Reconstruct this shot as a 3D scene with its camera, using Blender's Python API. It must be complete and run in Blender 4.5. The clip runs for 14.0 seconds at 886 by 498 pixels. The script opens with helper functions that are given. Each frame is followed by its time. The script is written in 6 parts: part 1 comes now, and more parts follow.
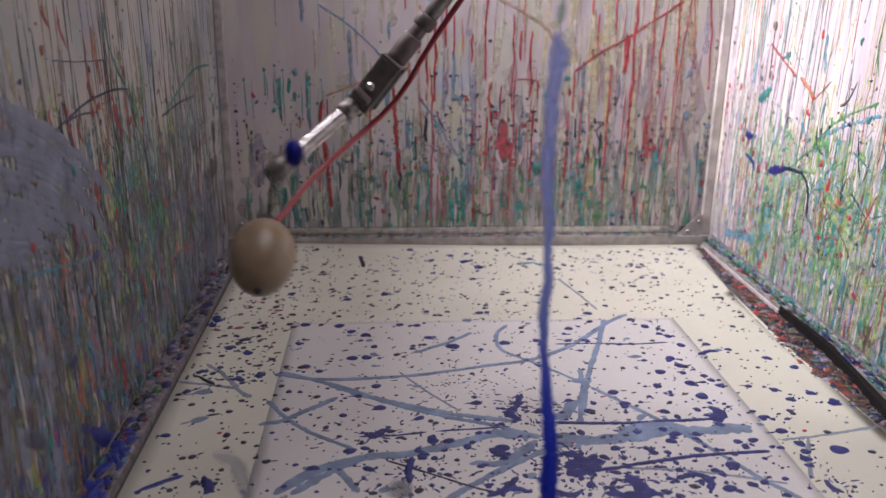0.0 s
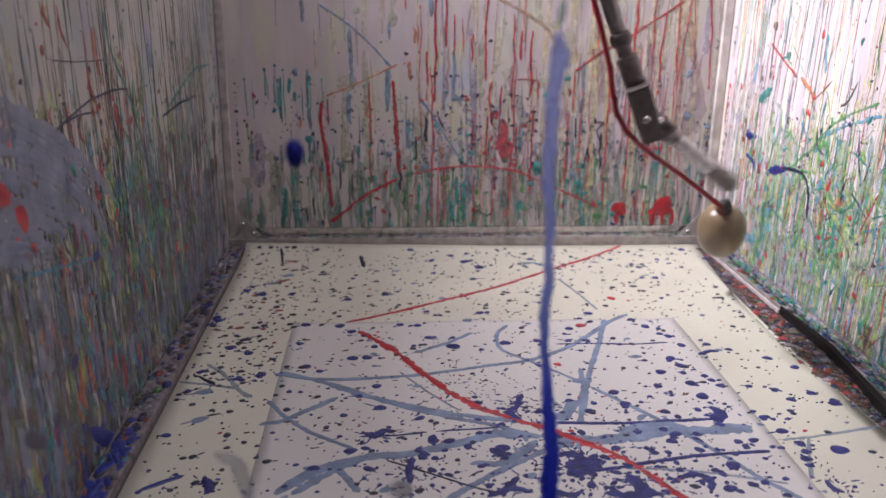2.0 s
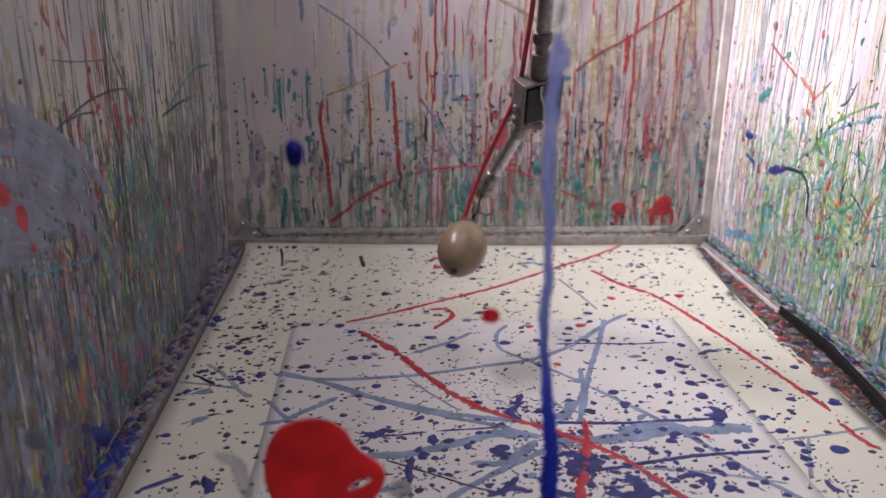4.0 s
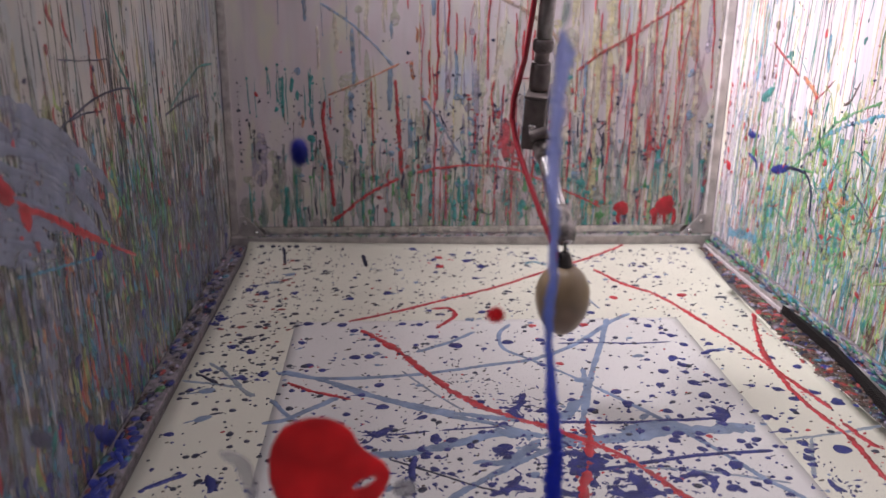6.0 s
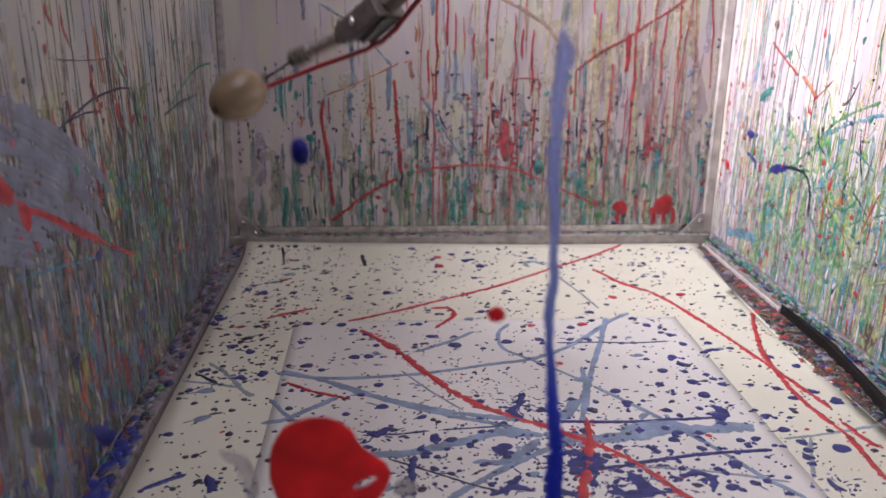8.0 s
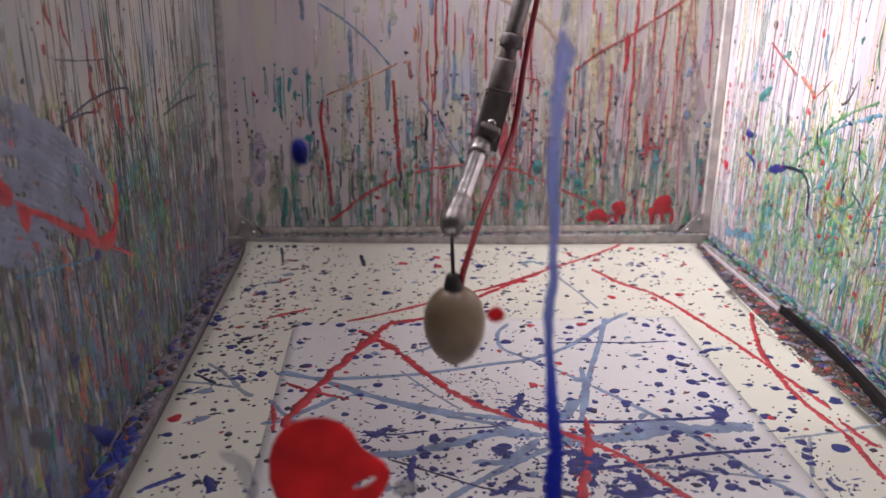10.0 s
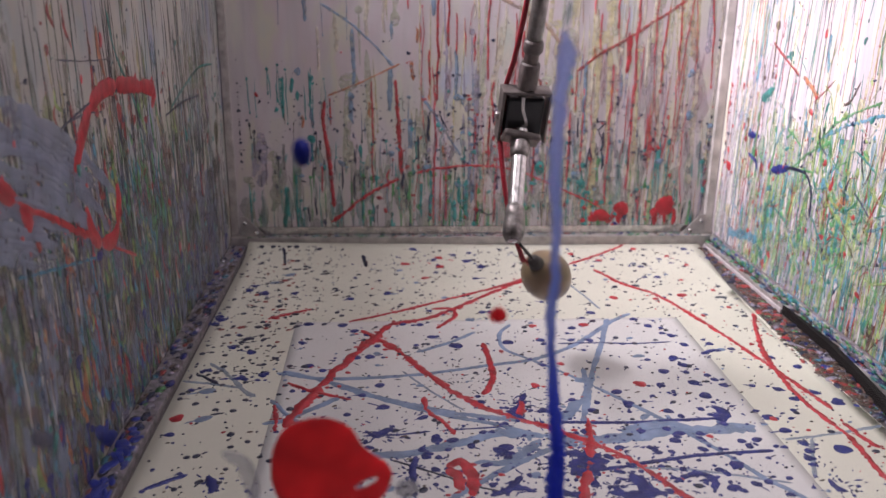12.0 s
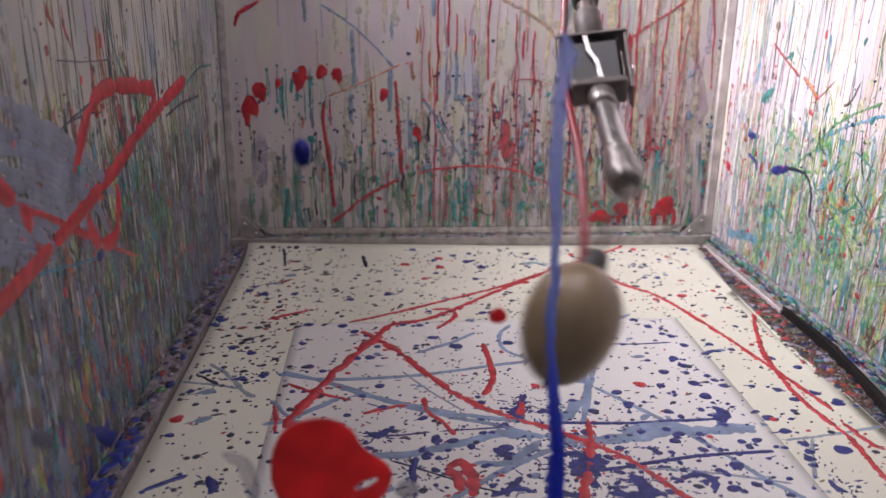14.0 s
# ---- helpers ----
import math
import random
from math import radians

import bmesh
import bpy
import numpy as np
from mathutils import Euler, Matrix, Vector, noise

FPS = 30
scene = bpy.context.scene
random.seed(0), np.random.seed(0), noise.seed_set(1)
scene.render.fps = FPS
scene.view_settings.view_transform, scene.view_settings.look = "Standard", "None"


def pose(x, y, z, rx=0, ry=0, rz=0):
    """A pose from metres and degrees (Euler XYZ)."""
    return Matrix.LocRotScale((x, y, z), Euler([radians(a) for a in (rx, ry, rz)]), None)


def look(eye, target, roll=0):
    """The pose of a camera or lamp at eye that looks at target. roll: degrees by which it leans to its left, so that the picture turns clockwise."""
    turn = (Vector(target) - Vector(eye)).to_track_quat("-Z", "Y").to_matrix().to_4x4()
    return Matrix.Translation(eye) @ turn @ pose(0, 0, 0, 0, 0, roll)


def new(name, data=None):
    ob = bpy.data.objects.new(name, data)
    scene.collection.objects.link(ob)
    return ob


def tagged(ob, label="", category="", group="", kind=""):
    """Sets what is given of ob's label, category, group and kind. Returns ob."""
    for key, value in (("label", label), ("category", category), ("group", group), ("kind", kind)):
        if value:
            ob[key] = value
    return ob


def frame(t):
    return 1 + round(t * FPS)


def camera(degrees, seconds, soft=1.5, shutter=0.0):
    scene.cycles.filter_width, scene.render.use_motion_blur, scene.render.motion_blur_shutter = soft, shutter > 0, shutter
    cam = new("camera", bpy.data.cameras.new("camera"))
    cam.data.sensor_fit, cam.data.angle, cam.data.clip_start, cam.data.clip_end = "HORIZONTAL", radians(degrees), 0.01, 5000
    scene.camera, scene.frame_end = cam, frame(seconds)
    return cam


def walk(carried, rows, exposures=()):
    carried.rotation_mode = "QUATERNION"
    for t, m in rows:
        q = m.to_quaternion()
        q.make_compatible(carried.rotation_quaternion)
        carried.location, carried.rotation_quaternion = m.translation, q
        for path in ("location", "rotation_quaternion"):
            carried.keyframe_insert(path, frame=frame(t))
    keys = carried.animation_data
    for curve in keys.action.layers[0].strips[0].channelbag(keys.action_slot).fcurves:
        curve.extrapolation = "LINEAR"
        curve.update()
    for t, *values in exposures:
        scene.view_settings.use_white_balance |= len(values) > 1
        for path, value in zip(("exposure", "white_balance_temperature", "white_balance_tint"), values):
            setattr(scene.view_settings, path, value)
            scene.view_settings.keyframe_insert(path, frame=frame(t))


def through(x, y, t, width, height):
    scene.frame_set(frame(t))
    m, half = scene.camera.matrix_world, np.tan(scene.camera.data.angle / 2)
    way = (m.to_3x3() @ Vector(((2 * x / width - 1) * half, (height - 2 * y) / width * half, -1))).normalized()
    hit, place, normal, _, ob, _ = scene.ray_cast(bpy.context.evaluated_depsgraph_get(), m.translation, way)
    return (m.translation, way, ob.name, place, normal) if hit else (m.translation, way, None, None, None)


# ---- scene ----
cam = camera(56, 14.0, soft=1.5, shutter=0.3)
cam.data.dof.use_dof, cam.data.dof.focus_distance, cam.data.dof.aperture_fstop = True, 1.22, 4.5
walk(cam, [
    (0.0, look((-0.1980, 0.0000, 0.5820), (-0.1035, 1.4251, 0.1235), 0.71)),
    (0.5, look((-0.1970, 0.0000, 0.5820), (-0.1057, 1.4254, 0.1240), 0.71)),
    (1.0, look((-0.1980, 0.0000, 0.5820), (-0.1040, 1.4251, 0.1235), 0.71)),
    (2.0, look((-0.1985, 0.0000, 0.5820), (-0.1042, 1.4251, 0.1235), 0.71)),
    (3.2, look((-0.1985, 0.0000, 0.5820), (-0.1042, 1.4251, 0.1235), 0.71)),
    (5.5, look((-0.1975, 0.0000, 0.5820), (-0.1030, 1.4248, 0.1225), 0.71)),
    (6.0, look((-0.2005, 0.0000, 0.5820), (-0.1085, 1.4248, 0.1221), 0.71)),
    (6.5, look((-0.2015, 0.0000, 0.5820), (-0.1088, 1.4246, 0.1216), 0.71)),
    (7.0, look((-0.2030, 0.0000, 0.5820), (-0.1073, 1.4244, 0.1216), 0.71)),
    (7.5, look((-0.2030, 0.0000, 0.5820), (-0.1077, 1.4244, 0.1216), 0.71)),
    (8.0, look((-0.2020, 0.0000, 0.5820), (-0.1070, 1.4244, 0.1216), 0.71)),
    (10.5, look((-0.2025, 0.0000, 0.5820), (-0.1052, 1.4244, 0.1221), 0.71)),
    (11.0, look((-0.2020, 0.0000, 0.5820), (-0.1070, 1.4247, 0.1225), 0.71)),
    (11.5, look((-0.2025, 0.0000, 0.5820), (-0.1081, 1.4246, 0.1221), 0.71)),
    (12.0, look((-0.2025, 0.0000, 0.5820), (-0.1090, 1.4248, 0.1225), 0.71)),
    (12.5, look((-0.2025, 0.0000, 0.5820), (-0.1090, 1.4251, 0.1235), 0.71)),
    (13.0, look((-0.2027, 0.0000, 0.5820), (-0.1086, 1.4249, 0.1230), 0.71)),
    (13.5, look((-0.2027, 0.0000, 0.5820), (-0.1081, 1.4251, 0.1235), 0.71)),
    (14.0, look((-0.2025, 0.0000, 0.5820), (-0.1090, 1.4251, 0.1235), 0.71)),
], exposures=[(0.0, -0.09), (3.2, -0.06), (6.5, -0.02), (8.0, 0.0), (14.0, 0.0)])

# ---- light: a bright lamp over the rim beyond one side wall, and an unseen fill added overhead ----
world = bpy.data.worlds.new("world")
scene.world = world
world.use_nodes = True
world.node_tree.nodes["Background"].inputs["Color"].default_value = (0.9, 0.92, 1.0, 1)
world.node_tree.nodes["Background"].inputs["Strength"].default_value = 0.05


def area_lamp(name, eye, target, size, power, color, spread=180):
    data = bpy.data.lights.new(name, "AREA")
    data.shape, data.size, data.size_y = "RECTANGLE", size[0], size[1]
    data.energy, data.color, data.spread = power, color, radians(spread)
    ob = new(name, data)
    ob.matrix_world = look(eye, target)
    return tagged(ob, "unseen area lamp added above the painting box", "lamp")


area_lamp("work_lamp", (-0.94, 1.61, 1.57), (0.53, 1.60, 0.38), (0.52, 0.52), 25.0, (1.0, 0.925, 1.0), 95)
# added fill, no such source in view; it lifts the shaded side
area_lamp("fill_overhead", (0.1, 1.1, 2.3), (0.1, 1.1, 0), (1.2, 1.2), 15.4, (1.0, 0.925, 1.0))


# ---- materials ----
def material(name, rough=0.5, metal=0.0):
    m = bpy.data.materials.new(name)
    m.use_nodes = True
    b = m.node_tree.nodes["Principled BSDF"]
    b.inputs["Roughness"].default_value, b.inputs["Metallic"].default_value = rough, metal
    return m, m.node_tree.nodes, m.node_tree.links, b


def noise_node(n, l, scale, detail=4, stretch=(1, 1, 1), coord="Object"):
    tc, mp, no = n.new("ShaderNodeTexCoord"), n.new("ShaderNodeMapping"), n.new("ShaderNodeTexNoise")
    mp.inputs["Scale"].default_value = stretch
    no.inputs["Scale"].default_value, no.inputs["Detail"].default_value = scale, detail
    l.new(tc.outputs[coord], mp.inputs["Vector"])
    l.new(mp.outputs["Vector"], no.inputs["Vector"])
    return no


def ramp(n, l, src, stops):
    r = n.new("ShaderNodeValToRGB")
    e = r.color_ramp.elements
    e[0].position, e[0].color = stops[0][0], (*stops[0][1], 1)
    e[1].position, e[1].color = stops[-1][0], (*stops[-1][1], 1)
    for p, c in stops[1:-1]:
        x = e.new(p)
        x.color = (*c, 1)
    l.new(src, r.inputs["Fac"])
    return r


def mix(n, l, fac, a, b):
    x = n.new("ShaderNodeMix")
    x.data_type = "RGBA"
    for sock, v in ((x.inputs[0], fac), (x.inputs[6], a), (x.inputs[7], b)):
        if isinstance(v, (int, float)):
            sock.default_value = v
        elif isinstance(v, tuple):
            sock.default_value = (*v, 1)
        else:
            l.new(v, sock)
    return x.outputs[2]


def bump(n, l, b, src, strength, dist=0.002):
    x = n.new("ShaderNodeBump")
    x.inputs["Strength"].default_value, x.inputs["Distance"].default_value = strength, dist
    l.new(src, x.inputs["Height"])
    l.new(x.outputs["Normal"], b.inputs["Normal"])


def paint(name, col, rough=0.35, vary=0.35, cover=1.0):
    """Glossy dried paint, thicker and thinner in places."""
    m, n, l, b = material(name, rough)
    no = noise_node(n, l, 60, 3)
    dark = tuple(c * (1 - vary) for c in col)
    light = tuple(min(1, c * (1 + vary * 0.6) + 0.01) for c in col)
    r = ramp(n, l, no.outputs["Fac"], [(0.35, dark), (0.65, light)])
    l.new(r.outputs["Color"], b.inputs["Base Color"])
    fine = noise_node(n, l, 350, 2)
    bump(n, l, b, fine.outputs["Fac"], 0.3, 0.0006)
    if cover < 1:
        worn = noise_node(n, l, 75, 4)
        a = ramp(n, l, worn.outputs["Fac"], [(0.33, (max(0, cover - 0.25),) * 3), (0.62, (min(1, cover + 0.12),) * 3)])
        l.new(a.outputs["Color"], b.inputs["Alpha"])
    return m


NAVY = paint("navy_paint", (0.009, 0.012, 0.045))
NAVY_OLD = paint("old_navy_paint", (0.03, 0.04, 0.11), cover=0.68)
BLUE = paint("blue_paint", (0.011, 0.017, 0.155), 0.5)
DEEP = paint("deep_blue_paint", (0.012, 0.024, 0.22), 0.4)
RED = paint("red_paint", (0.42, 0.017, 0.030), 0.34)
RED_OLD = paint("old_red_paint", (0.42, 0.034, 0.045), 0.4, cover=0.82)
DULL_RED = paint("dull_red_paint", (0.36, 0.05, 0.05), 0.4, cover=0.72)
TEAL = paint("teal_paint", (0.035, 0.215, 0.195), cover=0.8)
GREEN = paint("green_paint", (0.10, 0.32, 0.12), cover=0.72)
LIME = paint("lime_paint", (0.36, 0.47, 0.17), cover=0.65)
YELLOW = paint("yellow_paint", (0.72, 0.65, 0.40), vary=0.2, cover=0.5)
ORANGE = paint("orange_paint", (0.55, 0.20, 0.09), cover=0.65)
TURQUOISE = paint("turquoise_paint", (0.05, 0.29, 0.29), cover=0.8)
PINK_RED = paint("faded_pink_red_paint", (0.52, 0.075, 0.10), cover=0.72)
CYAN = paint("cyan_paint", (0.10, 0.33, 0.48), cover=0.6)
BROWN = paint("brown_paint", (0.10, 0.06, 0.045), cover=0.8)
LILAC = paint("lilac_paint", (0.45, 0.41, 0.53), vary=0.2, cover=0.5)
PEACH = paint("peach_paint", (0.50, 0.35, 0.26), cover=0.55)
CREAM = paint("cream_paint", (0.74, 0.67, 0.55), vary=0.2, cover=0.5)
PALE_BLUE = paint("pale_blue_paint", (0.22, 0.32, 0.46), cover=0.65)
PALE = paint("pale_green_paint", (0.58, 0.58, 0.47), vary=0.2, cover=0.5)

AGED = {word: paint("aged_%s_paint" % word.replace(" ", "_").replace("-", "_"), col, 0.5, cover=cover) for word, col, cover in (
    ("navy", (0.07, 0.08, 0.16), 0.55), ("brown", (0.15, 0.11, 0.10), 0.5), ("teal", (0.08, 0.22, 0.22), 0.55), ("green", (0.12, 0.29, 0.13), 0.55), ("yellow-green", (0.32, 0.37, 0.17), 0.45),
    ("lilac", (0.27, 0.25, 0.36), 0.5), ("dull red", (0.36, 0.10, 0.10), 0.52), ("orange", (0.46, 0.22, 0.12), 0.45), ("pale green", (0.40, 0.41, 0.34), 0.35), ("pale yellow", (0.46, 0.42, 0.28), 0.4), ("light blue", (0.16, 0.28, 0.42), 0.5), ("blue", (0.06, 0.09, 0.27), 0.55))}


def film(name, col, cover):
    """Thin wet paint that lets some of what lies behind show through."""
    m, n, l, b = material(name, 0.4)
    no = noise_node(n, l, 25, 4)
    r = ramp(n, l, no.outputs["Fac"], [(0.3, tuple(c * 0.8 for c in col)), (0.7, col)])
    l.new(r.outputs["Color"], b.inputs["Base Color"])
    a = ramp(n, l, no.outputs["Fac"], [(0.3, (cover * 0.75,) * 3), (0.7, (min(1, cover * 1.2),) * 3)])
    l.new(a.outputs["Color"], b.inputs["Alpha"])
    return m


def pane_paint(name, col, through=0.6, clear=0.0, rough=0.3):
    """Paint on the clear pane: daylight from the box glows through it."""
    m, n, l, b = material(name, rough)
    no = noise_node(n, l, 40, 4)
    r = ramp(n, l, no.outputs["Fac"], [(0.3, tuple(c * 0.78 for c in col)), (0.7, tuple(min(1, c * 1.1) for c in col))])
    l.new(r.outputs["Color"], b.inputs["Base Color"])
    tl, mx = n.new("ShaderNodeBsdfTranslucent"), n.new("ShaderNodeMixShader")
    l.new(r.outputs["Color"], tl.inputs["Color"])
    mx.inputs[0].default_value = through
    l.new(b.outputs[0], mx.inputs[1])
    l.new(tl.outputs[0], mx.inputs[2])
    last = mx.outputs[0]
    if clear:
        wide = noise_node(n, l, 14, 5)
        a = ramp(n, l, wide.outputs["Fac"], [(0.35, (min(1, clear * 1.3),) * 3), (0.65, (clear * 0.75,) * 3)])
        tr, m2 = n.new("ShaderNodeBsdfTransparent"), n.new("ShaderNodeMixShader")
        l.new(a.outputs["Color"], m2.inputs[0])
        l.new(last, m2.inputs[1])
        l.new(tr.outputs[0], m2.inputs[2])
        last = m2.outputs[0]
    l.new(last, n["Material Output"].inputs["Surface"])
    return m


def run_material():
    """A run of blue paint, thin and pale where it began, thick and deep where it gathers."""
    m, n, l, b = material("blue_run", 0.3)
    tc, sp, ad = n.new("ShaderNodeTexCoord"), n.new("ShaderNodeSeparateXYZ"), n.new("ShaderNodeMath")
    no = noise_node(n, l, 45, 4)
    ad.operation = "MULTIPLY_ADD"
    ad.inputs[1].default_value = 0.05
    l.new(no.outputs["Fac"], ad.inputs[0])
    l.new(tc.outputs["Object"], sp.inputs[0])
    l.new(sp.outputs["Z"], ad.inputs[2])
    r = ramp(n, l, ad.outputs["Value"], [(0.27, (0.05, 0.11, 0.62)), (0.345, (0.11, 0.17, 0.70)), (0.40, (0.24, 0.32, 0.66)), (0.50, (0.40, 0.46, 0.74)), (0.60, (0.46, 0.51, 0.77))])
    l.new(r.outputs["Color"], b.inputs["Base Color"])
    tl, mx = n.new("ShaderNodeBsdfTranslucent"), n.new("ShaderNodeMixShader")
    l.new(r.outputs["Color"], tl.inputs["Color"])
    mx.inputs[0].default_value = 0.8
    l.new(b.outputs[0], mx.inputs[1])
    l.new(tl.outputs[0], mx.inputs[2])
    thin = ramp(n, l, ad.outputs["Value"], [(0.30, (0, 0, 0)), (0.37, (0.12, 0.12, 0.12)), (0.44, (0.34, 0.34, 0.34)), (0.58, (0.42, 0.42, 0.42))])
    tr, m2 = n.new("ShaderNodeBsdfTransparent"), n.new("ShaderNodeMixShader")
    tr.inputs["Color"].default_value = (0.80, 0.82, 1.0, 1)
    l.new(thin.outputs["Color"], m2.inputs[0])
    l.new(mx.outputs[0], m2.inputs[1])
    l.new(tr.outputs[0], m2.inputs[2])
    l.new(m2.outputs[0], n["Material Output"].inputs["Surface"])
    return m


GREYBLUE = film("grey_blue_wash", (0.23, 0.31, 0.47), 0.82)
GREYBLUE_PALE = film("pale_grey_blue_wash", (0.33, 0.40, 0.52), 0.6)


def wall_material(name, base, stains, amount, marks=(0.5, 0.5, 0.5), dirt=0.0, grain=2.2, relief=0.35, wide=95, patch_size=(38, 38, 1.6)):
    """Coated board with vertical runs of old paint in many tints."""
    m, n, l, b = material(name, 0.5)
    broad = noise_node(n, l, 1.0, 3, (3.5, 3.5, 1.2))
    runs = noise_node(n, l, 1.0, 5, (wide, wide, grain))
    tint = noise_node(n, l, 1.0, 4, patch_size)
    col = ramp(n, l, tint.outputs["Fac"], stains)
    mask = ramp(n, l, runs.outputs["Fac"], [(0.47 - amount, (0, 0, 0)), (0.62 - amount * 0.5, (1, 1, 1))])
    grime = ramp(n, l, broad.outputs["Fac"], [(0.35, tuple(c * 0.82 for c in base)), (0.65, base)])
    out = mix(n, l, mask.outputs["Color"], grime.outputs["Color"], col.outputs["Color"])
    if dirt:
        fine = noise_node(n, l, 1.0, 4, (170, 170, 14))
        patch = noise_node(n, l, 1.0, 3, (9, 9, 7))
        both = n.new("ShaderNodeMath")
        both.operation = "ADD"
        l.new(fine.outputs["Fac"], both.inputs[0])
        l.new(patch.outputs["Fac"], both.inputs[1])
        cover = ramp(n, l, both.outputs["Value"], [(1.02 - dirt, (0, 0, 0)), (1.2 - dirt, (0.85, 0.85, 0.85))])
        hue = noise_node(n, l, 1.0, 3, (26, 26, 5))
        smear = ramp(n, l, hue.outputs["Fac"], [(0.3, (0.16, 0.20, 0.10)), (0.42, marks), (0.5, (0.12, 0.13, 0.22)), (0.6, (0.22, 0.17, 0.12)), (0.72, (0.10, 0.19, 0.20))])
        out = mix(n, l, cover.outputs["Color"], out, smear.outputs["Color"])
    l.new(out, b.inputs["Base Color"])
    bump(n, l, b, runs.outputs["Fac"], relief, 0.0015)
    return m


WALL_BACK = wall_material("stained_back_wall", (0.49, 0.447, 0.468), [(0.28, (0.46, 0.50, 0.46)), (0.38, (0.56, 0.53, 0.48)), (0.46, (0.55, 0.50, 0.53)), (0.54, (0.54, 0.46, 0.49)), (0.62, (0.54, 0.52, 0.43)), (0.72, (0.44, 0.46, 0.56))], 0.12, (0.40, 0.38, 0.38), -0.08, 5.0, 0.06, 34, (11, 11, 4.5))
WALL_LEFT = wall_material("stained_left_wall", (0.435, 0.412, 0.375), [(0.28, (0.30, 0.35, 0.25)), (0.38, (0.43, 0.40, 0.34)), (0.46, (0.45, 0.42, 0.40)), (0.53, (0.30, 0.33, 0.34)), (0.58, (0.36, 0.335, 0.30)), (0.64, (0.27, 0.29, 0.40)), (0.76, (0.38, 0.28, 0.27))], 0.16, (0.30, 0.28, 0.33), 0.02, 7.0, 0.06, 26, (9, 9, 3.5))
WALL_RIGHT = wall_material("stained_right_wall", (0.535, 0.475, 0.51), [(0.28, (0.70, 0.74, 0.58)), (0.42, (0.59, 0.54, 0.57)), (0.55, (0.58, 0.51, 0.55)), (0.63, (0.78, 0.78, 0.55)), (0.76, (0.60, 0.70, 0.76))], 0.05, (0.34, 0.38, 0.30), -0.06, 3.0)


def plain(name, col, rough, metal=0.0, scale=30, vary=0.15, bumps=0.2):
    m, n, l, b = material(name, rough, metal)
    no = noise_node(n, l, scale, 5)
    r = ramp(n, l, no.outputs["Fac"], [(0.3, tuple(c * (1 - vary) for c in col)), (0.7, tuple(min(1, c * (1 + vary)) for c in col))])
    l.new(r.outputs["Color"], b.inputs["Base Color"])
    bump(n, l, b, no.outputs["Fac"], bumps, 0.001)
    return m


LINER = plain("cream_liner_paper", (0.605, 0.592, 0.500), 0.6, 0, 6, 0.05, 0.4)
SHEET = plain("white_drawing_paper", (0.605, 0.590, 0.575), 0.6, 0, 8, 0.025, 0.15)
RAIL_OLD = plain("paint_crusted_rail", (0.17, 0.15, 0.165), 0.5, 0, 90, 0.6, 1.0)
# near-black that paints in the shade of the gap beside the rail
GAP_SHADE = plain("gap_shade_black", (0.011, 0.009, 0.009), 0.75, 0, 60, 0.4, 0.4)
GAP_SHADE.node_tree.nodes["Principled BSDF"].inputs["Specular IOR Level"].default_value = 0.15
BASE = plain("dark_base_board", (0.10, 0.09, 0.09), 0.7)
ALU = plain("dull_aluminium", (0.42, 0.39, 0.375), 0.4, 0.5, 40, 0.3, 0.4)
POST = plain("paint_crusted_post", (0.37, 0.34, 0.33), 0.5, 0.1, 45, 0.35, 0.5)
# pale from paint wash, with light bounced off the white wall put into the colour
ALU_PALE = plain("lit_washed_aluminium", (0.54, 0.50, 0.48), 0.45, 0.15, 30, 0.3, 0.4)
STEEL = plain("stained_steel_tube", (0.50, 0.475, 0.465), 0.27, 0.92, 90, 0.4, 1.0)
SLEEVE = plain("bare_metal_sleeve", (0.30, 0.275, 0.265), 0.36, 0.7, 70, 0.4, 0.8)
WRAP = plain("crumpled_silver_tape", (0.25, 0.225, 0.215), 0.34, 0.65, 120, 0.5, 1.0)
WORN = plain("paint_stained_tube", (0.155, 0.122, 0.115), 0.45, 0.2, 60, 0.5, 0.6)
TAPE = plain("grimy_grey_tape", (0.14, 0.112, 0.107), 0.55, 0, 80, 0.4, 0.8)
SERVO = plain("black_plastic", (0.009, 0.009, 0.013), 0.3, 0, 60, 0.4, 0.3)
PLATE = plain("worn_metal_plate", (0.15, 0.125, 0.118), 0.42, 0.4, 60, 0.3, 0.4)
EGG = plain("tan_rubber_skin", (0.25, 0.182, 0.108), 0.32, 0, 34, 0.24, 0.3)
CAP = plain("dark_rubber_cap", (0.035, 0.03, 0.028), 0.5, 0, 90, 0.4, 0.4)
ROOM = plain("room_plaster", (0.42, 0.41, 0.40), 0.8)
CRUST = plain("white_plastic_edge", (0.50, 0.45, 0.46), 0.45, 0, 50, 0.12, 0.3)

m, n, l, b = material("red_hose_rubber", 0.36)
b.inputs["Base Color"].default_value = (0.33, 0.015, 0.03, 1)
b.inputs["Coat Weight"].default_value = 0.1
RUBBER = m

m, n, l, b = material("clear_pane", 0.03)
tr, gl, fr, mx = n.new("ShaderNodeBsdfTransparent"), n.new("ShaderNodeBsdfGlossy"), n.new("ShaderNodeFresnel"), n.new("ShaderNodeMixShader")
gl.inputs["Roughness"].default_value = 0.03
fr.inputs["IOR"].default_value = 1.3
l.new(fr.outputs["Fac"], mx.inputs[0])
l.new(tr.outputs[0], mx.inputs[1])
l.new(gl.outputs[0], mx.inputs[2])
l.new(mx.outputs[0], n["Material Output"].inputs["Surface"])
GLASS = m


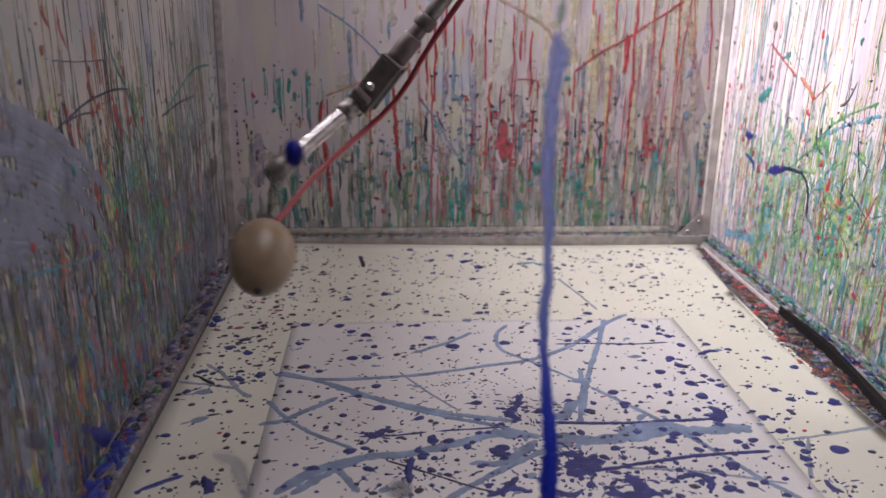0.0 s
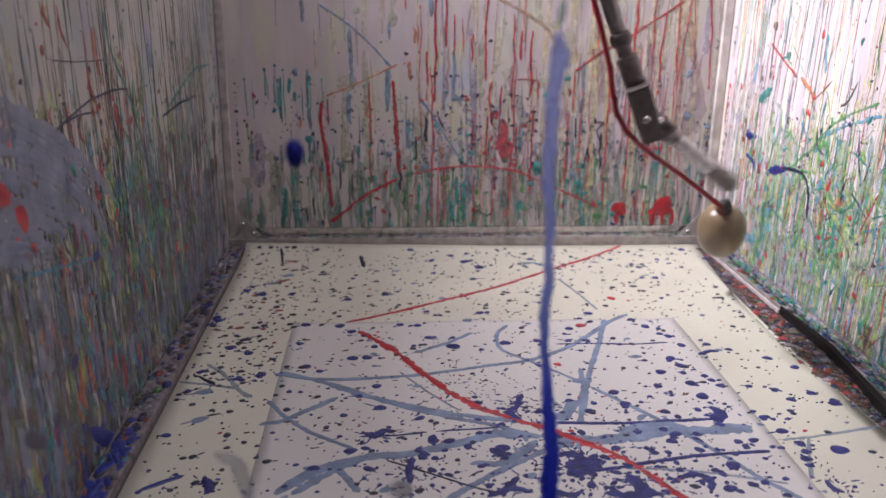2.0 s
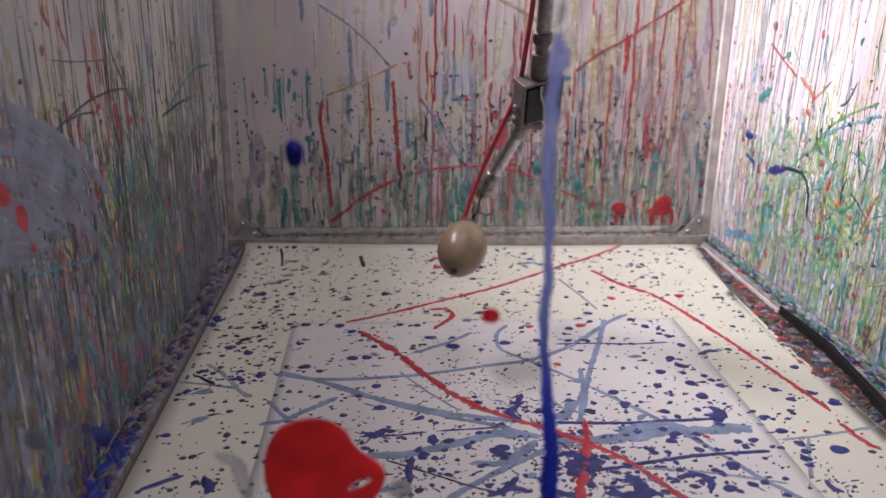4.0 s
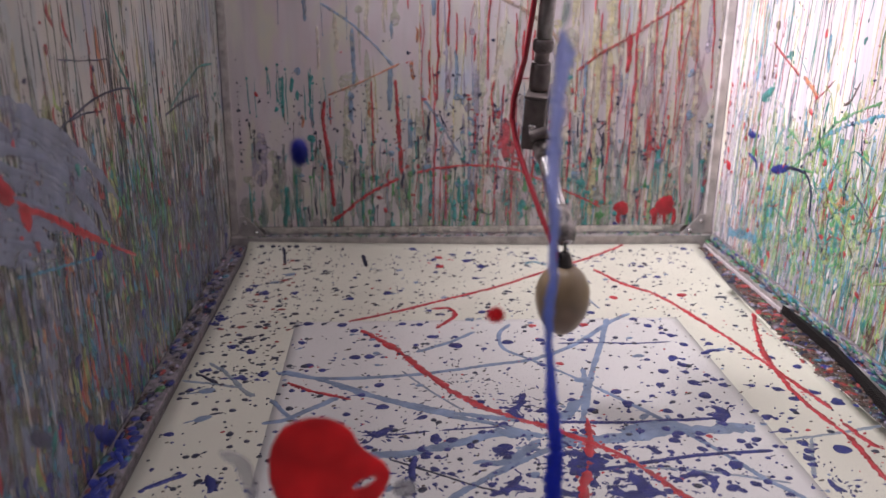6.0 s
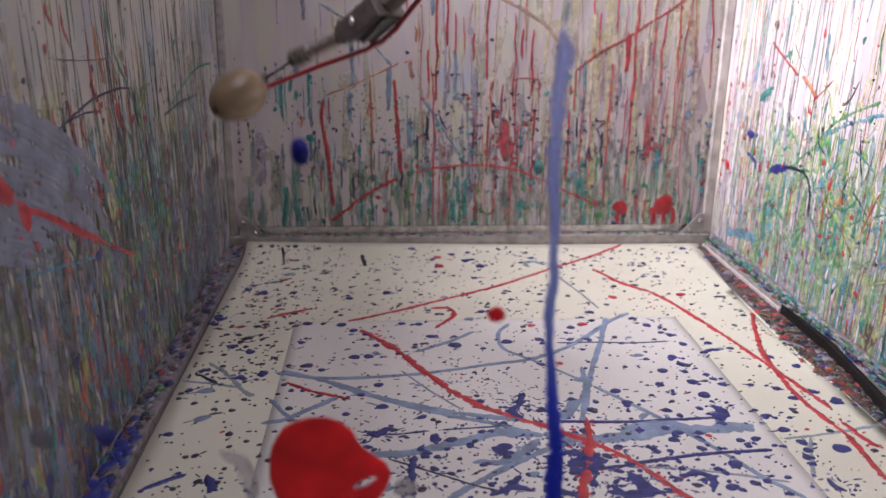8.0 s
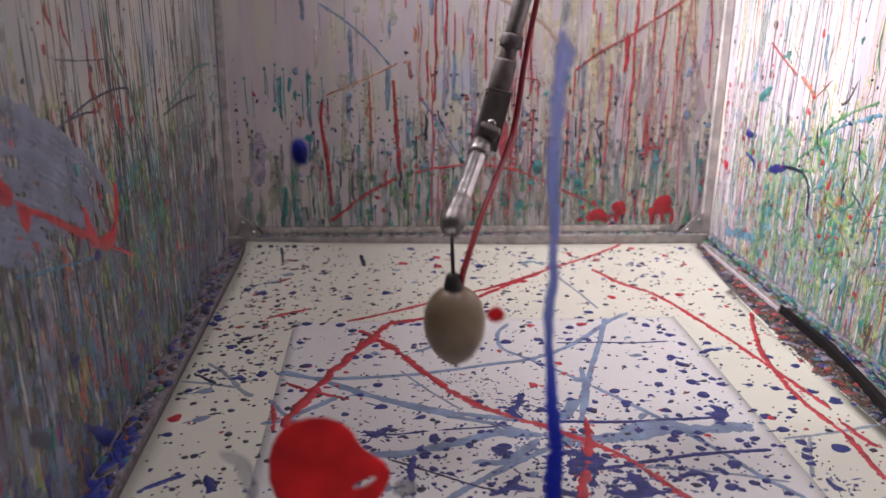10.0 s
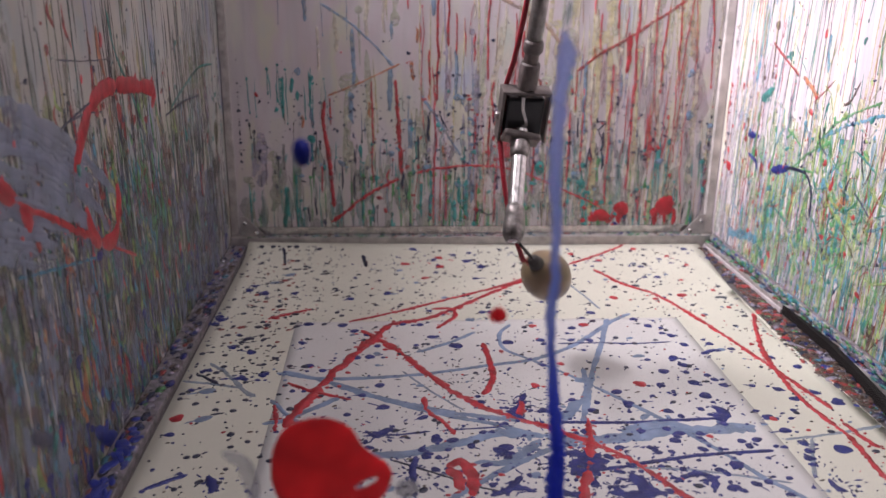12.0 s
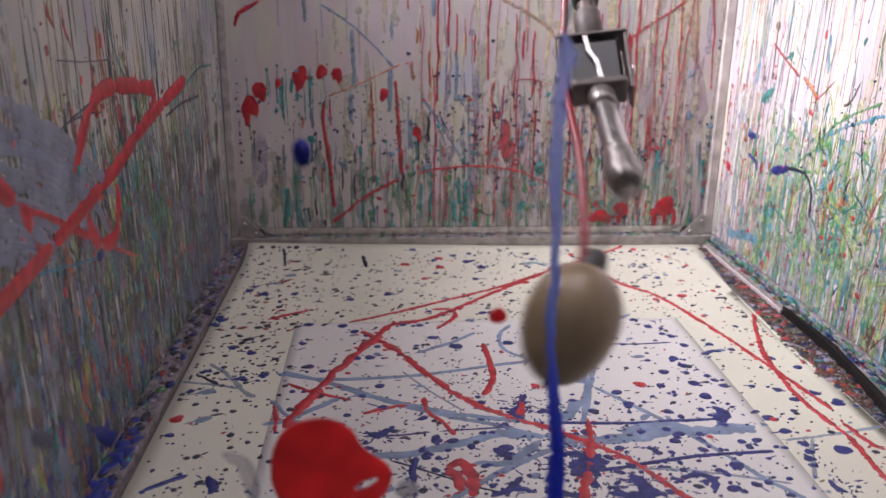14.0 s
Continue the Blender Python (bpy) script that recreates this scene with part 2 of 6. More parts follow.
# ---- mesh helpers ----
def mesh_of(name, bm, mat, smooth=False):
    me = bpy.data.meshes.new(name)
    bm.to_mesh(me)
    bm.free()
    me.materials.append(mat)
    if smooth:
        me.polygons.foreach_set("use_smooth", [True] * len(me.polygons))
    return me


def part(name, bm, mat, parent=None, label="", smooth=False):
    ob = new(name, mesh_of(name, bm, mat, smooth))
    if parent is not None:
        ob.parent = parent
    return tagged(ob, label)


def box_bm(x0, x1, y0, y1, z0, z1, bevel=0.0):
    bm = bmesh.new()
    bmesh.ops.create_cube(bm, size=1, matrix=Matrix.Translation(((x0 + x1) / 2, (y0 + y1) / 2, (z0 + z1) / 2)) @ Matrix.Diagonal((x1 - x0, y1 - y0, z1 - z0, 1)))
    if bevel:
        bmesh.ops.bevel(bm, geom=bm.edges[:], offset=bevel, segments=2, affect="EDGES", profile=0.5)
    return bm


def tube_bm(profile, seg=20, close=True):
    """A body turned about z from (radius, height) pairs."""
    bm = bmesh.new()
    rings = [[bm.verts.new((r * math.cos(2 * math.pi * i / seg), r * math.sin(2 * math.pi * i / seg), z)) for i in range(seg)] for r, z in profile]
    for a, b2 in zip(rings, rings[1:]):
        for i in range(seg):
            bm.faces.new((a[i], a[(i + 1) % seg], b2[(i + 1) % seg], b2[i]))
    if close:
        bm.faces.new(rings[0][::-1])
        bm.faces.new(rings[-1])
    return bm


def setting(name, bm, mat, label, category, smooth=False):
    return tagged(part(name, bm, mat, None, "", smooth), label, category, kind="structure")


X0, X1, Y0, Y1 = -0.525, 0.525, 0.50, 1.808      # tray inside the rails
XL, XR, YB, TOP = -0.5625, 0.545, 1.835, 1.05    # wall faces and their height

# ---- structure ----
setting("base_board", box_bm(-0.62, 0.60, 0.44, 1.90, -0.05, -0.0018), BASE, "dark base board under the painting box", "base")
setting("wall_back", box_bm(-0.62, 0.60, YB, YB + 0.02, -0.004, TOP), WALL_BACK, "grey back wall covered in drips of paint", "wall")
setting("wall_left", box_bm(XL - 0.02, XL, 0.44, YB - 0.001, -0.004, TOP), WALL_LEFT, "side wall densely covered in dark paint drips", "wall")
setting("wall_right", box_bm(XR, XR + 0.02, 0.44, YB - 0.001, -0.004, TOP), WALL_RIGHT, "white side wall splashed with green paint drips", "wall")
pane = setting("window_front", box_bm(XL + 0.001, XR - 0.001, 0.499, 0.5025, 0.0, TOP), GLASS, "clear front pane splashed with paint", "pane")
pane.visible_shadow = False

# ground of the room and its walls, which close the place
setting("room_floor", box_bm(-2.3, 2.3, -1.9, 3.3, -0.15, -0.052), ROOM, "plain room floor under the box", "floor")
setting("room_ceiling", box_bm(-2.3, 2.3, -1.9, 3.3, 2.6, 2.7), ROOM, "plain room ceiling", "ceiling")
for i, (x0, x1, y0, y1) in enumerate(((-2.4, -2.3, -2, 3.4), (2.3, 2.4, -2, 3.4), (-2.3, 2.3, -2, -1.9), (-2.3, 2.3, 3.3, 3.4))):
    setting("room_wall_%d" % (i + 1), box_bm(x0, x1, y0, y1, -0.05, 2.6), ROOM, "plain plaster room wall", "wall")


# rails round the tray: square tube with a lip
def rail(name, x0, x1, y0, y1, z1, label, mat=ALU):
    return setting(name, box_bm(x0, x1, y0, y1, -0.003, z1, 0.002), mat, label, "rail")


rail("rail_back", XL + 0.002, XR - 0.002, Y1, YB - 0.001, 0.028, "dull aluminium rail along the back wall")
rail("rail_left", XL + 0.001, X0, 0.505, Y1 - 0.002, 0.012, "paint-covered rail along the side wall", RAIL_OLD)
rail("rail_right", X1, XR - 0.001, 0.505, Y1 - 0.002, 0.014, "paint-stained aluminium rail along the side wall")
setting("trim_right", box_bm(X1 - 0.005, X1 - 0.0005, 1.40, Y1 - 0.004, -0.001, 0.008, 0.002), CRUST, "white plastic edging along the rail", "edging")
# dark strip in place of the shaded gap, outlined to fit the camera's view
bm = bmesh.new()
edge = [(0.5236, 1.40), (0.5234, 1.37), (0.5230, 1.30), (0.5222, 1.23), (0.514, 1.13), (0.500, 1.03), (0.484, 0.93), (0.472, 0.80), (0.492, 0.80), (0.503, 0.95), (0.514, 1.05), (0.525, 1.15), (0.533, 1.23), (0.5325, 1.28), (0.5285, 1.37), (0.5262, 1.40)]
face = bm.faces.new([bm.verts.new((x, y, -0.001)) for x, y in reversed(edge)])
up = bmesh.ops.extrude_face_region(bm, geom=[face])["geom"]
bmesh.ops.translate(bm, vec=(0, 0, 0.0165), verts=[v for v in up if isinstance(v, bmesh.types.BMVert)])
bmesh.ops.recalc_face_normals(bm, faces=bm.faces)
setting("gap_shade_right", bm, GAP_SHADE, "black strip standing in for the shaded gap along the rail", "seal")
setting("skirting_right", box_bm(XR - 0.007, XR - 0.001, 0.80, Y1 - 0.004, 0.0142, 0.034, 0.002), RAIL_OLD, "paint-crusted strip along the foot of the white wall", "strip")
setting("skirting_back", box_bm(XL + 0.020, XR - 0.022, YB - 0.006, YB - 0.001, 0.0285, 0.047, 0.001), STEEL, "shiny metal strip along the foot of the back wall", "strip")
# corner posts and gussets
setting("post_left", box_bm(XL + 0.001, XL + 0.018, YB - 0.010, YB - 0.001, 0.0285, TOP, 0.002), POST, "stained aluminium corner post", "post")
setting("post_right", box_bm(XR - 0.02, XR - 0.001, YB - 0.014, YB - 0.001, 0.0285, TOP, 0.002), ALU_PALE, "stained aluminium corner post", "post")


def gusset(x, s):
    bm = bmesh.new()
    y0, y1 = YB - 0.018, YB - 0.0145
    pts = [(0, 0.0285), (-0.055 * s, 0.0285), (-0.012 * s, 0.075), (0, 0.075)]
    lo = [bm.verts.new((x + px, y0, pz)) for px, pz in pts]
    hi = [bm.verts.new((x + px, y1, pz)) for px, pz in pts]
    bm.faces.new(lo), bm.faces.new(hi[::-1])
    for i in range(4):
        bm.faces.new((lo[i], lo[(i + 1) % 4], hi[(i + 1) % 4], hi[i]))
    bmesh.ops.recalc_face_normals(bm, faces=bm.faces)
    g = tagged(part("corner_gusset", bm, ALU), "triangular metal corner gusset on the rail", "bracket", "corner gussets")
    for dx, dz in ((-0.010, 0.06), (-0.034, 0.037)):
        scr = tube_bm([(0.005, 0), (0.005, 0.002), (0.003, 0.004)], 10)
        bmesh.ops.transform(scr, matrix=pose(x + dx * s, y0, dz, 90), verts=scr.verts)
        part("screw", scr, STEEL, g)


gusset(XR - 0.02, 1)
gusset(XL + 0.024, -1)


def ripple(x, y):
    return 0.0003 * (1 + noise.noise((5 * x, 5 * y, 0.5)))


def liner_lift(x, y):
    """The liner bends up where it meets the back rail."""
    u, v = (x - X0) / (X1 - X0), (y - 0.51) / (Y1 - 0.513)
    return 0.020 * max(0, v - 0.93) ** 2 / 0.0049 * (0.4 + 0.6 * max(0, 1 - u * 1.6))


def floor_z(x, y):
    """Height of the paper at a place of the tray."""
    if -0.372 < x < 0.318 and y < 1.385:
        return ripple(x, y)
    return -0.00042 + ripple(x, y) + liner_lift(x, y)


def paper(name, x0, x1, y0, y1, z, thick, curl, label, mat, ragged=0.0):
    """A sheet of paper with slight waves; curl lifts its far edge."""
    bm = bmesh.new()
    nx, ny = 40, 48
    top = []
    for j in range(ny + 1):
        row = []
        for i in range(nx + 1):
            u, v = i / nx, j / ny
            x, y = x0 + (x1 - x0) * u, y0 + (y1 - y0) * v
            if ragged and i == nx:
                x += ragged * noise.noise((3 * y, 7, 1)) - 0.045 * max(0, 1 - abs(v - 0.55) / 0.45)
            h = ripple(x, y)
            lift = liner_lift(x, y) if curl else 0
            row.append(bm.verts.new((x, y, z + h + lift)))
        top.append(row)
    for j in range(ny):
        for i in range(nx):
            bm.faces.new((top[j][i], top[j][i + 1], top[j + 1][i + 1], top[j + 1][i]))
    ob = tagged(part(name, bm, mat, None, "", True), label, "paper")
    sol = ob.modifiers.new("thickness", "SOLIDIFY")
    sol.thickness, sol.offset = thick, -1
    return ob


paper("liner_paper", X0 + 0.004, 0.505, 0.51, Y1 - 0.003, -0.00042, 0.001, 0.012, "cream liner paper spattered with blue paint", LINER, 0.012)
sheet = paper("drawing_sheet", -0.372, 0.318, 0.56, 1.385, 0.0, 0.0004, 0.0, "white drawing sheet covered in splashed paint", SHEET)

# the beam from which the arm swings, above the picture
setting("crossbeam", box_bm(XL + 0.001, XR - 0.001, 1.121, 1.159, 0.745, 0.785, 0.003), ALU, "aluminium beam across the top of the box", "beam")


# ---- paint on the surfaces ----
def surf_point(s, u, v, h):
    """A place on a surface, h above it. F floor (x, y); B back, G pane (x, z); L, R side walls (y, z)."""
    if s == "F":
        return Vector((u, v, floor_z(u, v) + h))
    if s == "B":
        return Vector((u, YB - h, v))
    if s == "G":
        return Vector((u, 0.5028 + h, v))
    return Vector((XL + h, u, v)) if s == "L" else Vector((XR - h, u, v))


INTO = {"F": Vector((0, 0, -0.012)), "B": Vector((0, 0.012, 0)), "L": Vector((-0.012, 0, 0)), "R": Vector((0.012, 0, 0))}
rng = random.Random(7)
landings = []


def drop_into(bm, s, u, v, ru, rv, h, seg=9, turn=0.0, wob=0.15, closed=False):
    """A domed blot of paint with an uneven rim."""
    rim, mid = [], []
    c, sn = math.cos(turn), math.sin(turn)
    ph = rng.random() * 9
    for i in range(seg):
        a = 2 * math.pi * i / seg
        k = 1 + wob * (math.sin(2 * a + ph) * 0.6 + math.sin(3 * a + 2 * ph) * 0.5 + rng.uniform(-0.4, 0.4))
        x, y = ru * k * math.cos(a), rv * k * math.sin(a)
        x, y = x * c - y * sn, x * sn + y * c
        rim.append(bm.verts.new(surf_point(s, u + x, v + y, 0)))
        mid.append(bm.verts.new(surf_point(s, u + x * 0.72, v + y * 0.72, h * 0.8)))
    top = bm.verts.new(surf_point(s, u, v, h))
    for i in range(seg):
        j = (i + 1) % seg
        for f in ((rim[i], rim[j], mid[j], mid[i]), (mid[i], mid[j], top)):
            bm.faces.new(f)
    if closed:
        bm.faces.new(rim[::-1])


def smooth_line(pts, step):
    ext = [(2 * pts[0][0] - pts[1][0], 2 * pts[0][1] - pts[1][1])] + list(pts) + [(2 * pts[-1][0] - pts[-2][0], 2 * pts[-1][1] - pts[-2][1])]
    out = []
    for i in range(len(pts) - 1):
        p0, p1, p2, p3 = ext[i:i + 4]
        n = max(2, int(math.hypot(p2[0] - p1[0], p2[1] - p1[1]) / step))
        for k in range(n):
            t = k / n
            out.append(tuple(0.5 * ((2 * p1[d]) + (p2[d] - p0[d]) * t + (2 * p0[d] - 5 * p1[d] + 4 * p2[d] - p3[d]) * t * t + (3 * p1[d] - p0[d] - 3 * p2[d] + p3[d]) * t ** 3) for d in (0, 1)))
    out.append(tuple(pts[-1]))
    return out


def ribbon_into(bm, s, line, width, h, uneven=0.3, taper=True, closed=False, seed=0.0):
    """A raised line of paint whose width swells and thins."""
    n = len(line)
    rows = []
    for i, (u, v) in enumerate(line):
        a, b2 = line[max(0, i - 1)], line[min(n - 1, i + 1)]
        du, dv = b2[0] - a[0], b2[1] - a[1]
        d = math.hypot(du, dv) or 1
        nu, nv = -dv / d, du / d
        fine, rough = uneven * (0.9 if width < 0.018 else 0.08), uneven * (1.0 if width < 0.02 or s != "L" else 0.12)
        k1 = 1 + fine * noise.noise((u * 420, v * 400, seed + 21)) + rough * 1.1 * noise.noise((u * 35 + seed, v * 35, seed)) + rough * 1.2 * noise.noise((u * 150, v * 140, seed + 5))
        k2 = 1 + fine * noise.noise((u * 420, v * 400, seed + 33)) + rough * 1.1 * noise.noise((u * 35 - seed, v * 35, seed + 9)) + rough * 1.2 * noise.noise((u * 150, v * 140, seed + 15))
        end = 1.0
        if taper:
            e = min(i, n - 1 - i) / max(1, min(2.5, n / 3))
            end = math.sqrt(min(1, e * 0.9 + 0.08))
        w1, w2 = width / 2 * max(0.2, k1) * end, width / 2 * max(0.2, k2) * end
        rows.append([bm.verts.new(surf_point(s, u + nu * q, v + nv * q, hh * end)) for q, hh in ((-w1, 0), (-w1 * 0.7, h * 0.8), (0, h), (w2 * 0.7, h * 0.8), (w2, 0))])
    for a, b2 in zip(rows, rows[1:]):
        for k in range(4):
            bm.faces.new((a[k], a[k + 1], b2[k + 1], b2[k]))
        if closed:
            bm.faces.new((a[4], a[0], b2[0], b2[4]))


def finish(name, bm, mat, parent=None, label=""):
    bmesh.ops.recalc_face_normals(bm, faces=bm.faces)
    return part(name, bm, mat, parent, label, True)


def streak(s, pts, width, mat, label, h=0.0014, uneven=0.3, spatter=0, land=None, pieces=1, name="paint_streak", taper=True):
    """A thrown line of paint. With land = (from, to), its pieces arrive one after another in those seconds."""
    line = smooth_line(pts, max(0.0028, width * 0.33))
    seed = pts[0][0] * 13 + pts[-1][1] * 7
    closed = s == "G"
    group = {"F": "paint on the floor", "G": "paint on the pane"}.get(s, "paint on the walls")
    if land is None:
        bm = bmesh.new()
        ribbon_into(bm, s, line, width, h, uneven, taper, closed, seed)
        ob = tagged(finish(name, bm, mat), label, "paint", group)
        scatter_along(ob, s, line, width, h, spatter, mat)
        return ob
    if pieces == 1:
        bm = bmesh.new()
        ribbon_into(bm, s, line, width, h, uneven, True, closed, seed)
        ob = tagged(finish(name, bm, mat), label, "paint", group)
        scatter_along(ob, s, line, width, h, spatter, mat)
        landings.append((ob, land[1], INTO[s]))
        return ob
    thing = tagged(new(name), label, "paint", group)
    thing.location = surf_point(s, *pts[0], 0)
    off = Matrix.Translation(-thing.location)
    n = len(line)
    for k in range(pieces):
        a, b2 = n * k // pieces, min(n, n * (k + 1) // pieces + 2)
        bm = bmesh.new()
        ribbon_into(bm, s, line[a:b2], width, h, uneven, True, closed, seed)
        bmesh.ops.transform(bm, matrix=off, verts=bm.verts)
        ob = finish("streak_piece", bm, mat, thing)
        scatter_along(ob, s, line[a:b2], width, h, spatter // pieces, mat, off)
        landings.append((ob, land[0] + (land[1] - land[0]) * (k + 1) / pieces, INTO[s]))
    return thing


def scatter_along(ob, s, line, width, h, count, mat, off=None):
    """Small flecks flung off a streak."""
    if not count:
        return
    bm = bmesh.new()
    for _ in range(count):
        u, v = rng.choice(line)
        a, d = rng.uniform(0, 6.28), width * (rng.uniform(0.35, 0.9) if rng.random() < 0.6 else rng.uniform(0.8, 3.0))
        r = width * rng.uniform(0.08, 0.30)
        drop_into(bm, s, u + d * math.cos(a), v + d * math.sin(a), r * rng.uniform(1, 1.8), r, h * 0.6, 7, a)
    if off:
        bmesh.ops.transform(bm, matrix=off, verts=bm.verts)
    tagged(finish("flecks", bm, mat, ob), kind="stuff")


def blots(s, spots, mat, label, h=0.0016, wob=0.2, land=None, name="paint_blot", tall=1.0, rays=0):
    """Single blots, each a thing of its own: (u, v, radius)."""
    for u, v, r in spots:
        bm = bmesh.new()
        ru, rv = (r, r * 1.0) if s == "F" else (r, r * tall)
        drop_into(bm, s, u, v, ru, rv, h, 16, 0, wob, s == "G")
        ob = tagged(finish(name, bm, mat), label, "paint", "paint on the floor" if s == "F" else "paint on the pane" if s == "G" else "paint on the walls")
        if land is not None:
            landings.append((ob, land, INTO[s]))
        if rays:
            scatter_along(ob, s, [(u, v)], r * 1.3, h, rays, mat)


def drips(s, mat, count, us, tops, lengths, widths, label, lean=0.0, h=0.0010, bead=0.6, wander=0.0008, head=0.35):
    """Many thin runs of paint down a wall, joined as stuff."""
    bm = bmesh.new()
    for _ in range(count):
        u, v = rng.uniform(*us), rng.uniform(*tops)
        ln = rng.uniform(*lengths) * rng.choice((0.5, 0.8, 1, 1.3))
        w = rng.uniform(*widths) * rng.choice((0.7, 1, 1, 1.5))
        end = max(0.031 if s == "B" else 0.016, v - ln)
        if v - end < 0.008:
            continue
        n = max(3, int((v - end) / 0.018))
        line, x, slant = [], u, lean + rng.gauss(0, 0.035)
        for k in range(n + 1):
            line.append((x, v + (end - v) * k / n))
            x += rng.gauss(slant * (v - end) / n, wander)
        ribbon_into(bm, s, line, w, h, 0.35, True, False, u * 50)
        if rng.random() < bead:
            drop_into(bm, s, line[-1][0], line[-1][1], w * 0.75, w * 1.3, h * 1.3, 7)
        if rng.random() < head:
            drop_into(bm, s, u, v, w * rng.uniform(0.8, 1.8), w * rng.uniform(1, 2.2), h, 8)
    return tagged(finish("paint_drips", bm, mat), label, "paint drips", kind="stuff")


def specks(s, mat, count, place, sizes, label, stretch=1.5, turns=6.28, h=0.0009):
    """Many small spatters, joined as stuff. place() gives (u, v)."""
    bm = bmesh.new()
    for _ in range(count):
        u, v = place()
        r = sizes[0] * (sizes[1] / sizes[0]) ** (rng.random() ** 1.8)
        ta = rng.uniform(0, turns)
        drop_into(bm, s, u, v, r * rng.uniform(1, stretch), r, h + r * 0.12, 13 if r > 0.0035 else 7, ta, 0.12 if s == "F" else 0.3)
        if r > 0.0022 and rng.random() < 0.45:
            a, d = ta + rng.choice((0, math.pi)) + rng.gauss(0, 0.5), r * rng.uniform(1.2, 2.4)
            drop_into(bm, s, u + d * math.cos(a), v + d * math.sin(a), r * rng.uniform(0.7, 1.6), r * rng.uniform(0.12, 0.3), h * 0.8, 7, a)
    return tagged(finish("paint_spatter", bm, mat), label, "paint spatter", kind="stuff")


def within(u0, u1, v0, v1):
    return lambda: (rng.uniform(u0, u1), rng.uniform(v0, v1))


def around(u, v, su, sv, u0, u1, v0, v1):
    return lambda: (min(u1, max(u0, rng.gauss(u, su))), min(v1, max(v0, rng.gauss(v, sv))))


# -- back wall --
drips("B", RED_OLD, 14, (0.32, 0.51), (0.22, 0.74), (0.12, 0.34), (0.0020, 0.0034), "long thin red paint drips down the grey wall", wander=0.0018)
drips("B", PINK_RED, 26, (-0.20, 0.51), (0.16, 0.74), (0.08, 0.34), (0.0014, 0.0030), "thin dull red paint drips down the grey wall", wander=0.0018)
drips("B", NAVY_OLD, 130, (-0.52, 0.52), (0.05, 0.28), (0.015, 0.07), (0.0018, 0.0038), "short navy paint drips down the grey wall")
drips("B", TURQUOISE, 130, (-0.52, 0.52), (0.05, 0.26), (0.02, 0.11), (0.0018, 0.0042), "short teal paint drips down the grey wall")
drips("B", GREEN, 54, (-0.50, 0.52), (0.05, 0.22), (0.02, 0.10), (0.0018, 0.0036), "short green paint drips down the grey wall")
drips("B", BROWN, 28, (-0.50, 0.52), (0.05, 0.36), (0.02, 0.12), (0.0013, 0.0026), "thin brown paint drips down the grey wall")
drips("B", CREAM, 34, (0.0, 0.515), (0.12, 0.74), (0.08, 0.3), (0.004, 0.010), "broad cream paint runs down the grey wall", h=0.0004, wander=0.0016)
drips("B", PALE, 36, (-0.30, 0.51), (0.12, 0.74), (0.08, 0.3), (0.005, 0.011), "pale greenish paint runs down the grey wall", h=0.0004)
drips("B", YELLOW, 26, (0.15, 0.515), (0.15, 0.74), (0.10, 0.3), (0.004, 0.011), "broad pale yellow paint runs down the grey wall", h=0.0004)
drips("B", GREEN, 30, (-0.25, 0.45), (0.06, 0.20), (0.02, 0.08), (0.003, 0.007), "broad green paint runs low on the grey wall", h=0.0006)
drips("B", YELLOW, 34, (-0.34, 0.51), (0.14, 0.70), (0.06, 0.26), (0.0016, 0.004), "pale yellow paint runs down the grey wall", h=0.0005)
drips("B", LILAC, 22, (-0.16, 0.52), (0.1, 0.6), (0.08, 0.25), (0.005, 0.010), "pale lilac paint runs down the grey wall", h=0.0004)
drips("B", PALE, 36, (-0.53, 0.52), (0.05, 0.25), (0.04, 0.16), (0.003, 0.009), "pale paint runs low on the grey wall", h=0.0004)
drips("B", PALE_BLUE, 26, (-0.30, 0.50), (0.12, 0.44), (0.05, 0.14), (0.002, 0.005), "light blue paint drips down the grey wall")
drips("B", PEACH, 18, (-0.10, 0.50), (0.1, 0.7), (0.05, 0.2), (0.0016, 0.0034), "orange paint drips down the grey wall")
drips("B", TURQUOISE, 16, (-0.53, -0.33), (0.36, 0.41), (0.05, 0.10), (0.0016, 0.0032), "thin teal paint drips near the corner")
drips("B", PALE_BLUE, 4, (-0.50, -0.28), (0.52, 0.7), (0.06, 0.12), (0.002, 0.0035), "light blue paint drips high on the wall")
GREYED = film("grey_wall_wash", (0.44, 0.45, 0.40), 0.40)
MAUVE = film("mauve_wall_wash", (0.50, 0.42, 0.46), 0.36)
PINK = film("pink_wall_wash", (0.46, 0.20, 0.22), 0.30)
AQUA = film("aqua_wall_wash", (0.16, 0.36, 0.36), 0.40)
for mat, n, us, tops, w, word in ((GREYED, 130, (-0.53, 0.52), (0.06, 0.24), (0.008, 0.020), "grey-green"), (MAUVE, 40, (0.0, 0.52), (0.15, 0.5), (0.008, 0.024), "mauve"), (PINK, 34, (-0.1, 0.5), (0.12, 0.5), (0.008, 0.018), "pink"), (AQUA, 60, (-0.5, 0.52), (0.06, 0.3), (0.004, 0.012), "aqua")):
    drips("B", mat, n, us, tops, (0.05, 0.16), w, "broad thin %s paint runs down the back wall" % word, h=0.0003, bead=0, wander=0.003, head=0)
specks("B", NAVY, 300, around(0.02, 0.285, 0.30, 0.045, -0.53, 0.52, 0.04, 0.5), (0.0012, 0.0040), "fine navy paint spatter in a band across the wall")
specks("B", NAVY, 260, around(0.0, 0.27, 0.34, 0.10, -0.53, 0.52, 0.04, 0.5), (0.0011, 0.0042), "fine navy paint spatter on the grey wall")
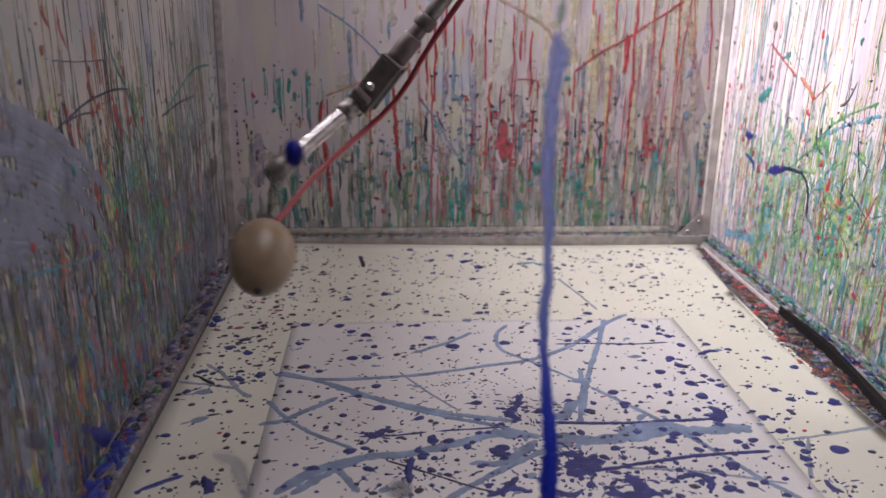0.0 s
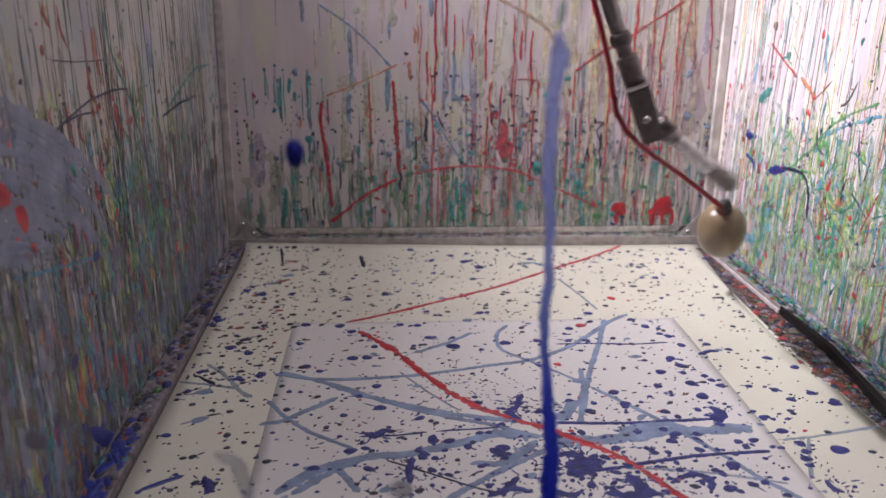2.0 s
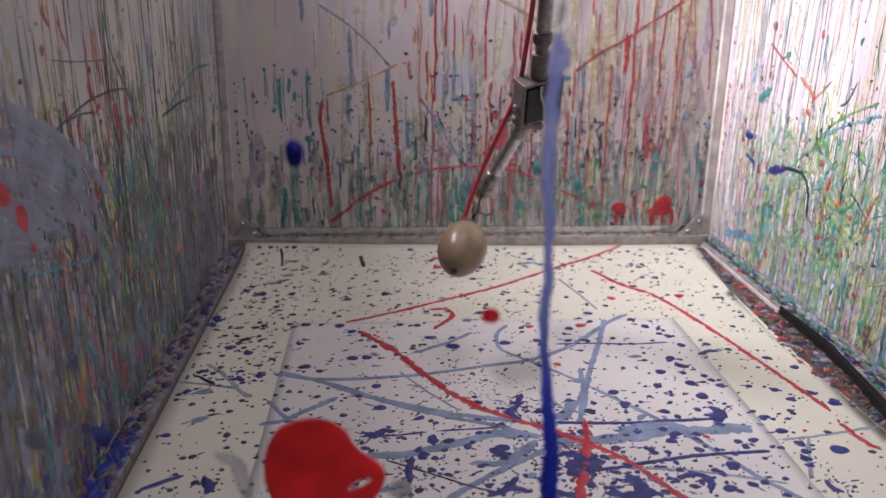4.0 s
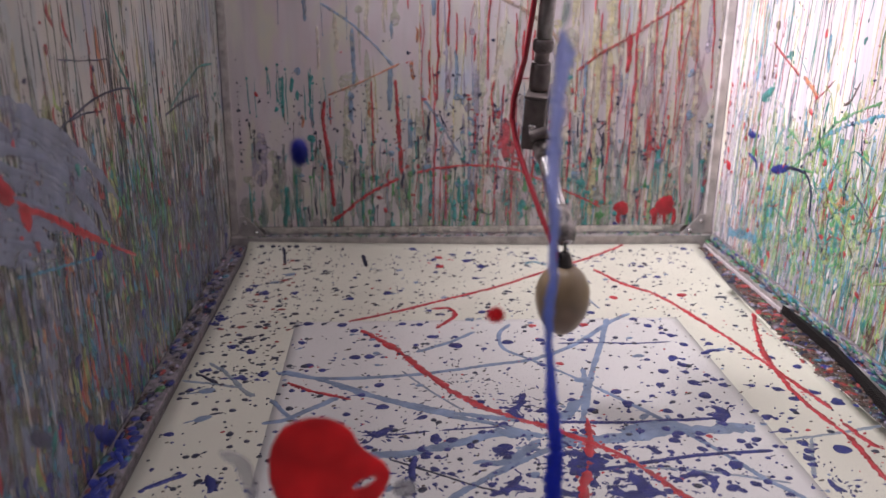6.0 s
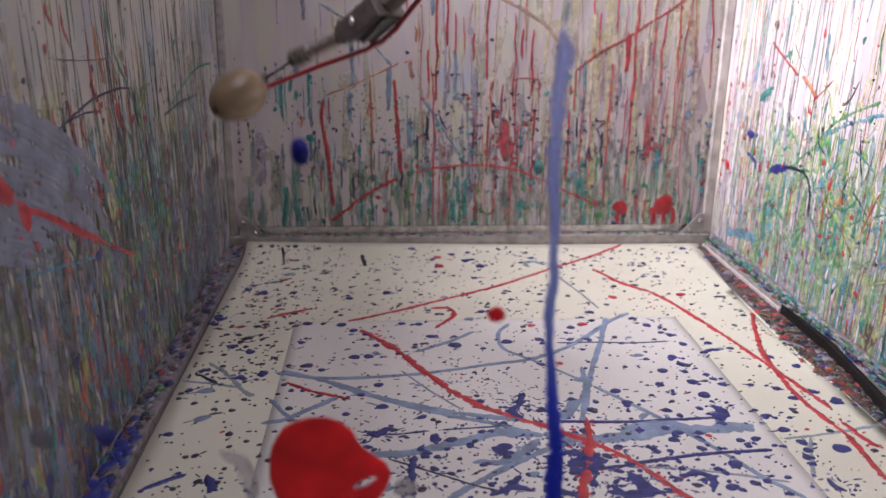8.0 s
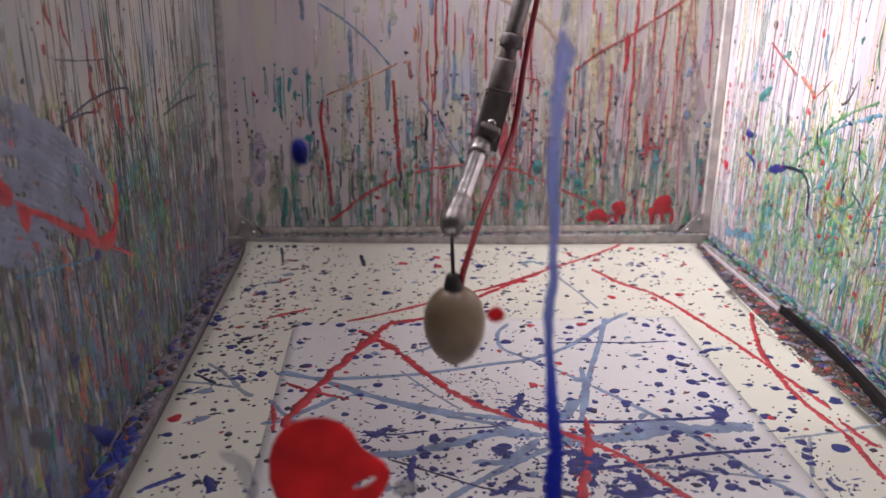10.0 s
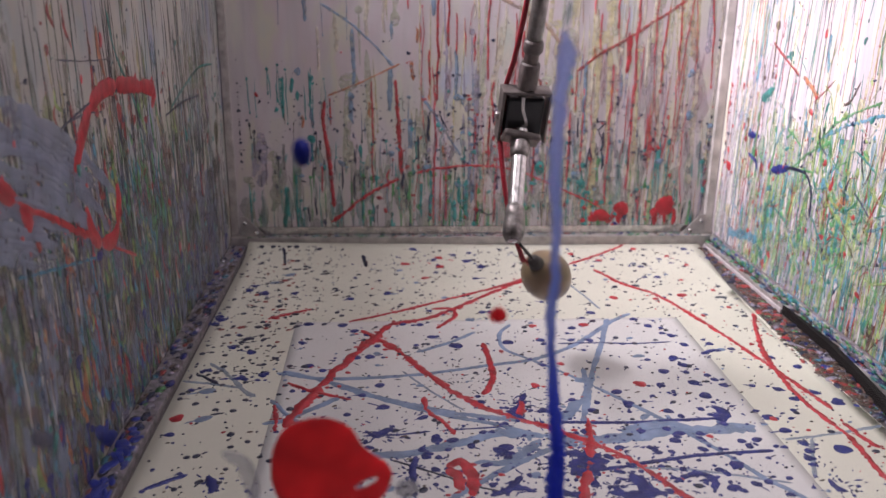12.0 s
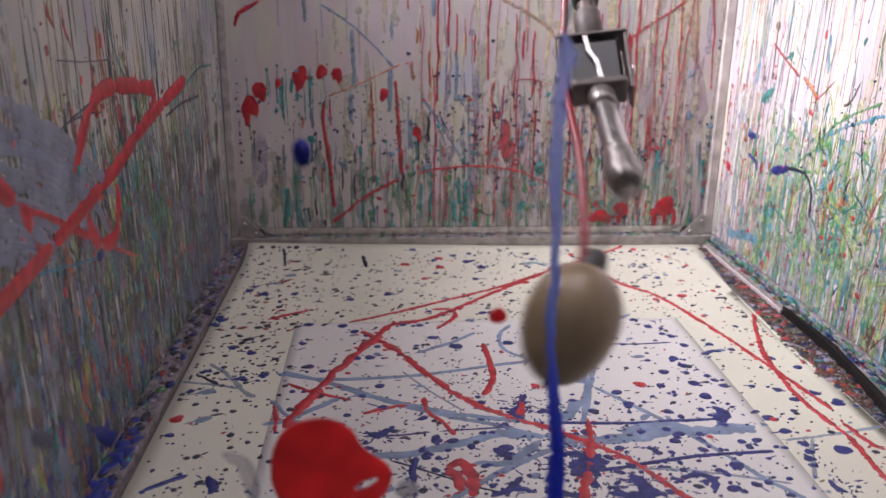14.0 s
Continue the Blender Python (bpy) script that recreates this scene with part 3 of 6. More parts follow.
specks("B", RED_OLD, 150, around(0.15, 0.20, 0.28, 0.11, -0.5, 0.52, 0.04, 0.5), (0.0012, 0.005), "fine red paint spatter on the grey wall")
specks("B", TURQUOISE, 80, around(0.05, 0.18, 0.3, 0.08, -0.5, 0.52, 0.04, 0.5), (0.002, 0.007), "teal paint spatter on the grey wall", 1.2)
specks("B", PALE, 90, around(0.25, 0.35, 0.2, 0.12, -0.4, 0.52, 0.04, 0.6), (0.001, 0.003), "pale paint flecks on the grey wall")
specks("B", PALE_BLUE, 45, around(0.05, 0.25, 0.25, 0.06, -0.4, 0.52, 0.04, 0.5), (0.003, 0.009), "light blue paint blotches on the grey wall", 1.4)
streak("B", [(0.208, 0.397), (0.256, 0.434), (0.316, 0.467), (0.375, 0.506), (0.439, 0.548)], 0.0061, DULL_RED, "thin dull red streak thrown across the wall", 0.001, 0.4, 12)
streak("B", [(0.035, 0.55), (0.091, 0.521), (0.135, 0.493), (0.17, 0.457)], 0.0085, PEACH, "pale orange streak thrown across the wall", 0.0008, 0.4, 6)
streak("B", [(-0.346, 0.534), (-0.282, 0.492), (-0.229, 0.443), (-0.193, 0.404)], 0.0048, PALE_BLUE, "thin light blue streak on the wall", 0.0008, 0.5, 4)
streak("B", [(0.321, 0.476), (0.322, 0.428), (0.318, 0.392)], 0.0087, RED_OLD, "short thick red run down the wall", 0.0012, 0.4)
streak("B", [(-0.431, 0.139), (-0.435, 0.1), (-0.442, 0.041)], 0.0102, TEAL, "dark teal run down the wall", 0.001, 0.4)
streak("B", [(-0.484, 0.26), (-0.491, 0.191), (-0.491, 0.139)], 0.0375, LILAC, "faint lilac smear on the wall", 0.0004, 0.3)
streak("B", [(0.137, 0.196), (0.132, 0.164)], 0.0308, TEAL, "teal blotch on the wall", 0.0008, 0.3)
streak("B", [(0.442, 0.525), (0.459, 0.478), (0.472, 0.417)], 0.0172, PEACH, "pale orange blotch on the wall", 0.0005, 0.4)

def runs(mat, rows, width, label):
    """Single runs of paint down the back wall: (x, top, end)."""
    for x, top, end in rows:
        n, w = max(3, int((top - end) / 0.03)), width * rng.uniform(0.75, 1.3)
        line = [(x + rng.gauss(0, 0.0012), top + (end - top) * k / n) for k in range(n + 1)]
        ob = streak("B", line, w, mat, label, 0.0010, 0.35, 0)
        ob["category"] = "paint run"


runs(RED_OLD, ((-0.162, 0.558, 0.524), (-0.136, 0.496, 0.454), (-0.116, 0.440, 0.364), (-0.099, 0.559, 0.331), (-0.077, 0.559, 0.447), (-0.058, 0.518, 0.424), (-0.019, 0.476, 0.415), (0.012, 0.560, 0.376), (0.025, 0.376, 0.286), (0.071, 0.519, 0.309), (0.087, 0.484, 0.420), (0.110, 0.484, 0.339), (0.129, 0.376, 0.338), (0.119, 0.317, 0.123), (-0.333, 0.337, 0.278), (-0.242, 0.374, 0.330), (-0.241, 0.338, 0.148), (-0.207, 0.179, 0.132), (-0.015, 0.297, 0.194), (0.017, 0.301, 0.179), (0.047, 0.368, 0.301), (0.085, 0.279, 0.179),), 0.0040, "thin red paint run down the grey wall")
runs(PINK_RED, ((-0.090, 0.171, 0.056), (-0.077, 0.179, 0.056), (-0.007, 0.147, 0.055), (0.034, 0.194, 0.055), (0.063, 0.131, 0.055), (0.198, 0.309, 0.147), (0.207, 0.399, 0.309), (0.228, 0.365, 0.163), (0.241, 0.562, 0.514), (0.255, 0.521, 0.442), (0.318, 0.482, 0.395), (0.337, 0.564, 0.130), (0.289, 0.414, 0.310), (0.288, 0.325, 0.090), (0.375, 0.302, 0.202), (0.378, 0.564, 0.407), (0.387, 0.256, 0.202), (0.370, 0.130, 0.053), (0.388, 0.106, 0.053), (-0.354, 0.195, 0.125), (0.293, 0.556, 0.486),), 0.0040, "thin faded red paint run down the grey wall")
runs(CREAM, ((-0.355, 0.487, 0.395), (-0.316, 0.515, 0.435), (-0.251, 0.557, 0.467), (-0.214, 0.557, 0.474), (0.244, 0.528, 0.457), (0.243, 0.421, 0.294), (0.363, 0.508, 0.362), (0.370, 0.564, 0.465), (-0.021, 0.553, 0.504), (0.204, 0.506, 0.435),), 0.0065, "pale yellow paint run down the grey wall")
runs(PALE_BLUE, ((-0.280, 0.484, 0.363), (-0.381, 0.556, 0.497), (-0.201, 0.403, 0.308), (-0.107, 0.559, 0.510), (-0.059, 0.440, 0.331), (-0.157, 0.293, 0.225), (0.228, 0.420, 0.256), (-0.288, 0.352, 0.286), (-0.197, 0.502, 0.461), (-0.019, 0.147, 0.100), (-0.372, 0.315, 0.271),), 0.0080, "light blue paint run down the grey wall")
runs(NAVY, ((-0.139, 0.256, 0.199), (-0.118, 0.301, 0.241), (-0.309, 0.187, 0.133), (-0.283, 0.172, 0.109), (-0.176, 0.179, 0.132), (0.274, 0.264, 0.217), (0.248, 0.233, 0.194), (0.277, 0.217, 0.178), (-0.371, 0.117, 0.070), (0.217, 0.294, 0.248), (0.027, 0.309, 0.283), (-0.387, 0.093, 0.058),), 0.0050, "short navy paint run down the grey wall")
runs(TURQUOISE, ((-0.434, 0.384, 0.293), (-0.413, 0.381, 0.348), (-0.403, 0.352, 0.330), (-0.435, 0.141, 0.070), (-0.031, 0.155, 0.060), (-0.048, 0.163, 0.100), (-0.111, 0.156, 0.060), (-0.264, 0.133, 0.061), (0.406, 0.217, 0.178), (0.096, 0.099, 0.059), (-0.134, 0.148, 0.068), (0.238, 0.131, 0.083), (-0.242, 0.101, 0.057), (-0.057, 0.108, 0.056),), 0.0070, "turquoise paint run down the grey wall")
runs(ORANGE, ((-0.143, 0.489, 0.454), (-0.154, 0.418, 0.375), (-0.246, 0.330, 0.293), (-0.085, 0.233, 0.202), (-0.117, 0.360, 0.331), (0.245, 0.450, 0.421), (-0.393, 0.300, 0.271), (0.289, 0.369, 0.340),), 0.0060, "orange paint run down the grey wall")
streak("B", [(-0.3456, 0.33), (-0.3474, 0.2744), (-0.3371, 0.1948), (-0.3302, 0.0916)], 0.0085, RED_OLD, "red paint run with a kink down the grey wall", 0.0012, 0.4, 4)
streak("B", [(-0.1904, 0.376), (-0.1856, 0.3083), (-0.1814, 0.2406), (-0.1764, 0.1675)], 0.0095, RED_OLD, "thick red paint run down the grey wall", 0.0012, 0.45, 6)
streak("B", [(0.079, 0.3795), (0.103, 0.3803), (0.1294, 0.3761)], 0.0035, PINK_RED, "thin level red paint line on the grey wall", 0.0010, 0.3)
streak("B", [(0.0536, 0.2939), (0.0503, 0.256), (0.0636, 0.2253), (0.057, 0.1943)], 0.0240, PINK_RED, "blotchy red paint splash on the grey wall", 0.0010, 0.7, 24)
streak("B", [(-0.135, 0.3455), (-0.0897, 0.2786), (-0.0431, 0.2061)], 0.0060, PALE_BLUE, "slanting light blue paint streak on the grey wall", 0.0008, 0.5, 6)
streak("B", [(-0.0937, 0.3048), (-0.086, 0.2861), (-0.0898, 0.2936), (-0.0729, 0.2635)], 0.0032, NAVY, "navy scribble of paint on the grey wall", 0.0012, 0.6, 12)
streak("B", [(0.2564, 0.2868), (0.2796, 0.2853), (0.2655, 0.2677), (0.2751, 0.2408)], 0.0032, NAVY, "navy scribble of paint on the grey wall", 0.0012, 0.6, 12)
streak("B", [(-0.0092, 0.0675), (-0.0002, 0.0836), (0.0221, 0.0714), (0.0336, 0.0794)], 0.0032, NAVY, "navy scribble of paint low on the grey wall", 0.0012, 0.6, 14)
streak("B", [(-0.3379, 0.3411), (-0.2824, 0.3632), (-0.2381, 0.383), (-0.1793, 0.4107)], 0.0035, ORANGE, "thin orange paint streak on the grey wall", 0.0008, 0.6, 8)
blots("B", [(0.1347, 0.1864, 0.0085), (0.2348, 0.1428, 0.0075), (0.0982, 0.0953, 0.008)], TURQUOISE, "turquoise paint blot on the grey wall", 0.0012, 0.25, tall=1.6, rays=3)
# old paint on the rails
streak("B", [(0.317, 0.038), (0.351, 0.035), (0.398, 0.033)], 0.0172, BLUE, "blue paint splash low on the back wall", 0.002, 0.4, 6)

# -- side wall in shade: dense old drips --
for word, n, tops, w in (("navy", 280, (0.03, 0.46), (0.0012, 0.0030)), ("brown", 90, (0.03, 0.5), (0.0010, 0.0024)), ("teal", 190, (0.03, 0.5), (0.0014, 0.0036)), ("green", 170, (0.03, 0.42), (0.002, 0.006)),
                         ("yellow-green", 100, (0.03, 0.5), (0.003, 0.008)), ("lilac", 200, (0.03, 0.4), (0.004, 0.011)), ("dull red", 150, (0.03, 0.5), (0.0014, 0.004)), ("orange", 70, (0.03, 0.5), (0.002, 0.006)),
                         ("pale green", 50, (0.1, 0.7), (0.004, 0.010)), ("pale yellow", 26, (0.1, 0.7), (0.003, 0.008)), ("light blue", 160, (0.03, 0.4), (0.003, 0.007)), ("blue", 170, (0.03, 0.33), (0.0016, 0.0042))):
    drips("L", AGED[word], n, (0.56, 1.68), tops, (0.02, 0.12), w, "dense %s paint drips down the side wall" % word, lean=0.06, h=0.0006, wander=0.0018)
for word, n in (("navy", 16), ("teal", 12), ("pale green", 20), ("brown", 10), ("lilac", 14)):
    drips("L", AGED[word], n, (1.66, 1.81), (0.05, 0.6), (0.03, 0.14), (0.0012, 0.004), "sparse %s paint drips near the wall's corner" % word, h=0.0006)
for word, n, w in (("navy", 150, (0.0008, 0.0016)), ("brown", 130, (0.0008, 0.0015)), ("teal", 60, (0.0008, 0.0018))):
    drips("L", AGED[word], n, (0.6, 1.7), (0.12, 0.6), (0.05, 0.2), w, "hair-thin %s paint drips down the side wall" % word, lean=0.03, h=0.0010, head=0.1)
drips("L", AGED["brown"], 36, (0.56, 1.66), (0.4, 1.0), (0.15, 0.35), (0.0010, 0.002), "long thin brown paint drips down the side wall")
drips("L", AGED["teal"], 36, (0.56, 1.66), (0.4, 1.0), (0.12, 0.3), (0.0010, 0.0024), "long thin teal paint drips down the side wall")
specks("L", NAVY, 260, around(1.15, 0.25, 0.4, 0.13, 0.56, 1.8, 0.02, 0.7), (0.001, 0.0045), "navy paint spatter on the side wall")
specks("L", TEAL, 90, around(1.1, 0.2, 0.4, 0.13, 0.56, 1.8, 0.02, 0.6), (0.002, 0.009), "teal paint spatter on the side wall", 1.3)
specks("L", DULL_RED, 60, around(1.2, 0.3, 0.35, 0.15, 0.56, 1.8, 0.02, 0.7), (0.002, 0.008), "dull red paint spatter on the side wall", 1.3)
streak("L", [(0.933, 0.422), (0.979, 0.43), (1.05, 0.439), (1.139, 0.44), (1.206, 0.433)], 0.0032, NAVY, "dark curved streak on the side wall", 0.001, 0.4, 10)
streak("L", [(0.96, 0.426), (1.016, 0.427), (1.075, 0.42)], 0.0022, NAVY, "dark curved streak on the side wall", 0.001, 0.4, 4)
streak("L", [(1.363, 0.37), (1.48, 0.376), (1.614, 0.371)], 0.0039, NAVY, "thin dark curve on the side wall", 0.001, 0.4, 8)
streak("L", [(1.402, 0.378), (1.511, 0.402), (1.632, 0.421), (1.747, 0.416)], 0.0043, TEAL, "thin green curve on the side wall", 0.001, 0.4, 4)
streak("L", [(0.943, 0.496), (1.018, 0.488), (1.118, 0.481)], 0.0016, NAVY_OLD, "thin dark streak on the side wall", 0.001, 0.9, 8)
streak("L", [(1.08, 0.525), (1.083, 0.494), (1.097, 0.451)], 0.0105, ORANGE, "orange run down the side wall", 0.0008, 0.4)
streak("L", [(1.134, 0.424), (1.147, 0.392), (1.156, 0.367)], 0.0153, DULL_RED, "faded red run down the side wall", 0.0008, 0.5, 8)
streak("L", [(1.128, 0.54), (1.144, 0.489), (1.189, 0.44), (1.216, 0.401)], 0.0062, TEAL, "teal run down the side wall", 0.0008, 0.4)
streak("L", [(1.025, 0.115), (1.036, 0.077), (1.05, 0.044)], 0.0121, DULL_RED, "faded red run low on the side wall", 0.0008, 0.5, 8)
streak("L", [(1.381, 0.156), (1.385, 0.134)], 0.0136, RED, "small red blotch on the side wall", 0.001, 0.4)
streak("L", [(0.918, 0.06), (0.958, 0.024), (0.989, 0.012)], 0.0215, DEEP, "blue splash low on the side wall", 0.003, 0.5, 14)
for k in range(2):
    bm = bmesh.new()
    for _ in range(26):
        y = rng.gauss((0.955, 0.835)[k], 0.028)
        bmesh.ops.create_icosphere(bm, subdivisions=2, radius=1, matrix=Matrix.Translation((rng.uniform(-0.552, -0.530), y, 0.012)) @ Matrix.Rotation(rng.uniform(-0.7, 0.7), 4, "Z") @ Matrix.Diagonal((rng.uniform(0.003, 0.008), rng.uniform(0.004, 0.018), rng.uniform(0.0008, 0.002), 1)))
    tagged(finish("paint_splash", bm, DEEP), "thick blue paint splash on the crusted rail", "paint spatter", kind="stuff")

for mat, n, u0, v0, su, sv, word in ((GREEN, 44, 1.22, 0.28, 0.09, 0.10, "green"), (LIME, 60, 1.12, 0.22, 0.16, 0.11, "yellow-green"), (TEAL, 44, 1.16, 0.18, 0.14, 0.10, "teal"), (DULL_RED, 16, 0.98, 0.40, 0.06, 0.08, "dull red"),
                                    (ORANGE, 34, 0.92, 0.16, 0.16, 0.10, "orange"), (NAVY, 34, 1.05, 0.33, 0.10, 0.10, "navy"), (CYAN, 60, 1.02, 0.16, 0.18, 0.10, "light blue"), (RED_OLD, 18, 1.1, 0.14, 0.2, 0.06, "red"), (YELLOW, 30, 0.98, 0.34, 0.2, 0.14, "pale yellow")):
    bm = bmesh.new()
    for _ in range(n):
        u, v = min(1.78, rng.gauss(u0, su)), max(0.05, rng.gauss(v0, sv))
        ln, w = rng.uniform(0.02, 0.07), rng.uniform(0.003, 0.011)
        ribbon_into(bm, "L", smooth_line([(u, v), (u + rng.uniform(-0.01, 0.01), v - ln / 2), (u + rng.uniform(-0.006, 0.018), max(0.016, v - ln))], 0.006), w, 0.0009, 0.7, True, False, u * 9)
    tagged(finish("paint_splashes", bm, mat), "%s strokes splashed over the side wall" % word, "paint splashes", kind="stuff")
# broad pale blue wash over the old drips
WASHED = film("pale_blue_wall_wash", (0.33, 0.37, 0.50), 0.52)
RUST = film("rust_wall_wash", (0.34, 0.15, 0.11), 0.42)
MOSS = film("moss_wall_wash", (0.16, 0.26, 0.12), 0.45)
SMEAR = "broad pale blue paint smear on the side wall"


def smear(s, pts, width, mat, label, h, bands=6):
    """A broad brushy smear: overlapping bands of thin paint that start and stop unevenly."""
    line, bm = smooth_line(pts, 0.012), bmesh.new()
    for k in range(bands):
        off = (k + 0.5) / bands - 0.5
        a, b2 = rng.randrange(0, len(line) // 4 + 1), len(line) - rng.randrange(0, len(line) // 3 + 1)
        strip = [(u + off * width * 0.7 + rng.gauss(0, 0.0015), v + off * width * 0.8 + rng.gauss(0, 0.0015)) for u, v in line[a:b2]]
        ribbon_into(bm, s, strip, width / bands * rng.uniform(1.2, 2.4), h + 0.0001 * k, 0.6, True, False, off * 31 + h * 9000)
    return tagged(finish("paint_smear", bm, mat), label, "paint", "paint on the walls")


smear("L", [(0.736, 0.467), (0.818, 0.444), (0.903, 0.405), (0.991, 0.357), (1.104, 0.27)], 0.0452, WASHED, SMEAR, 0.0009)
smear("L", [(0.724, 0.431), (0.817, 0.403), (0.905, 0.364), (0.995, 0.311), (1.059, 0.244)], 0.046, WASHED, SMEAR, 0.0010)
smear("L", [(0.711, 0.392), (0.791, 0.364), (0.877, 0.328), (0.946, 0.281)], 0.0391, WASHED, SMEAR, 0.0011)
smear("L", [(0.7, 0.36), (0.79, 0.325), (0.879, 0.289)], 0.0273, WASHED, SMEAR, 0.0009)
OLIVE = film("olive_wall_wash", (0.20, 0.20, 0.11), 0.45)
PLUM = film("plum_wall_wash", (0.22, 0.15, 0.18), 0.4)
drips("L", WASHED, 180, (0.56, 1.7), (0.04, 0.26), (0.04, 0.14), (0.006, 0.014), "broad pale blue paint runs low on the side wall", h=0.0005, wander=0.002)
drips("L", OLIVE, 130, (0.56, 1.8), (0.05, 0.36), (0.04, 0.16), (0.006, 0.014), "broad olive paint runs down the side wall", h=0.0005, wander=0.002)
UMBER = film("umber_wall_wash", (0.12, 0.10, 0.115), 0.5)
drips("L", UMBER, 170, (0.56, 1.66), (0.03, 0.34), (0.03, 0.12), (0.003, 0.009), "broad dark umber paint runs low on the side wall", h=0.0008, bead=0, wander=0.002, head=0)
drips("L", RUST, 60, (0.56, 1.6), (0.04, 0.40), (0.04, 0.12), (0.004, 0.010), "broad rust-red paint runs down the side wall", h=0.0006, wander=0.002)
drips("L", MOSS, 80, (0.56, 1.6), (0.04, 0.36), (0.04, 0.14), (0.004, 0.011), "broad moss-green paint runs down the side wall", h=0.0006, wander=0.002)
drips("L", PLUM, 140, (0.56, 1.8), (0.04, 0.30), (0.04, 0.14), (0.006, 0.013), "broad plum paint runs down the side wall", h=0.0005, wander=0.002)
drips("L", WASHED, 60, (0.62, 1.05), (0.18, 0.42), (0.05, 0.16), (0.003, 0.008), "pale blue paint runs below the smear", h=0.0009)
drips("L", NAVY, 60, (0.62, 1.0), (0.2, 0.45), (0.01, 0.05), (0.0015, 0.003), "dark marks over the pale blue smear", h=0.0014)
drips("L", BLUE, 90, (0.56, 1.80), (0.02, 0.16), (0.02, 0.08), (0.002, 0.006), "blue paint runs low on the side wall", h=0.0010)

# -- bright side wall --
for mat, n, us, tops, w, word in ((TEAL, 100, (0.9, 1.80), (0.06, 0.85), (0.0010, 0.0026), "grey-teal"), (AGED["navy"], 110, (0.9, 1.80), (0.03, 0.34), (0.0010, 0.0026), "navy"), (GREEN, 190, (0.9, 1.66), (0.03, 0.38), (0.0014, 0.0042), "green"),
                                  (LIME, 170, (0.9, 1.70), (0.03, 0.38), (0.0016, 0.005), "yellow-green"), (CYAN, 120, (0.9, 1.78), (0.03, 0.4), (0.0014, 0.0044), "light blue"), (DULL_RED, 150, (0.9, 1.80), (0.03, 0.6), (0.0010, 0.003), "red"),
                                  (AGED["brown"], 100, (0.9, 1.80), (0.03, 0.45), (0.0009, 0.0022), "brown"), (LILAC, 170, (0.9, 1.80), (0.03, 0.5), (0.002, 0.006), "lilac"), (YELLOW, 80, (0.9, 1.80), (0.03, 0.7), (0.002, 0.006), "pale yellow"), (PALE, 150, (0.9, 1.80), (0.03, 0.4), (0.002, 0.006), "pale green")):
    drips("R", mat, int(n * 0.75), us, tops, (0.03, 0.20), w, "dense %s paint drips down the white side wall" % word, lean=0.05, h=0.0007, wander=0.0016)
for mat, n, word in ((LILAC, 190, "lilac"), (PALE, 150, "pale green"), (GREEN, 90, "green"), (BROWN, 34, "brown"), (TEAL, 70, "teal"), (LIME, 60, "yellow-green"), (DULL_RED, 80, "dull red"), (CYAN, 60, "light blue")):
    drips("R", mat, int(n * 0.6), (0.9, 1.66), (0.03, 0.26), (0.03, 0.16), (0.003, 0.009), "broad %s paint runs low on the white wall" % word, lean=0.05, h=0.0006, wander=0.0018)
drips("R", AGED["brown"], 50, (0.9, 1.80), (0.4, 1.0), (0.15, 0.4), (0.0009, 0.0018), "long thin brown paint drips down the white wall", lean=0.05)
drips("R", TEAL, 60, (0.9, 1.80), (0.4, 1.0), (0.12, 0.35), (0.0010, 0.0022), "long thin teal paint drips down the white wall", lean=0.05)
drips("R", YELLOW, 40, (0.9, 1.80), (0.4, 1.0), (0.12, 0.35), (0.002, 0.006), "long pale yellow paint runs down the white wall", lean=0.05, h=0.0004)
for mat, n, word in ((GREEN, 34, "green"), (CYAN, 26, "light blue"), (DULL_RED, 34, "dull red"), (PALE, 40, "pale green"), (BROWN, 30, "brown"), (ORANGE, 16, "orange")):
    drips("R", mat, n // 2, (1.60, 1.81), (0.10, 0.85), (0.05, 0.22), (0.002, 0.005), "%s paint drips near the corner post" % word, lean=0.03, h=0.0006, wander=0.0014)
for word, col, n in (("green", (0.34, 0.55, 0.30), 110), ("aqua", (0.32, 0.52, 0.58), 80), ("lilac", (0.50, 0.46, 0.62), 80), ("yellow-green", (0.55, 0.60, 0.32), 60)):
    drips("R", film("thin_%s_wash" % word.replace("-", "_"), col, 0.42), n, (0.95, 1.62), (0.05, 0.36), (0.04, 0.14), (0.008, 0.024), "broad thin %s paint runs low on the white wall" % word, lean=0.05, h=0.0004, bead=0, wander=0.004, head=0)
specks("R", NAVY, 190, around(1.4, 0.24, 0.22, 0.11, 0.9, 1.8, 0.02, 0.6), (0.001, 0.0045), "navy paint spatter on the white wall")
specks("R", RED_OLD, 110, around(1.5, 0.25, 0.2, 0.12, 0.9, 1.8, 0.02, 0.6), (0.0015, 0.007), "red paint spatter on the white wall", 1.4)
specks("R", LIME, 50, around(1.25, 0.25, 0.13, 0.08, 0.9, 1.7, 0.02, 0.5), (0.002, 0.0055), "yellow-green paint blotches on the white wall", 2.2)
specks("R", GREEN, 50, around(1.27, 0.22, 0.13, 0.08, 0.9, 1.7, 0.02, 0.5), (0.002, 0.0055), "green paint blotches on the white wall", 2.2)
specks("R", TEAL, 40, around(1.35, 0.22, 0.17, 0.1, 0.9, 1.7, 0.02, 0.5), (0.002, 0.0055), "teal paint blotches on the white wall", 2.0)
specks("R", CYAN, 26, around(1.35, 0.18, 0.17, 0.1, 0.9, 1.7, 0.02, 0.5), (0.002, 0.0055), "light blue paint blotches on the white wall", 2.0)
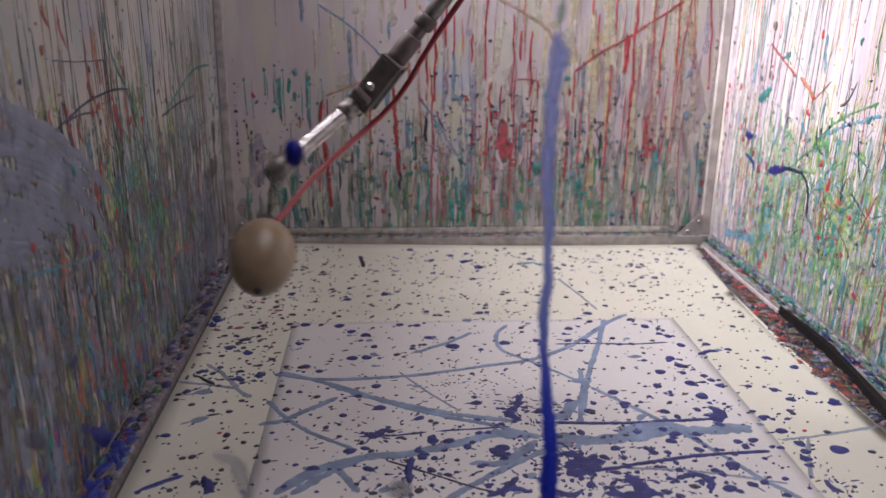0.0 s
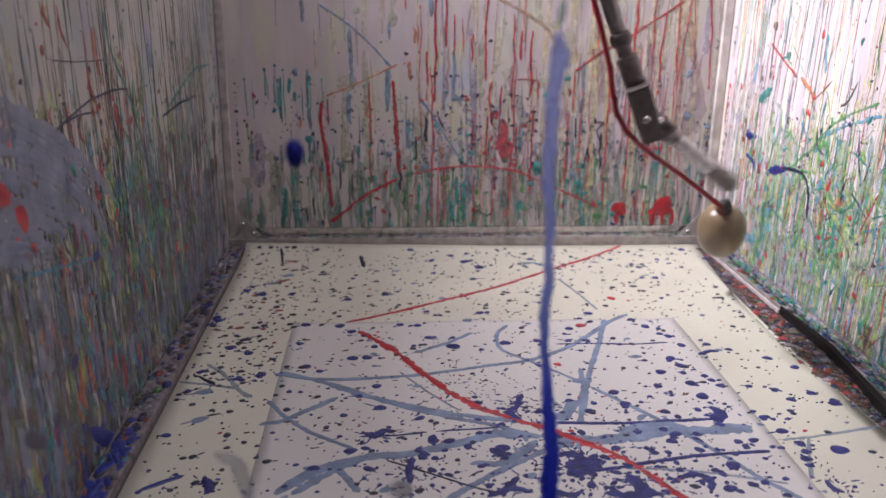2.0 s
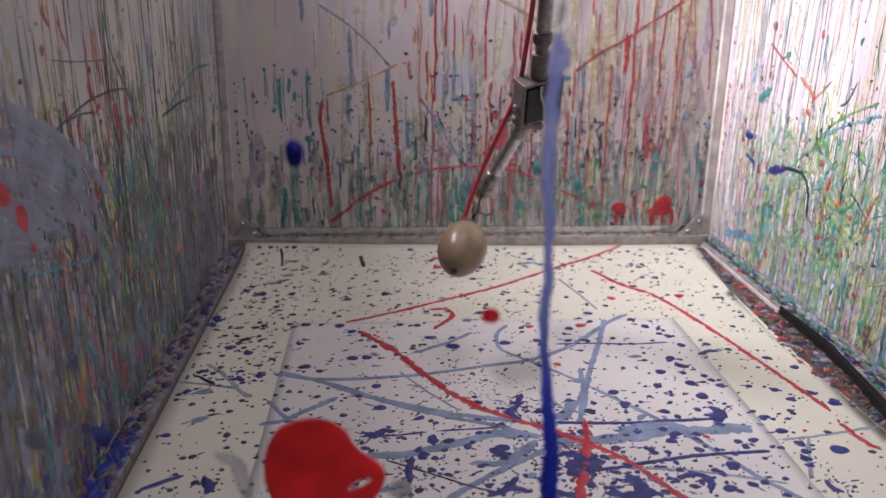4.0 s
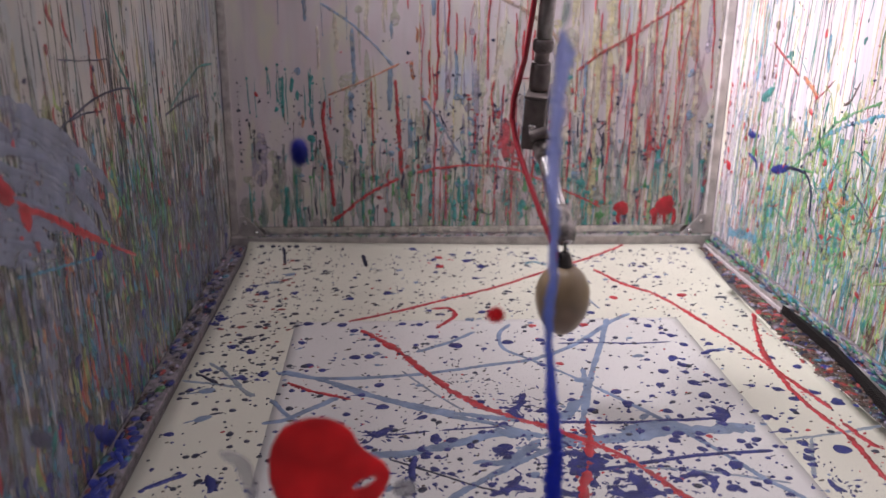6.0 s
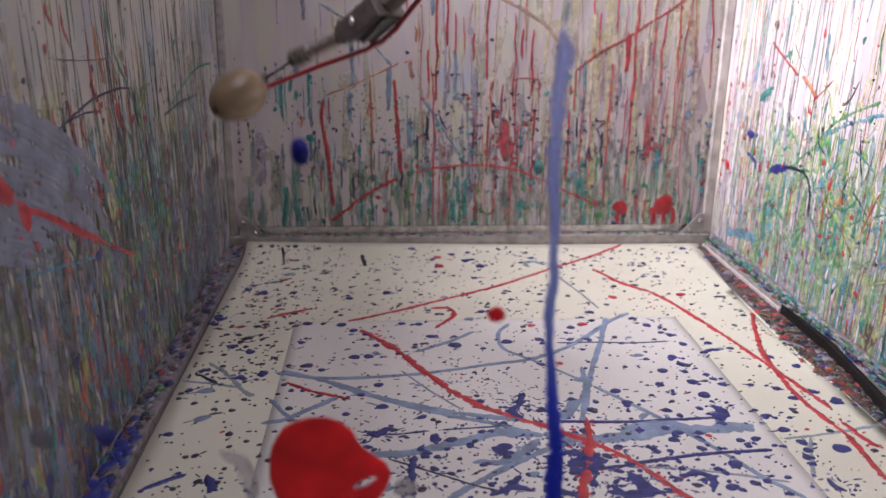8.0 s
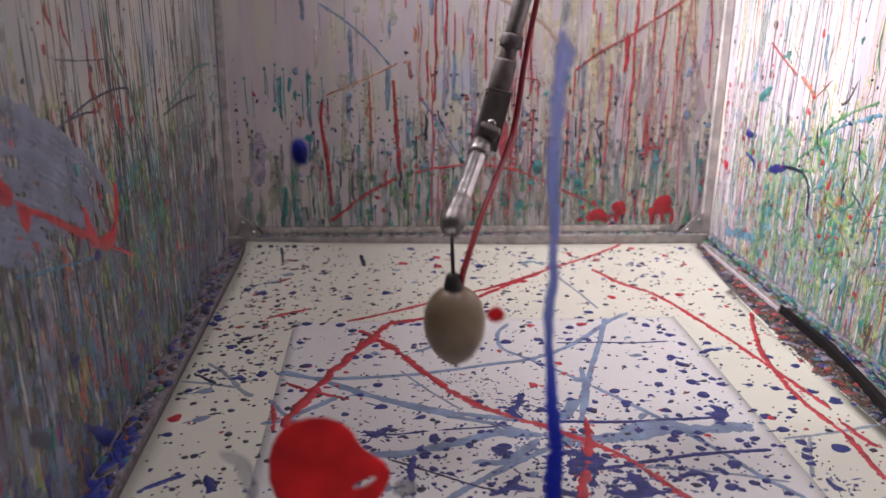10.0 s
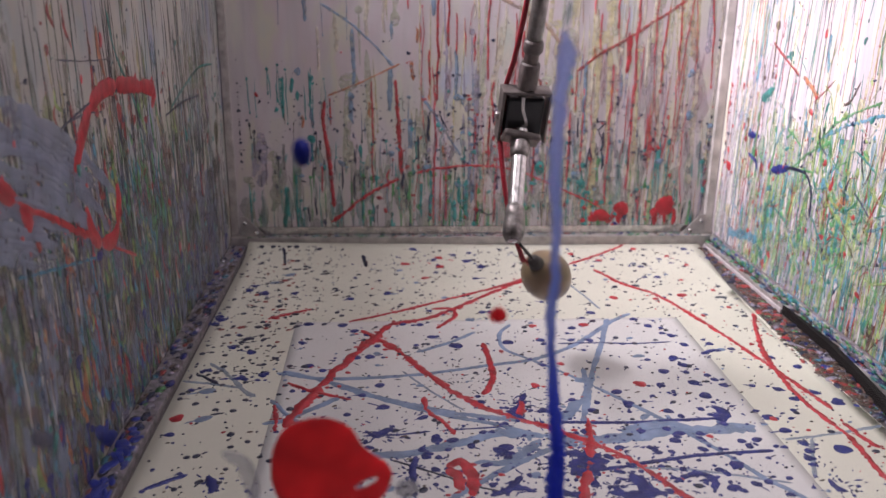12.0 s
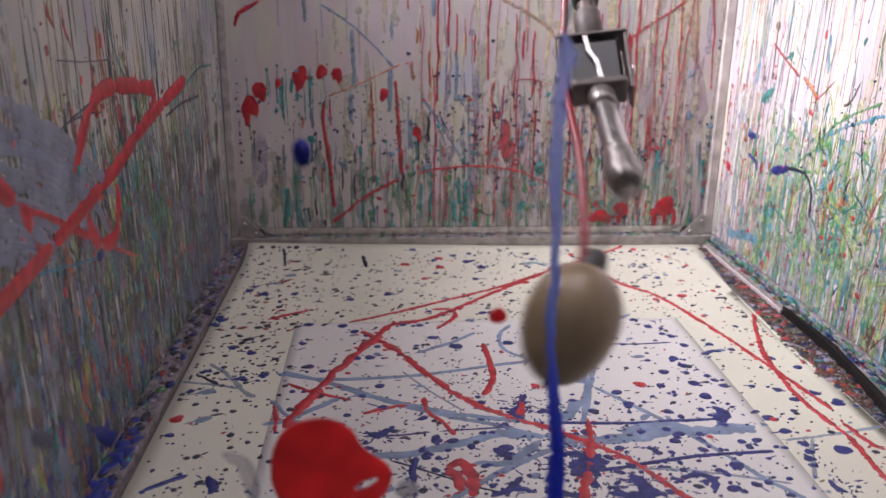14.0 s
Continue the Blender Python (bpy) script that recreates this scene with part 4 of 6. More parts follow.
for mat, n, word in ((LIME, 46, "yellow-green"), (GREEN, 46, "green"), (CYAN, 18, "light blue"), (TEAL, 34, "teal"), (BROWN, 10, "brown"), (DULL_RED, 18, "dull red"), (PALE, 40, "pale green"), (NAVY, 6, "navy")):
    bm = bmesh.new()
    for _ in range(n):
        u, v = rng.gauss(1.26, 0.14), max(0.03, rng.gauss(0.22, 0.09))
        a, ln = rng.uniform(0.2, 2.9), rng.uniform(0.02, 0.09)
        mid = (u + ln * math.cos(a) / 2 + rng.uniform(-0.012, 0.012), v + ln * math.sin(a) / 2 + rng.uniform(-0.012, 0.012))
        ribbon_into(bm, "R", smooth_line([(u, v), mid, (u + ln * math.cos(a), v + ln * math.sin(a))], 0.005), rng.uniform(0.0015, 0.0055), 0.001, 0.7, True, False, u * 9)
    tagged(finish("paint_splashes", bm, mat), "%s strokes splashed over the white wall" % word, "paint splashes", kind="stuff")
streak("R", [(1.542, 0.24), (1.481, 0.257), (1.427, 0.257), (1.4, 0.231), (1.393, 0.186)], 0.0071, NAVY, "dark hooked streak on the white wall", 0.0012, 0.35, 8)
streak("R", [(1.566, 0.235), (1.528, 0.244), (1.492, 0.256)], 0.0152, BLUE, "blue splash on the white wall", 0.0012, 0.5, 6)
streak("R", [(1.69, 0.286), (1.648, 0.288)], 0.0139, BLUE, "blue blot on the white wall", 0.0015, 0.4, 8)
streak("R", [(1.678, 0.247), (1.638, 0.237), (1.625, 0.222)], 0.0093, BLUE, "blue splash on the white wall", 0.0012, 0.4, 6)
streak("R", [(1.623, 0.475), (1.562, 0.448), (1.498, 0.423)], 0.0053, DULL_RED, "thin red streak on the white wall", 0.001, 0.4, 5)
streak("R", [(1.487, 0.425), (1.45, 0.409), (1.425, 0.392)], 0.009, ORANGE, "orange-red blot on the white wall", 0.0012, 0.5, 6)
streak("R", [(1.649, 0.362), (1.619, 0.377), (1.593, 0.392)], 0.0179, TEAL, "teal blot on the white wall", 0.0012, 0.5, 6)
streak("R", [(1.554, 0.462), (1.534, 0.456)], 0.0146, TEAL, "teal blot on the white wall", 0.0012, 0.5, 5)
streak("R", [(1.41, 0.504), (1.409, 0.476), (1.403, 0.438)], 0.0096, CYAN, "light blue run down the white wall", 0.001, 0.4)
streak("R", [(1.41, 0.31), (1.364, 0.353), (1.302, 0.386), (1.229, 0.414)], 0.0058, GREEN, "green streak on the white wall", 0.0009, 0.95, 40)
streak("R", [(1.395, 0.328), (1.329, 0.359), (1.266, 0.38), (1.216, 0.395)], 0.0062, CYAN, "light blue streak on the white wall", 0.0009, 0.95, 34)
streak("R", [(1.49, 0.252), (1.427, 0.297), (1.357, 0.33)], 0.006, GREEN, "green streak on the white wall", 0.0009, 0.95, 30)
streak("R", [(1.734, 0.057), (1.661, 0.073), (1.579, 0.086)], 0.0217, CYAN, "light blue smear low on the white wall", 0.0008, 0.5)
streak("R", [(1.316, 0.227), (1.276, 0.247)], 0.0203, ORANGE, "orange-red blot on the white wall", 0.001, 0.5, 6)
streak("R", [(1.304, 0.22), (1.298, 0.188), (1.295, 0.149)], 0.0133, TEAL, "teal run down the white wall", 0.001, 0.4)

# dried crumbs of paint between paper and rail
for mat, n, word in ((RED_OLD, 46, "red"), (DULL_RED, 180, "dull red"), (GREEN, 40, "green"), (NAVY, 150, "navy"), (CYAN, 40, "light blue"), (BROWN, 640, "brown"), (LILAC, 150, "lilac"), (ORANGE, 30, "orange")):
    specks("F", mat, n, lambda: (lambda y: (rng.uniform(0.512 - 0.050 * max(0, 1 - abs(y - 1.22) / 0.5), 0.518), y))(rng.uniform(0.8, 1.78)), (0.0011, 0.0075), "dried %s paint crumbs along the rail" % word, 2.4, h=0.0018)
for mat, n, word, share in ((TEAL, 60, "teal", 0), (CYAN, 60, "light blue", 0.3), (DULL_RED, 60, "dull red", 0.3), (GREEN, 60, "green", 0.1), (NAVY_OLD, 150, "navy", 0.4), (LILAC, 160, "lilac", 0.5), (BLUE, 90, "blue", 0.5), (BROWN, 110, "brown", 0.4)):
    bm = bmesh.new()
    for _ in range(n):
        k, r = 0.0 if rng.random() < share else rng.uniform(0.5, 1), rng.uniform(0.002, 0.011)
        if k < 0.5:
            x, y, z = rng.uniform(-0.558, -0.529), rng.uniform(0.6, 1.8), 0.0120
        elif k < 0.75:
            x, y, z = rng.uniform(0.530, 0.541), rng.uniform(0.8, 1.8), 0.0140
        else:
            x, y, z = rng.uniform(-0.52, 0.52), rng.uniform(1.812, 1.83), 0.0280
        bmesh.ops.create_icosphere(bm, subdivisions=1, radius=1, matrix=Matrix.Translation((x, y, z)) @ Matrix.Diagonal((min(r, 0.008) * rng.uniform(0.6, 1.1), min(r * 1.6, 0.004 if k >= 0.75 else 0.02), 0.0007, 1)))
    tagged(finish("paint_spatter", bm, mat), "dried %s paint spots on the aluminium rails" % word, "paint spatter", kind="stuff")

for mat, n, word in ((GREEN, 60, "green"), (CYAN, 50, "light blue"), (LILAC, 90, "lilac"), (PALE, 70, "pale green"), (TEAL, 50, "teal"), (BLUE, 24, "blue")):
    bm = bmesh.new()
    for _ in range(n):
        bmesh.ops.create_icosphere(bm, subdivisions=1, radius=1, matrix=Matrix.Translation((XR - 0.0072, rng.uniform(0.95, 1.8), rng.uniform(0.017, 0.031))) @ Matrix.Diagonal((0.0008, rng.uniform(0.004, 0.016), rng.uniform(0.002, 0.005), 1)))
    tagged(finish("paint_spatter", bm, mat), "%s paint daubs on the strip along the white wall" % word, "paint spatter", kind="stuff")

# -- floor: washed blue lines --
WASH = "washed grey-blue paint line across the paper"
streak("F", [(-0.381, 1.185), (-0.316, 1.163), (-0.239, 1.162), (-0.151, 1.172), (-0.051, 1.198), (0.034, 1.222), (0.112, 1.279), (0.186, 1.362), (0.238, 1.409)], 0.0099, GREYBLUE, WASH, 0.0008, 0.25, 6)
streak("F", [(-0.371, 1.19), (-0.28, 1.139), (-0.196, 1.079), (-0.117, 1.038), (-0.057, 1.012), (-0.0, 0.976)], 0.0103, GREYBLUE, WASH, 0.0008, 0.25, 6)
streak("F", [(-0.162, 1.251), (-0.109, 1.285), (-0.058, 1.331)], 0.0086, GREYBLUE, WASH, 0.0008, 0.35, 5)
streak("F", [(0.189, 1.383), (0.148, 1.266), (0.106, 1.152), (0.062, 1.014)], 0.0096, GREYBLUE, WASH, 0.0008, 0.3, 4)
streak("F", [(0.008, 1.364), (-0.016, 1.319), (-0.016, 1.261), (0.016, 1.223), (0.062, 1.173), (0.103, 1.12)], 0.0073, GREYBLUE, WASH, 0.0007, 0.3, 3)
streak("F", [(0.103, 1.12), (0.147, 1.06), (0.191, 0.994), (0.229, 0.927), (0.257, 0.871), (0.291, 0.822)], 0.0081, GREYBLUE, WASH, 0.0008, 0.3, 6)
streak("F", [(-0.381, 1.028), (-0.352, 1.037), (-0.316, 1.067), (-0.277, 1.103)], 0.0104, GREYBLUE, WASH, 0.0008, 0.3, 3)
streak("F", [(-0.378, 1.098), (-0.346, 1.047), (-0.303, 1.0), (-0.249, 0.961)], 0.0076, GREYBLUE, WASH, 0.0008, 0.3, 3)
streak("F", [(-0.338, 0.862), (-0.296, 0.908), (-0.24, 0.937), (-0.183, 0.945), (-0.123, 0.963), (-0.059, 0.989), (0.001, 0.982)], 0.0175, GREYBLUE, WASH, 0.0008, 0.25, 8)
streak("F", [(0.001, 0.982), (0.06, 0.969), (0.123, 0.974), (0.191, 0.994)], 0.0229, GREYBLUE, WASH, 0.0009, 0.35, 8)
streak("F", [(0.18, 0.983), (0.237, 0.987), (0.299, 0.994)], 0.0101, GREYBLUE, WASH, 0.0008, 0.3, 3)
streak("F", [(-0.138, 0.838), (-0.094, 0.877), (-0.039, 0.919), (0.007, 0.95)], 0.0108, GREYBLUE, WASH, 0.0008, 0.3, 4)
streak("F", [(0.011, 0.994), (0.052, 1.039), (0.087, 1.106), (0.1, 1.182)], 0.0076, GREYBLUE, WASH, 0.0007, 0.35, 4)
streak("F", [(-0.318, 0.861), (-0.268, 0.912), (-0.233, 0.936)], 0.0113, GREYBLUE, WASH, 0.0008, 0.3, 4)
streak("F", [(-0.238, 0.862), (-0.26, 0.903), (-0.276, 0.929)], 0.0098, GREYBLUE, WASH, 0.0008, 0.3, 4)
streak("F", [(0.325, 0.958), (0.378, 0.966), (0.423, 0.976), (0.479, 0.989)], 0.0062, GREYBLUE_PALE, WASH, 0.0007, 0.4, 6)
streak("F", [(0.364, 0.961), (0.345, 0.922), (0.322, 0.871)], 0.0059, GREYBLUE_PALE, WASH, 0.0007, 0.4, 2)
streak("F", [(0.094, 0.9), (0.158, 0.893), (0.224, 0.877), (0.287, 0.857)], 0.0049, GREYBLUE_PALE, WASH, 0.0006, 0.3, 4)
streak("F", [(-0.186, 1.183), (-0.145, 1.115), (-0.1, 1.053)], 0.0042, GREYBLUE_PALE, WASH, 0.0006, 0.3, 3)
streak("F", [(0.147, 1.603), (0.172, 1.505), (0.188, 1.43)], 0.0055, GREYBLUE_PALE, WASH, 0.0006, 0.4, 3)
streak("F", [(-0.52, 1.163), (-0.467, 1.15), (-0.423, 1.135)], 0.006, GREYBLUE_PALE, WASH, 0.0006, 0.4, 5)
streak("F", [(-0.49, 1.225), (-0.456, 1.184), (-0.421, 1.126), (-0.402, 1.108)], 0.0075, GREYBLUE_PALE, WASH, 0.0006, 0.5, 5)
# dark blue lines and blots
LINE = "dark blue paint line across the paper"
streak("F", [(0.027, 1.016), (0.086, 1.012), (0.133, 1.011), (0.199, 1.015), (0.26, 1.017)], 0.0071, BLUE, LINE, 0.0013, 0.35, 14)
streak("F", [(0.259, 1.05), (0.269, 1.04), (0.273, 1.018)], 0.0162, BLUE, "thick dark blue hook of paint on the paper", 0.002, 0.3, 4)
streak("F", [(0.028, 0.894), (0.08, 0.9), (0.127, 0.911), (0.206, 0.925), (0.297, 0.931)], 0.0072, BLUE, LINE, 0.0014, 0.3, 14)
streak("F", [(0.078, 1.278), (0.15, 1.278), (0.208, 1.273), (0.273, 1.278)], 0.0038, BLUE, LINE, 0.001, 0.4, 6)
streak("F", [(-0.204, 0.93), (-0.149, 0.897), (-0.102, 0.868), (-0.063, 0.85)], 0.0034, NAVY, LINE, 0.001, 0.4, 8)
streak("F", [(-0.135, 1.0), (-0.081, 1.004), (-0.034, 1.008)], 0.0031, BLUE, LINE, 0.001, 0.5, 6)
streak("F", [(-0.242, 0.99), (-0.197, 0.991), (-0.151, 0.998)], 0.0038, BLUE, LINE, 0.001, 0.5, 6)
streak("F", [(0.056, 0.849), (0.078, 0.841), (0.127, 0.843)], 0.0175, BLUE, "thick dark blue splash on the paper", 0.002, 0.5, 12)
streak("F", [(-0.033, 1.059), (-0.028, 1.039), (-0.02, 1.023)], 0.0144, BLUE, "thick dark blue splash on the paper", 0.002, 0.5, 14)
streak("F", [(0.022, 0.916), (0.042, 0.906), (0.057, 0.895)], 0.022, BLUE, "large dark blue splash on the paper", 0.002, 0.55, 26)
streak("F", [(-0.077, 0.85), (-0.052, 0.861), (-0.032, 0.853)], 0.0095, BLUE, "thick dark blue splash on the paper", 0.002, 0.5, 10)
streak("F", [(-0.429, 0.904), (-0.421, 0.884), (-0.418, 0.866)], 0.0102, BLUE, "dark blue splash on the liner paper", 0.002, 0.5, 8)
streak("F", [(0.337, 0.864), (0.338, 0.845), (0.347, 0.836)], 0.0083, BLUE, "dark blue splash on the liner paper", 0.002, 0.5, 8)
streak("F", [(0.308, 1.227), (0.331, 1.241), (0.347, 1.241)], 0.0094, BLUE, "dark blue splash on the paper", 0.0016, 0.5, 8)
streak("F", [(-0.504, 1.186), (-0.483, 1.169), (-0.463, 1.15)], 0.0069, NAVY, "dark streak on the liner paper", 0.001, 0.5, 4)
streak("F", [(-0.457, 1.057), (-0.438, 1.062)], 0.0048, NAVY, "dark streak on the liner paper", 0.001, 0.5, 3)
streak("F", [(-0.5, 0.877), (-0.478, 0.894), (-0.454, 0.908)], 0.0082, DEEP, "blue streak on the liner paper", 0.0014, 0.4, 6)
streak("F", [(-0.518, 1.413), (-0.5, 1.397)], 0.0141, BLUE, "dark blue blot on the liner paper", 0.0016, 0.5, 8)
streak("F", [(-0.265, 1.756), (-0.259, 1.717), (-0.256, 1.687)], 0.0098, NAVY, "dark tick of paint on the liner paper", 0.001, 0.3)
streak("F", [(-0.442, 1.789), (-0.435, 1.749), (-0.428, 1.699)], 0.0062, NAVY, "dark tick of paint on the liner paper", 0.001, 0.3)
streak("F", [(0.085, 1.696), (0.111, 1.706), (0.132, 1.683)], 0.0111, CYAN, "light blue splash on the liner paper", 0.0012, 0.5, 8)
streak("F", [(-0.2349, 0.997), (-0.2225, 0.9901), (-0.2102, 1.0041), (-0.1935, 1.0034)], 0.013, BLUE, "dark blue paint splash on the white sheet", 0.0018, 0.45, 10)
streak("F", [(-0.1726, 0.9372), (-0.1774, 0.9056), (-0.1763, 0.8788)], 0.009, BLUE, "dark blue paint splash on the white sheet", 0.0018, 0.45, 10)
streak("F", [(-0.0861, 0.8462), (-0.062, 0.8609), (-0.0432, 0.8862)], 0.011, BLUE, "dark blue paint splash on the white sheet", 0.0018, 0.45, 10)
streak("F", [(0.018, 0.9041), (0.0406, 0.9172), (0.0586, 0.9094), (0.0253, 0.8832)], 0.016, BLUE, "dark blue paint splash on the white sheet", 0.0018, 0.45, 10)
streak("F", [(0.0939, 0.887), (0.1016, 0.8666), (0.0969, 0.8381)], 0.015, BLUE, "dark blue paint splash on the white sheet", 0.0018, 0.45, 10)
streak("F", [(0.0932, 0.8857), (0.1007, 0.8594), (0.1189, 0.8461)], 0.013, BLUE, "dark blue paint splash on the white sheet", 0.0018, 0.45, 10)
streak("F", [(0.01, 0.93), (0.03, 0.937), (0.05, 0.926)], 0.011, BLUE, "dark blue paint splash on the white sheet", 0.0018, 0.45, 10)
streak("F", [(-0.0268, 1.0519), (-0.0138, 1.0788), (-0.0056, 1.1022)], 0.01, BLUE, "dark blue paint splash on the white sheet", 0.0018, 0.45, 10)
streak("F", [(-0.01, 0.86), (0.012, 0.845), (0.03, 0.852)], 0.013, BLUE, "dark blue paint splash on the white sheet", 0.0018, 0.45, 10)
streak("F", [(0.1606, 0.8761), (0.1798, 0.8819), (0.1919, 0.8682), (0.1855, 0.8462)], 0.011, BLUE, "dark blue paint splash on the white sheet", 0.0018, 0.45, 10)
streak("F", [(-0.0928, 0.923), (-0.0663, 0.9147), (-0.0307, 0.9422), (-0.0054, 0.9716)], 0.016, GREYBLUE, "washed grey-blue paint line across the paper", 0.0008, 0.4, 6)
streak("F", [(0.0262, 1.0279), (0.0452, 1.0358), (0.0681, 1.0802)], 0.019, GREYBLUE, "washed grey-blue paint line across the paper", 0.0008, 0.5, 6)
streak("F", [(-0.2938, 1.1431), (-0.2284, 1.1014), (-0.1491, 1.0613), (-0.0811, 1.0365), (-0.0226, 1.0213)], 0.012, GREYBLUE, "washed grey-blue paint line across the paper", 0.0009, 0.35, 6)
blots("F", [(-0.095, 1.275, 0.0114), (-0.261, 1.235, 0.0091), (-0.333, 1.207, 0.008), (-0.221, 1.136, 0.0077), (-0.006, 1.286, 0.0096), (-0.289, 1.369, 0.009), (-0.267, 1.343, 0.0079), (-0.242, 1.327, 0.0088), (-0.183, 1.37, 0.007), (0.257, 1.216, 0.0083), (0.225, 1.167, 0.0089), (0.259, 1.127, 0.0087), (0.262, 1.085, 0.0101), (0.138, 1.057, 0.0057), (0.191, 1.041, 0.0073), (0.173, 0.991, 0.0078), (0.175, 0.962, 0.0076), (0.264, 0.956, 0.0061), (0.235, 0.9, 0.0101), (0.391, 0.931, 0.0119), (0.051, 1.293, 0.0077), (-0.35, 1.123, 0.005)], BLUE, "round dark blue paint blot on the white sheet", wob=0.12)
streak("F", [(0.1091, 0.9868), (0.1421, 0.9999), (0.1791, 1.0099), (0.2135, 0.9865), (0.2482, 0.9891), (0.2988, 0.9935)], 0.024, GREYBLUE, WASH, 0.0008, 0.5, 10)
blots("F", [(0.2371, 1.3797, 0.0072), (0.2545, 1.3486, 0.0079), (0.2695, 1.3147, 0.0058), (0.282, 1.3039, 0.0072), (0.2918, 1.2659, 0.0076), (0.2055, 1.1204, 0.0072), (0.2636, 1.1881, 0.0086), (0.2596, 1.1624, 0.0058), (0.2892, 1.1507, 0.0058), (0.2952, 1.1351, 0.0058), (0.3023, 1.1167, 0.0072), (0.1402, 1.0662, 0.0086), (0.2408, 1.0442, 0.0055), (0.2571, 1.0009, 0.0072), (0.1813, 0.972, 0.0055), (0.1358, 0.9857, 0.0072), (0.1587, 0.8762, 0.0055), (0.1625, 0.8928, 0.0055), (0.259, 0.8607, 0.0058), (0.2138, 0.8804, 0.0055), (0.3453, 0.9482, 0.0076), (0.3356, 0.9117, 0.0076), (0.3336, 0.8956, 0.0055), (0.3799, 1.1009, 0.0069), (0.3909, 1.07, 0.0072), (0.3513, 1.6026, 0.0072), (0.3228, 1.6034, 0.0055), (0.3253, 1.6905, 0.0055), (0.336, 1.6701, 0.0072), (0.3912, 1.7196, 0.0055), (0.4657, 1.7783, 0.0076)], BLUE, "dark blue paint blot on the paper", wob=0.16, rays=3)
blots("F", [(-0.061, 0.944, 0.011), (-0.296, 0.916, 0.0078), (-0.144, 0.978, 0.009), (-0.353, 1.296, 0.0066), (-0.164, 0.952, 0.0074), (0.134, 1.29, 0.0077), (-0.016, 1.075, 0.0074), (0.013, 1.049, 0.0089), (0.327, 1.019, 0.008), (0.451, 1.059, 0.0108), (0.417, 1.212, 0.0074), (0.431, 1.088, 0.0076), (0.262, 1.022, 0.0128), (0.145, 0.837, 0.0054), (-0.009, 1.68, 0.0109), (-0.036, 1.718, 0.0111), (-0.209, 1.526, 0.0088), (-0.39, 1.532, 0.0077), (-0.449, 1.531, 0.0099), (0.476, 1.278, 0.0058), (0.502, 1.723, 0.0063)], BLUE, "dark blue paint blot on the paper", wob=0.3, rays=4)
blots("F", [(-0.5106, 1.4187, 0.006), (-0.5039, 1.4044, 0.0068), (-0.4917, 1.1962, 0.0076), (-0.4813, 1.5528, 0.0084), (-0.4503, 1.5353, 0.0092), (-0.4735, 1.5738, 0.006), (-0.5146, 1.384, 0.0068), (-0.4642, 1.2835, 0.0076), (-0.4001, 1.1797, 0.0084), (-0.4326, 1.1681, 0.0092)], BLUE, "dark blue paint splash on the cream liner paper", wob=0.4, rays=8)
specks("F", BLUE, 400, around(0.02, 1.05, 0.26, 0.22, -0.5, 0.50, 0.62, 1.78), (0.0016, 0.0085), "dark blue paint spatter over the paper", 1.3, 0.5)
specks("F", NAVY, 620, within(-0.51, 0.46, 0.75, 1.79), (0.0012, 0.0058), "fine navy paint spatter over the paper", 1.3, 1.2)
specks("F", NAVY, 260, around(-0.44, 1.35, 0.05, 0.28, -0.51, -0.3, 0.75, 1.79), (0.0015, 0.0065), "navy paint spatter on the liner paper", 1.25, 0.9)
specks("F", NAVY, 230, within(-0.47, 0.47, 1.38, 1.79), (0.0015, 0.0055), "navy paint spatter on the liner paper by the back rail", 1.3, 0.9)
specks("F", BLUE, 60, around(0.1, 1.72, 0.2, 0.04, -0.47, 0.47, 1.45, 1.79), (0.002, 0.007), "blue paint spatter on the liner paper by the back rail", 1.7, 0.9)
specks("F", BROWN, 420, within(-0.50, 0.44, 0.75, 1.79), (0.0008, 0.0024), "tiny dark paint flecks over the paper", 3.0, 0.6)
specks("F", GREYBLUE, 75, within(-0.48, 0.44, 0.8, 1.76), (0.002, 0.0085), "washed grey-blue paint spots on the paper", 1.8, 0.6)
specks("F", DULL_RED, 40, within(-0.50, -0.38, 1.3, 1.78), (0.002, 0.006), "old dull red paint spots on the liner paper", 1.8, 0.6)
specks("F", BLUE, 330, around(0.06, 0.90, 0.17, 0.06, -0.35, 0.35, 0.7, 1.1), (0.0012, 0.0062), "dense dark blue spatter on the white sheet", 1.5, 6.28)


def burst(u, v, near, far, count, mat, label, lo=0.0, hi=6.28):
    """Thin dashes flung outwards from where a throw of paint struck the paper."""
    bm = bmesh.new()
    for _ in range(count):
        a, d = rng.uniform(lo, hi), near + (far - near) * rng.random() ** 1.6
        r = rng.uniform(0.0007, 0.0017)
        drop_into(bm, "F", u + d * math.cos(a), v + d * math.sin(a), r * rng.uniform(1.2, 4.5), r, 0.0007, 7, a + rng.gauss(0, 0.35), 0.2)
    tagged(finish("paint_spatter", bm, mat), label, "paint spatter", kind="stuff")


for u, v, near, far, count in ((0.035, 0.905, 0.02, 0.16, 150), (-0.02, 1.07, 0.01, 0.07, 60), (-0.22, 0.99, 0.01, 0.09, 60), (-0.18, 0.90, 0.01, 0.07, 46), (0.10, 0.86, 0.01, 0.08, 70), (0.27, 1.035, 0.01, 0.06, 24), (-0.06, 0.94, 0.008, 0.05, 30), (0.345, 0.85, 0.01, 0.06, 20), (-0.42, 0.88, 0.01, 0.07, 26)):
    burst(u, v, near, far, count, BLUE, "thin dark blue dashes flung across the paper")
burst(-0.10, 1.12, 0.02, 0.34, 160, NAVY, "fine navy dashes flung across the paper")

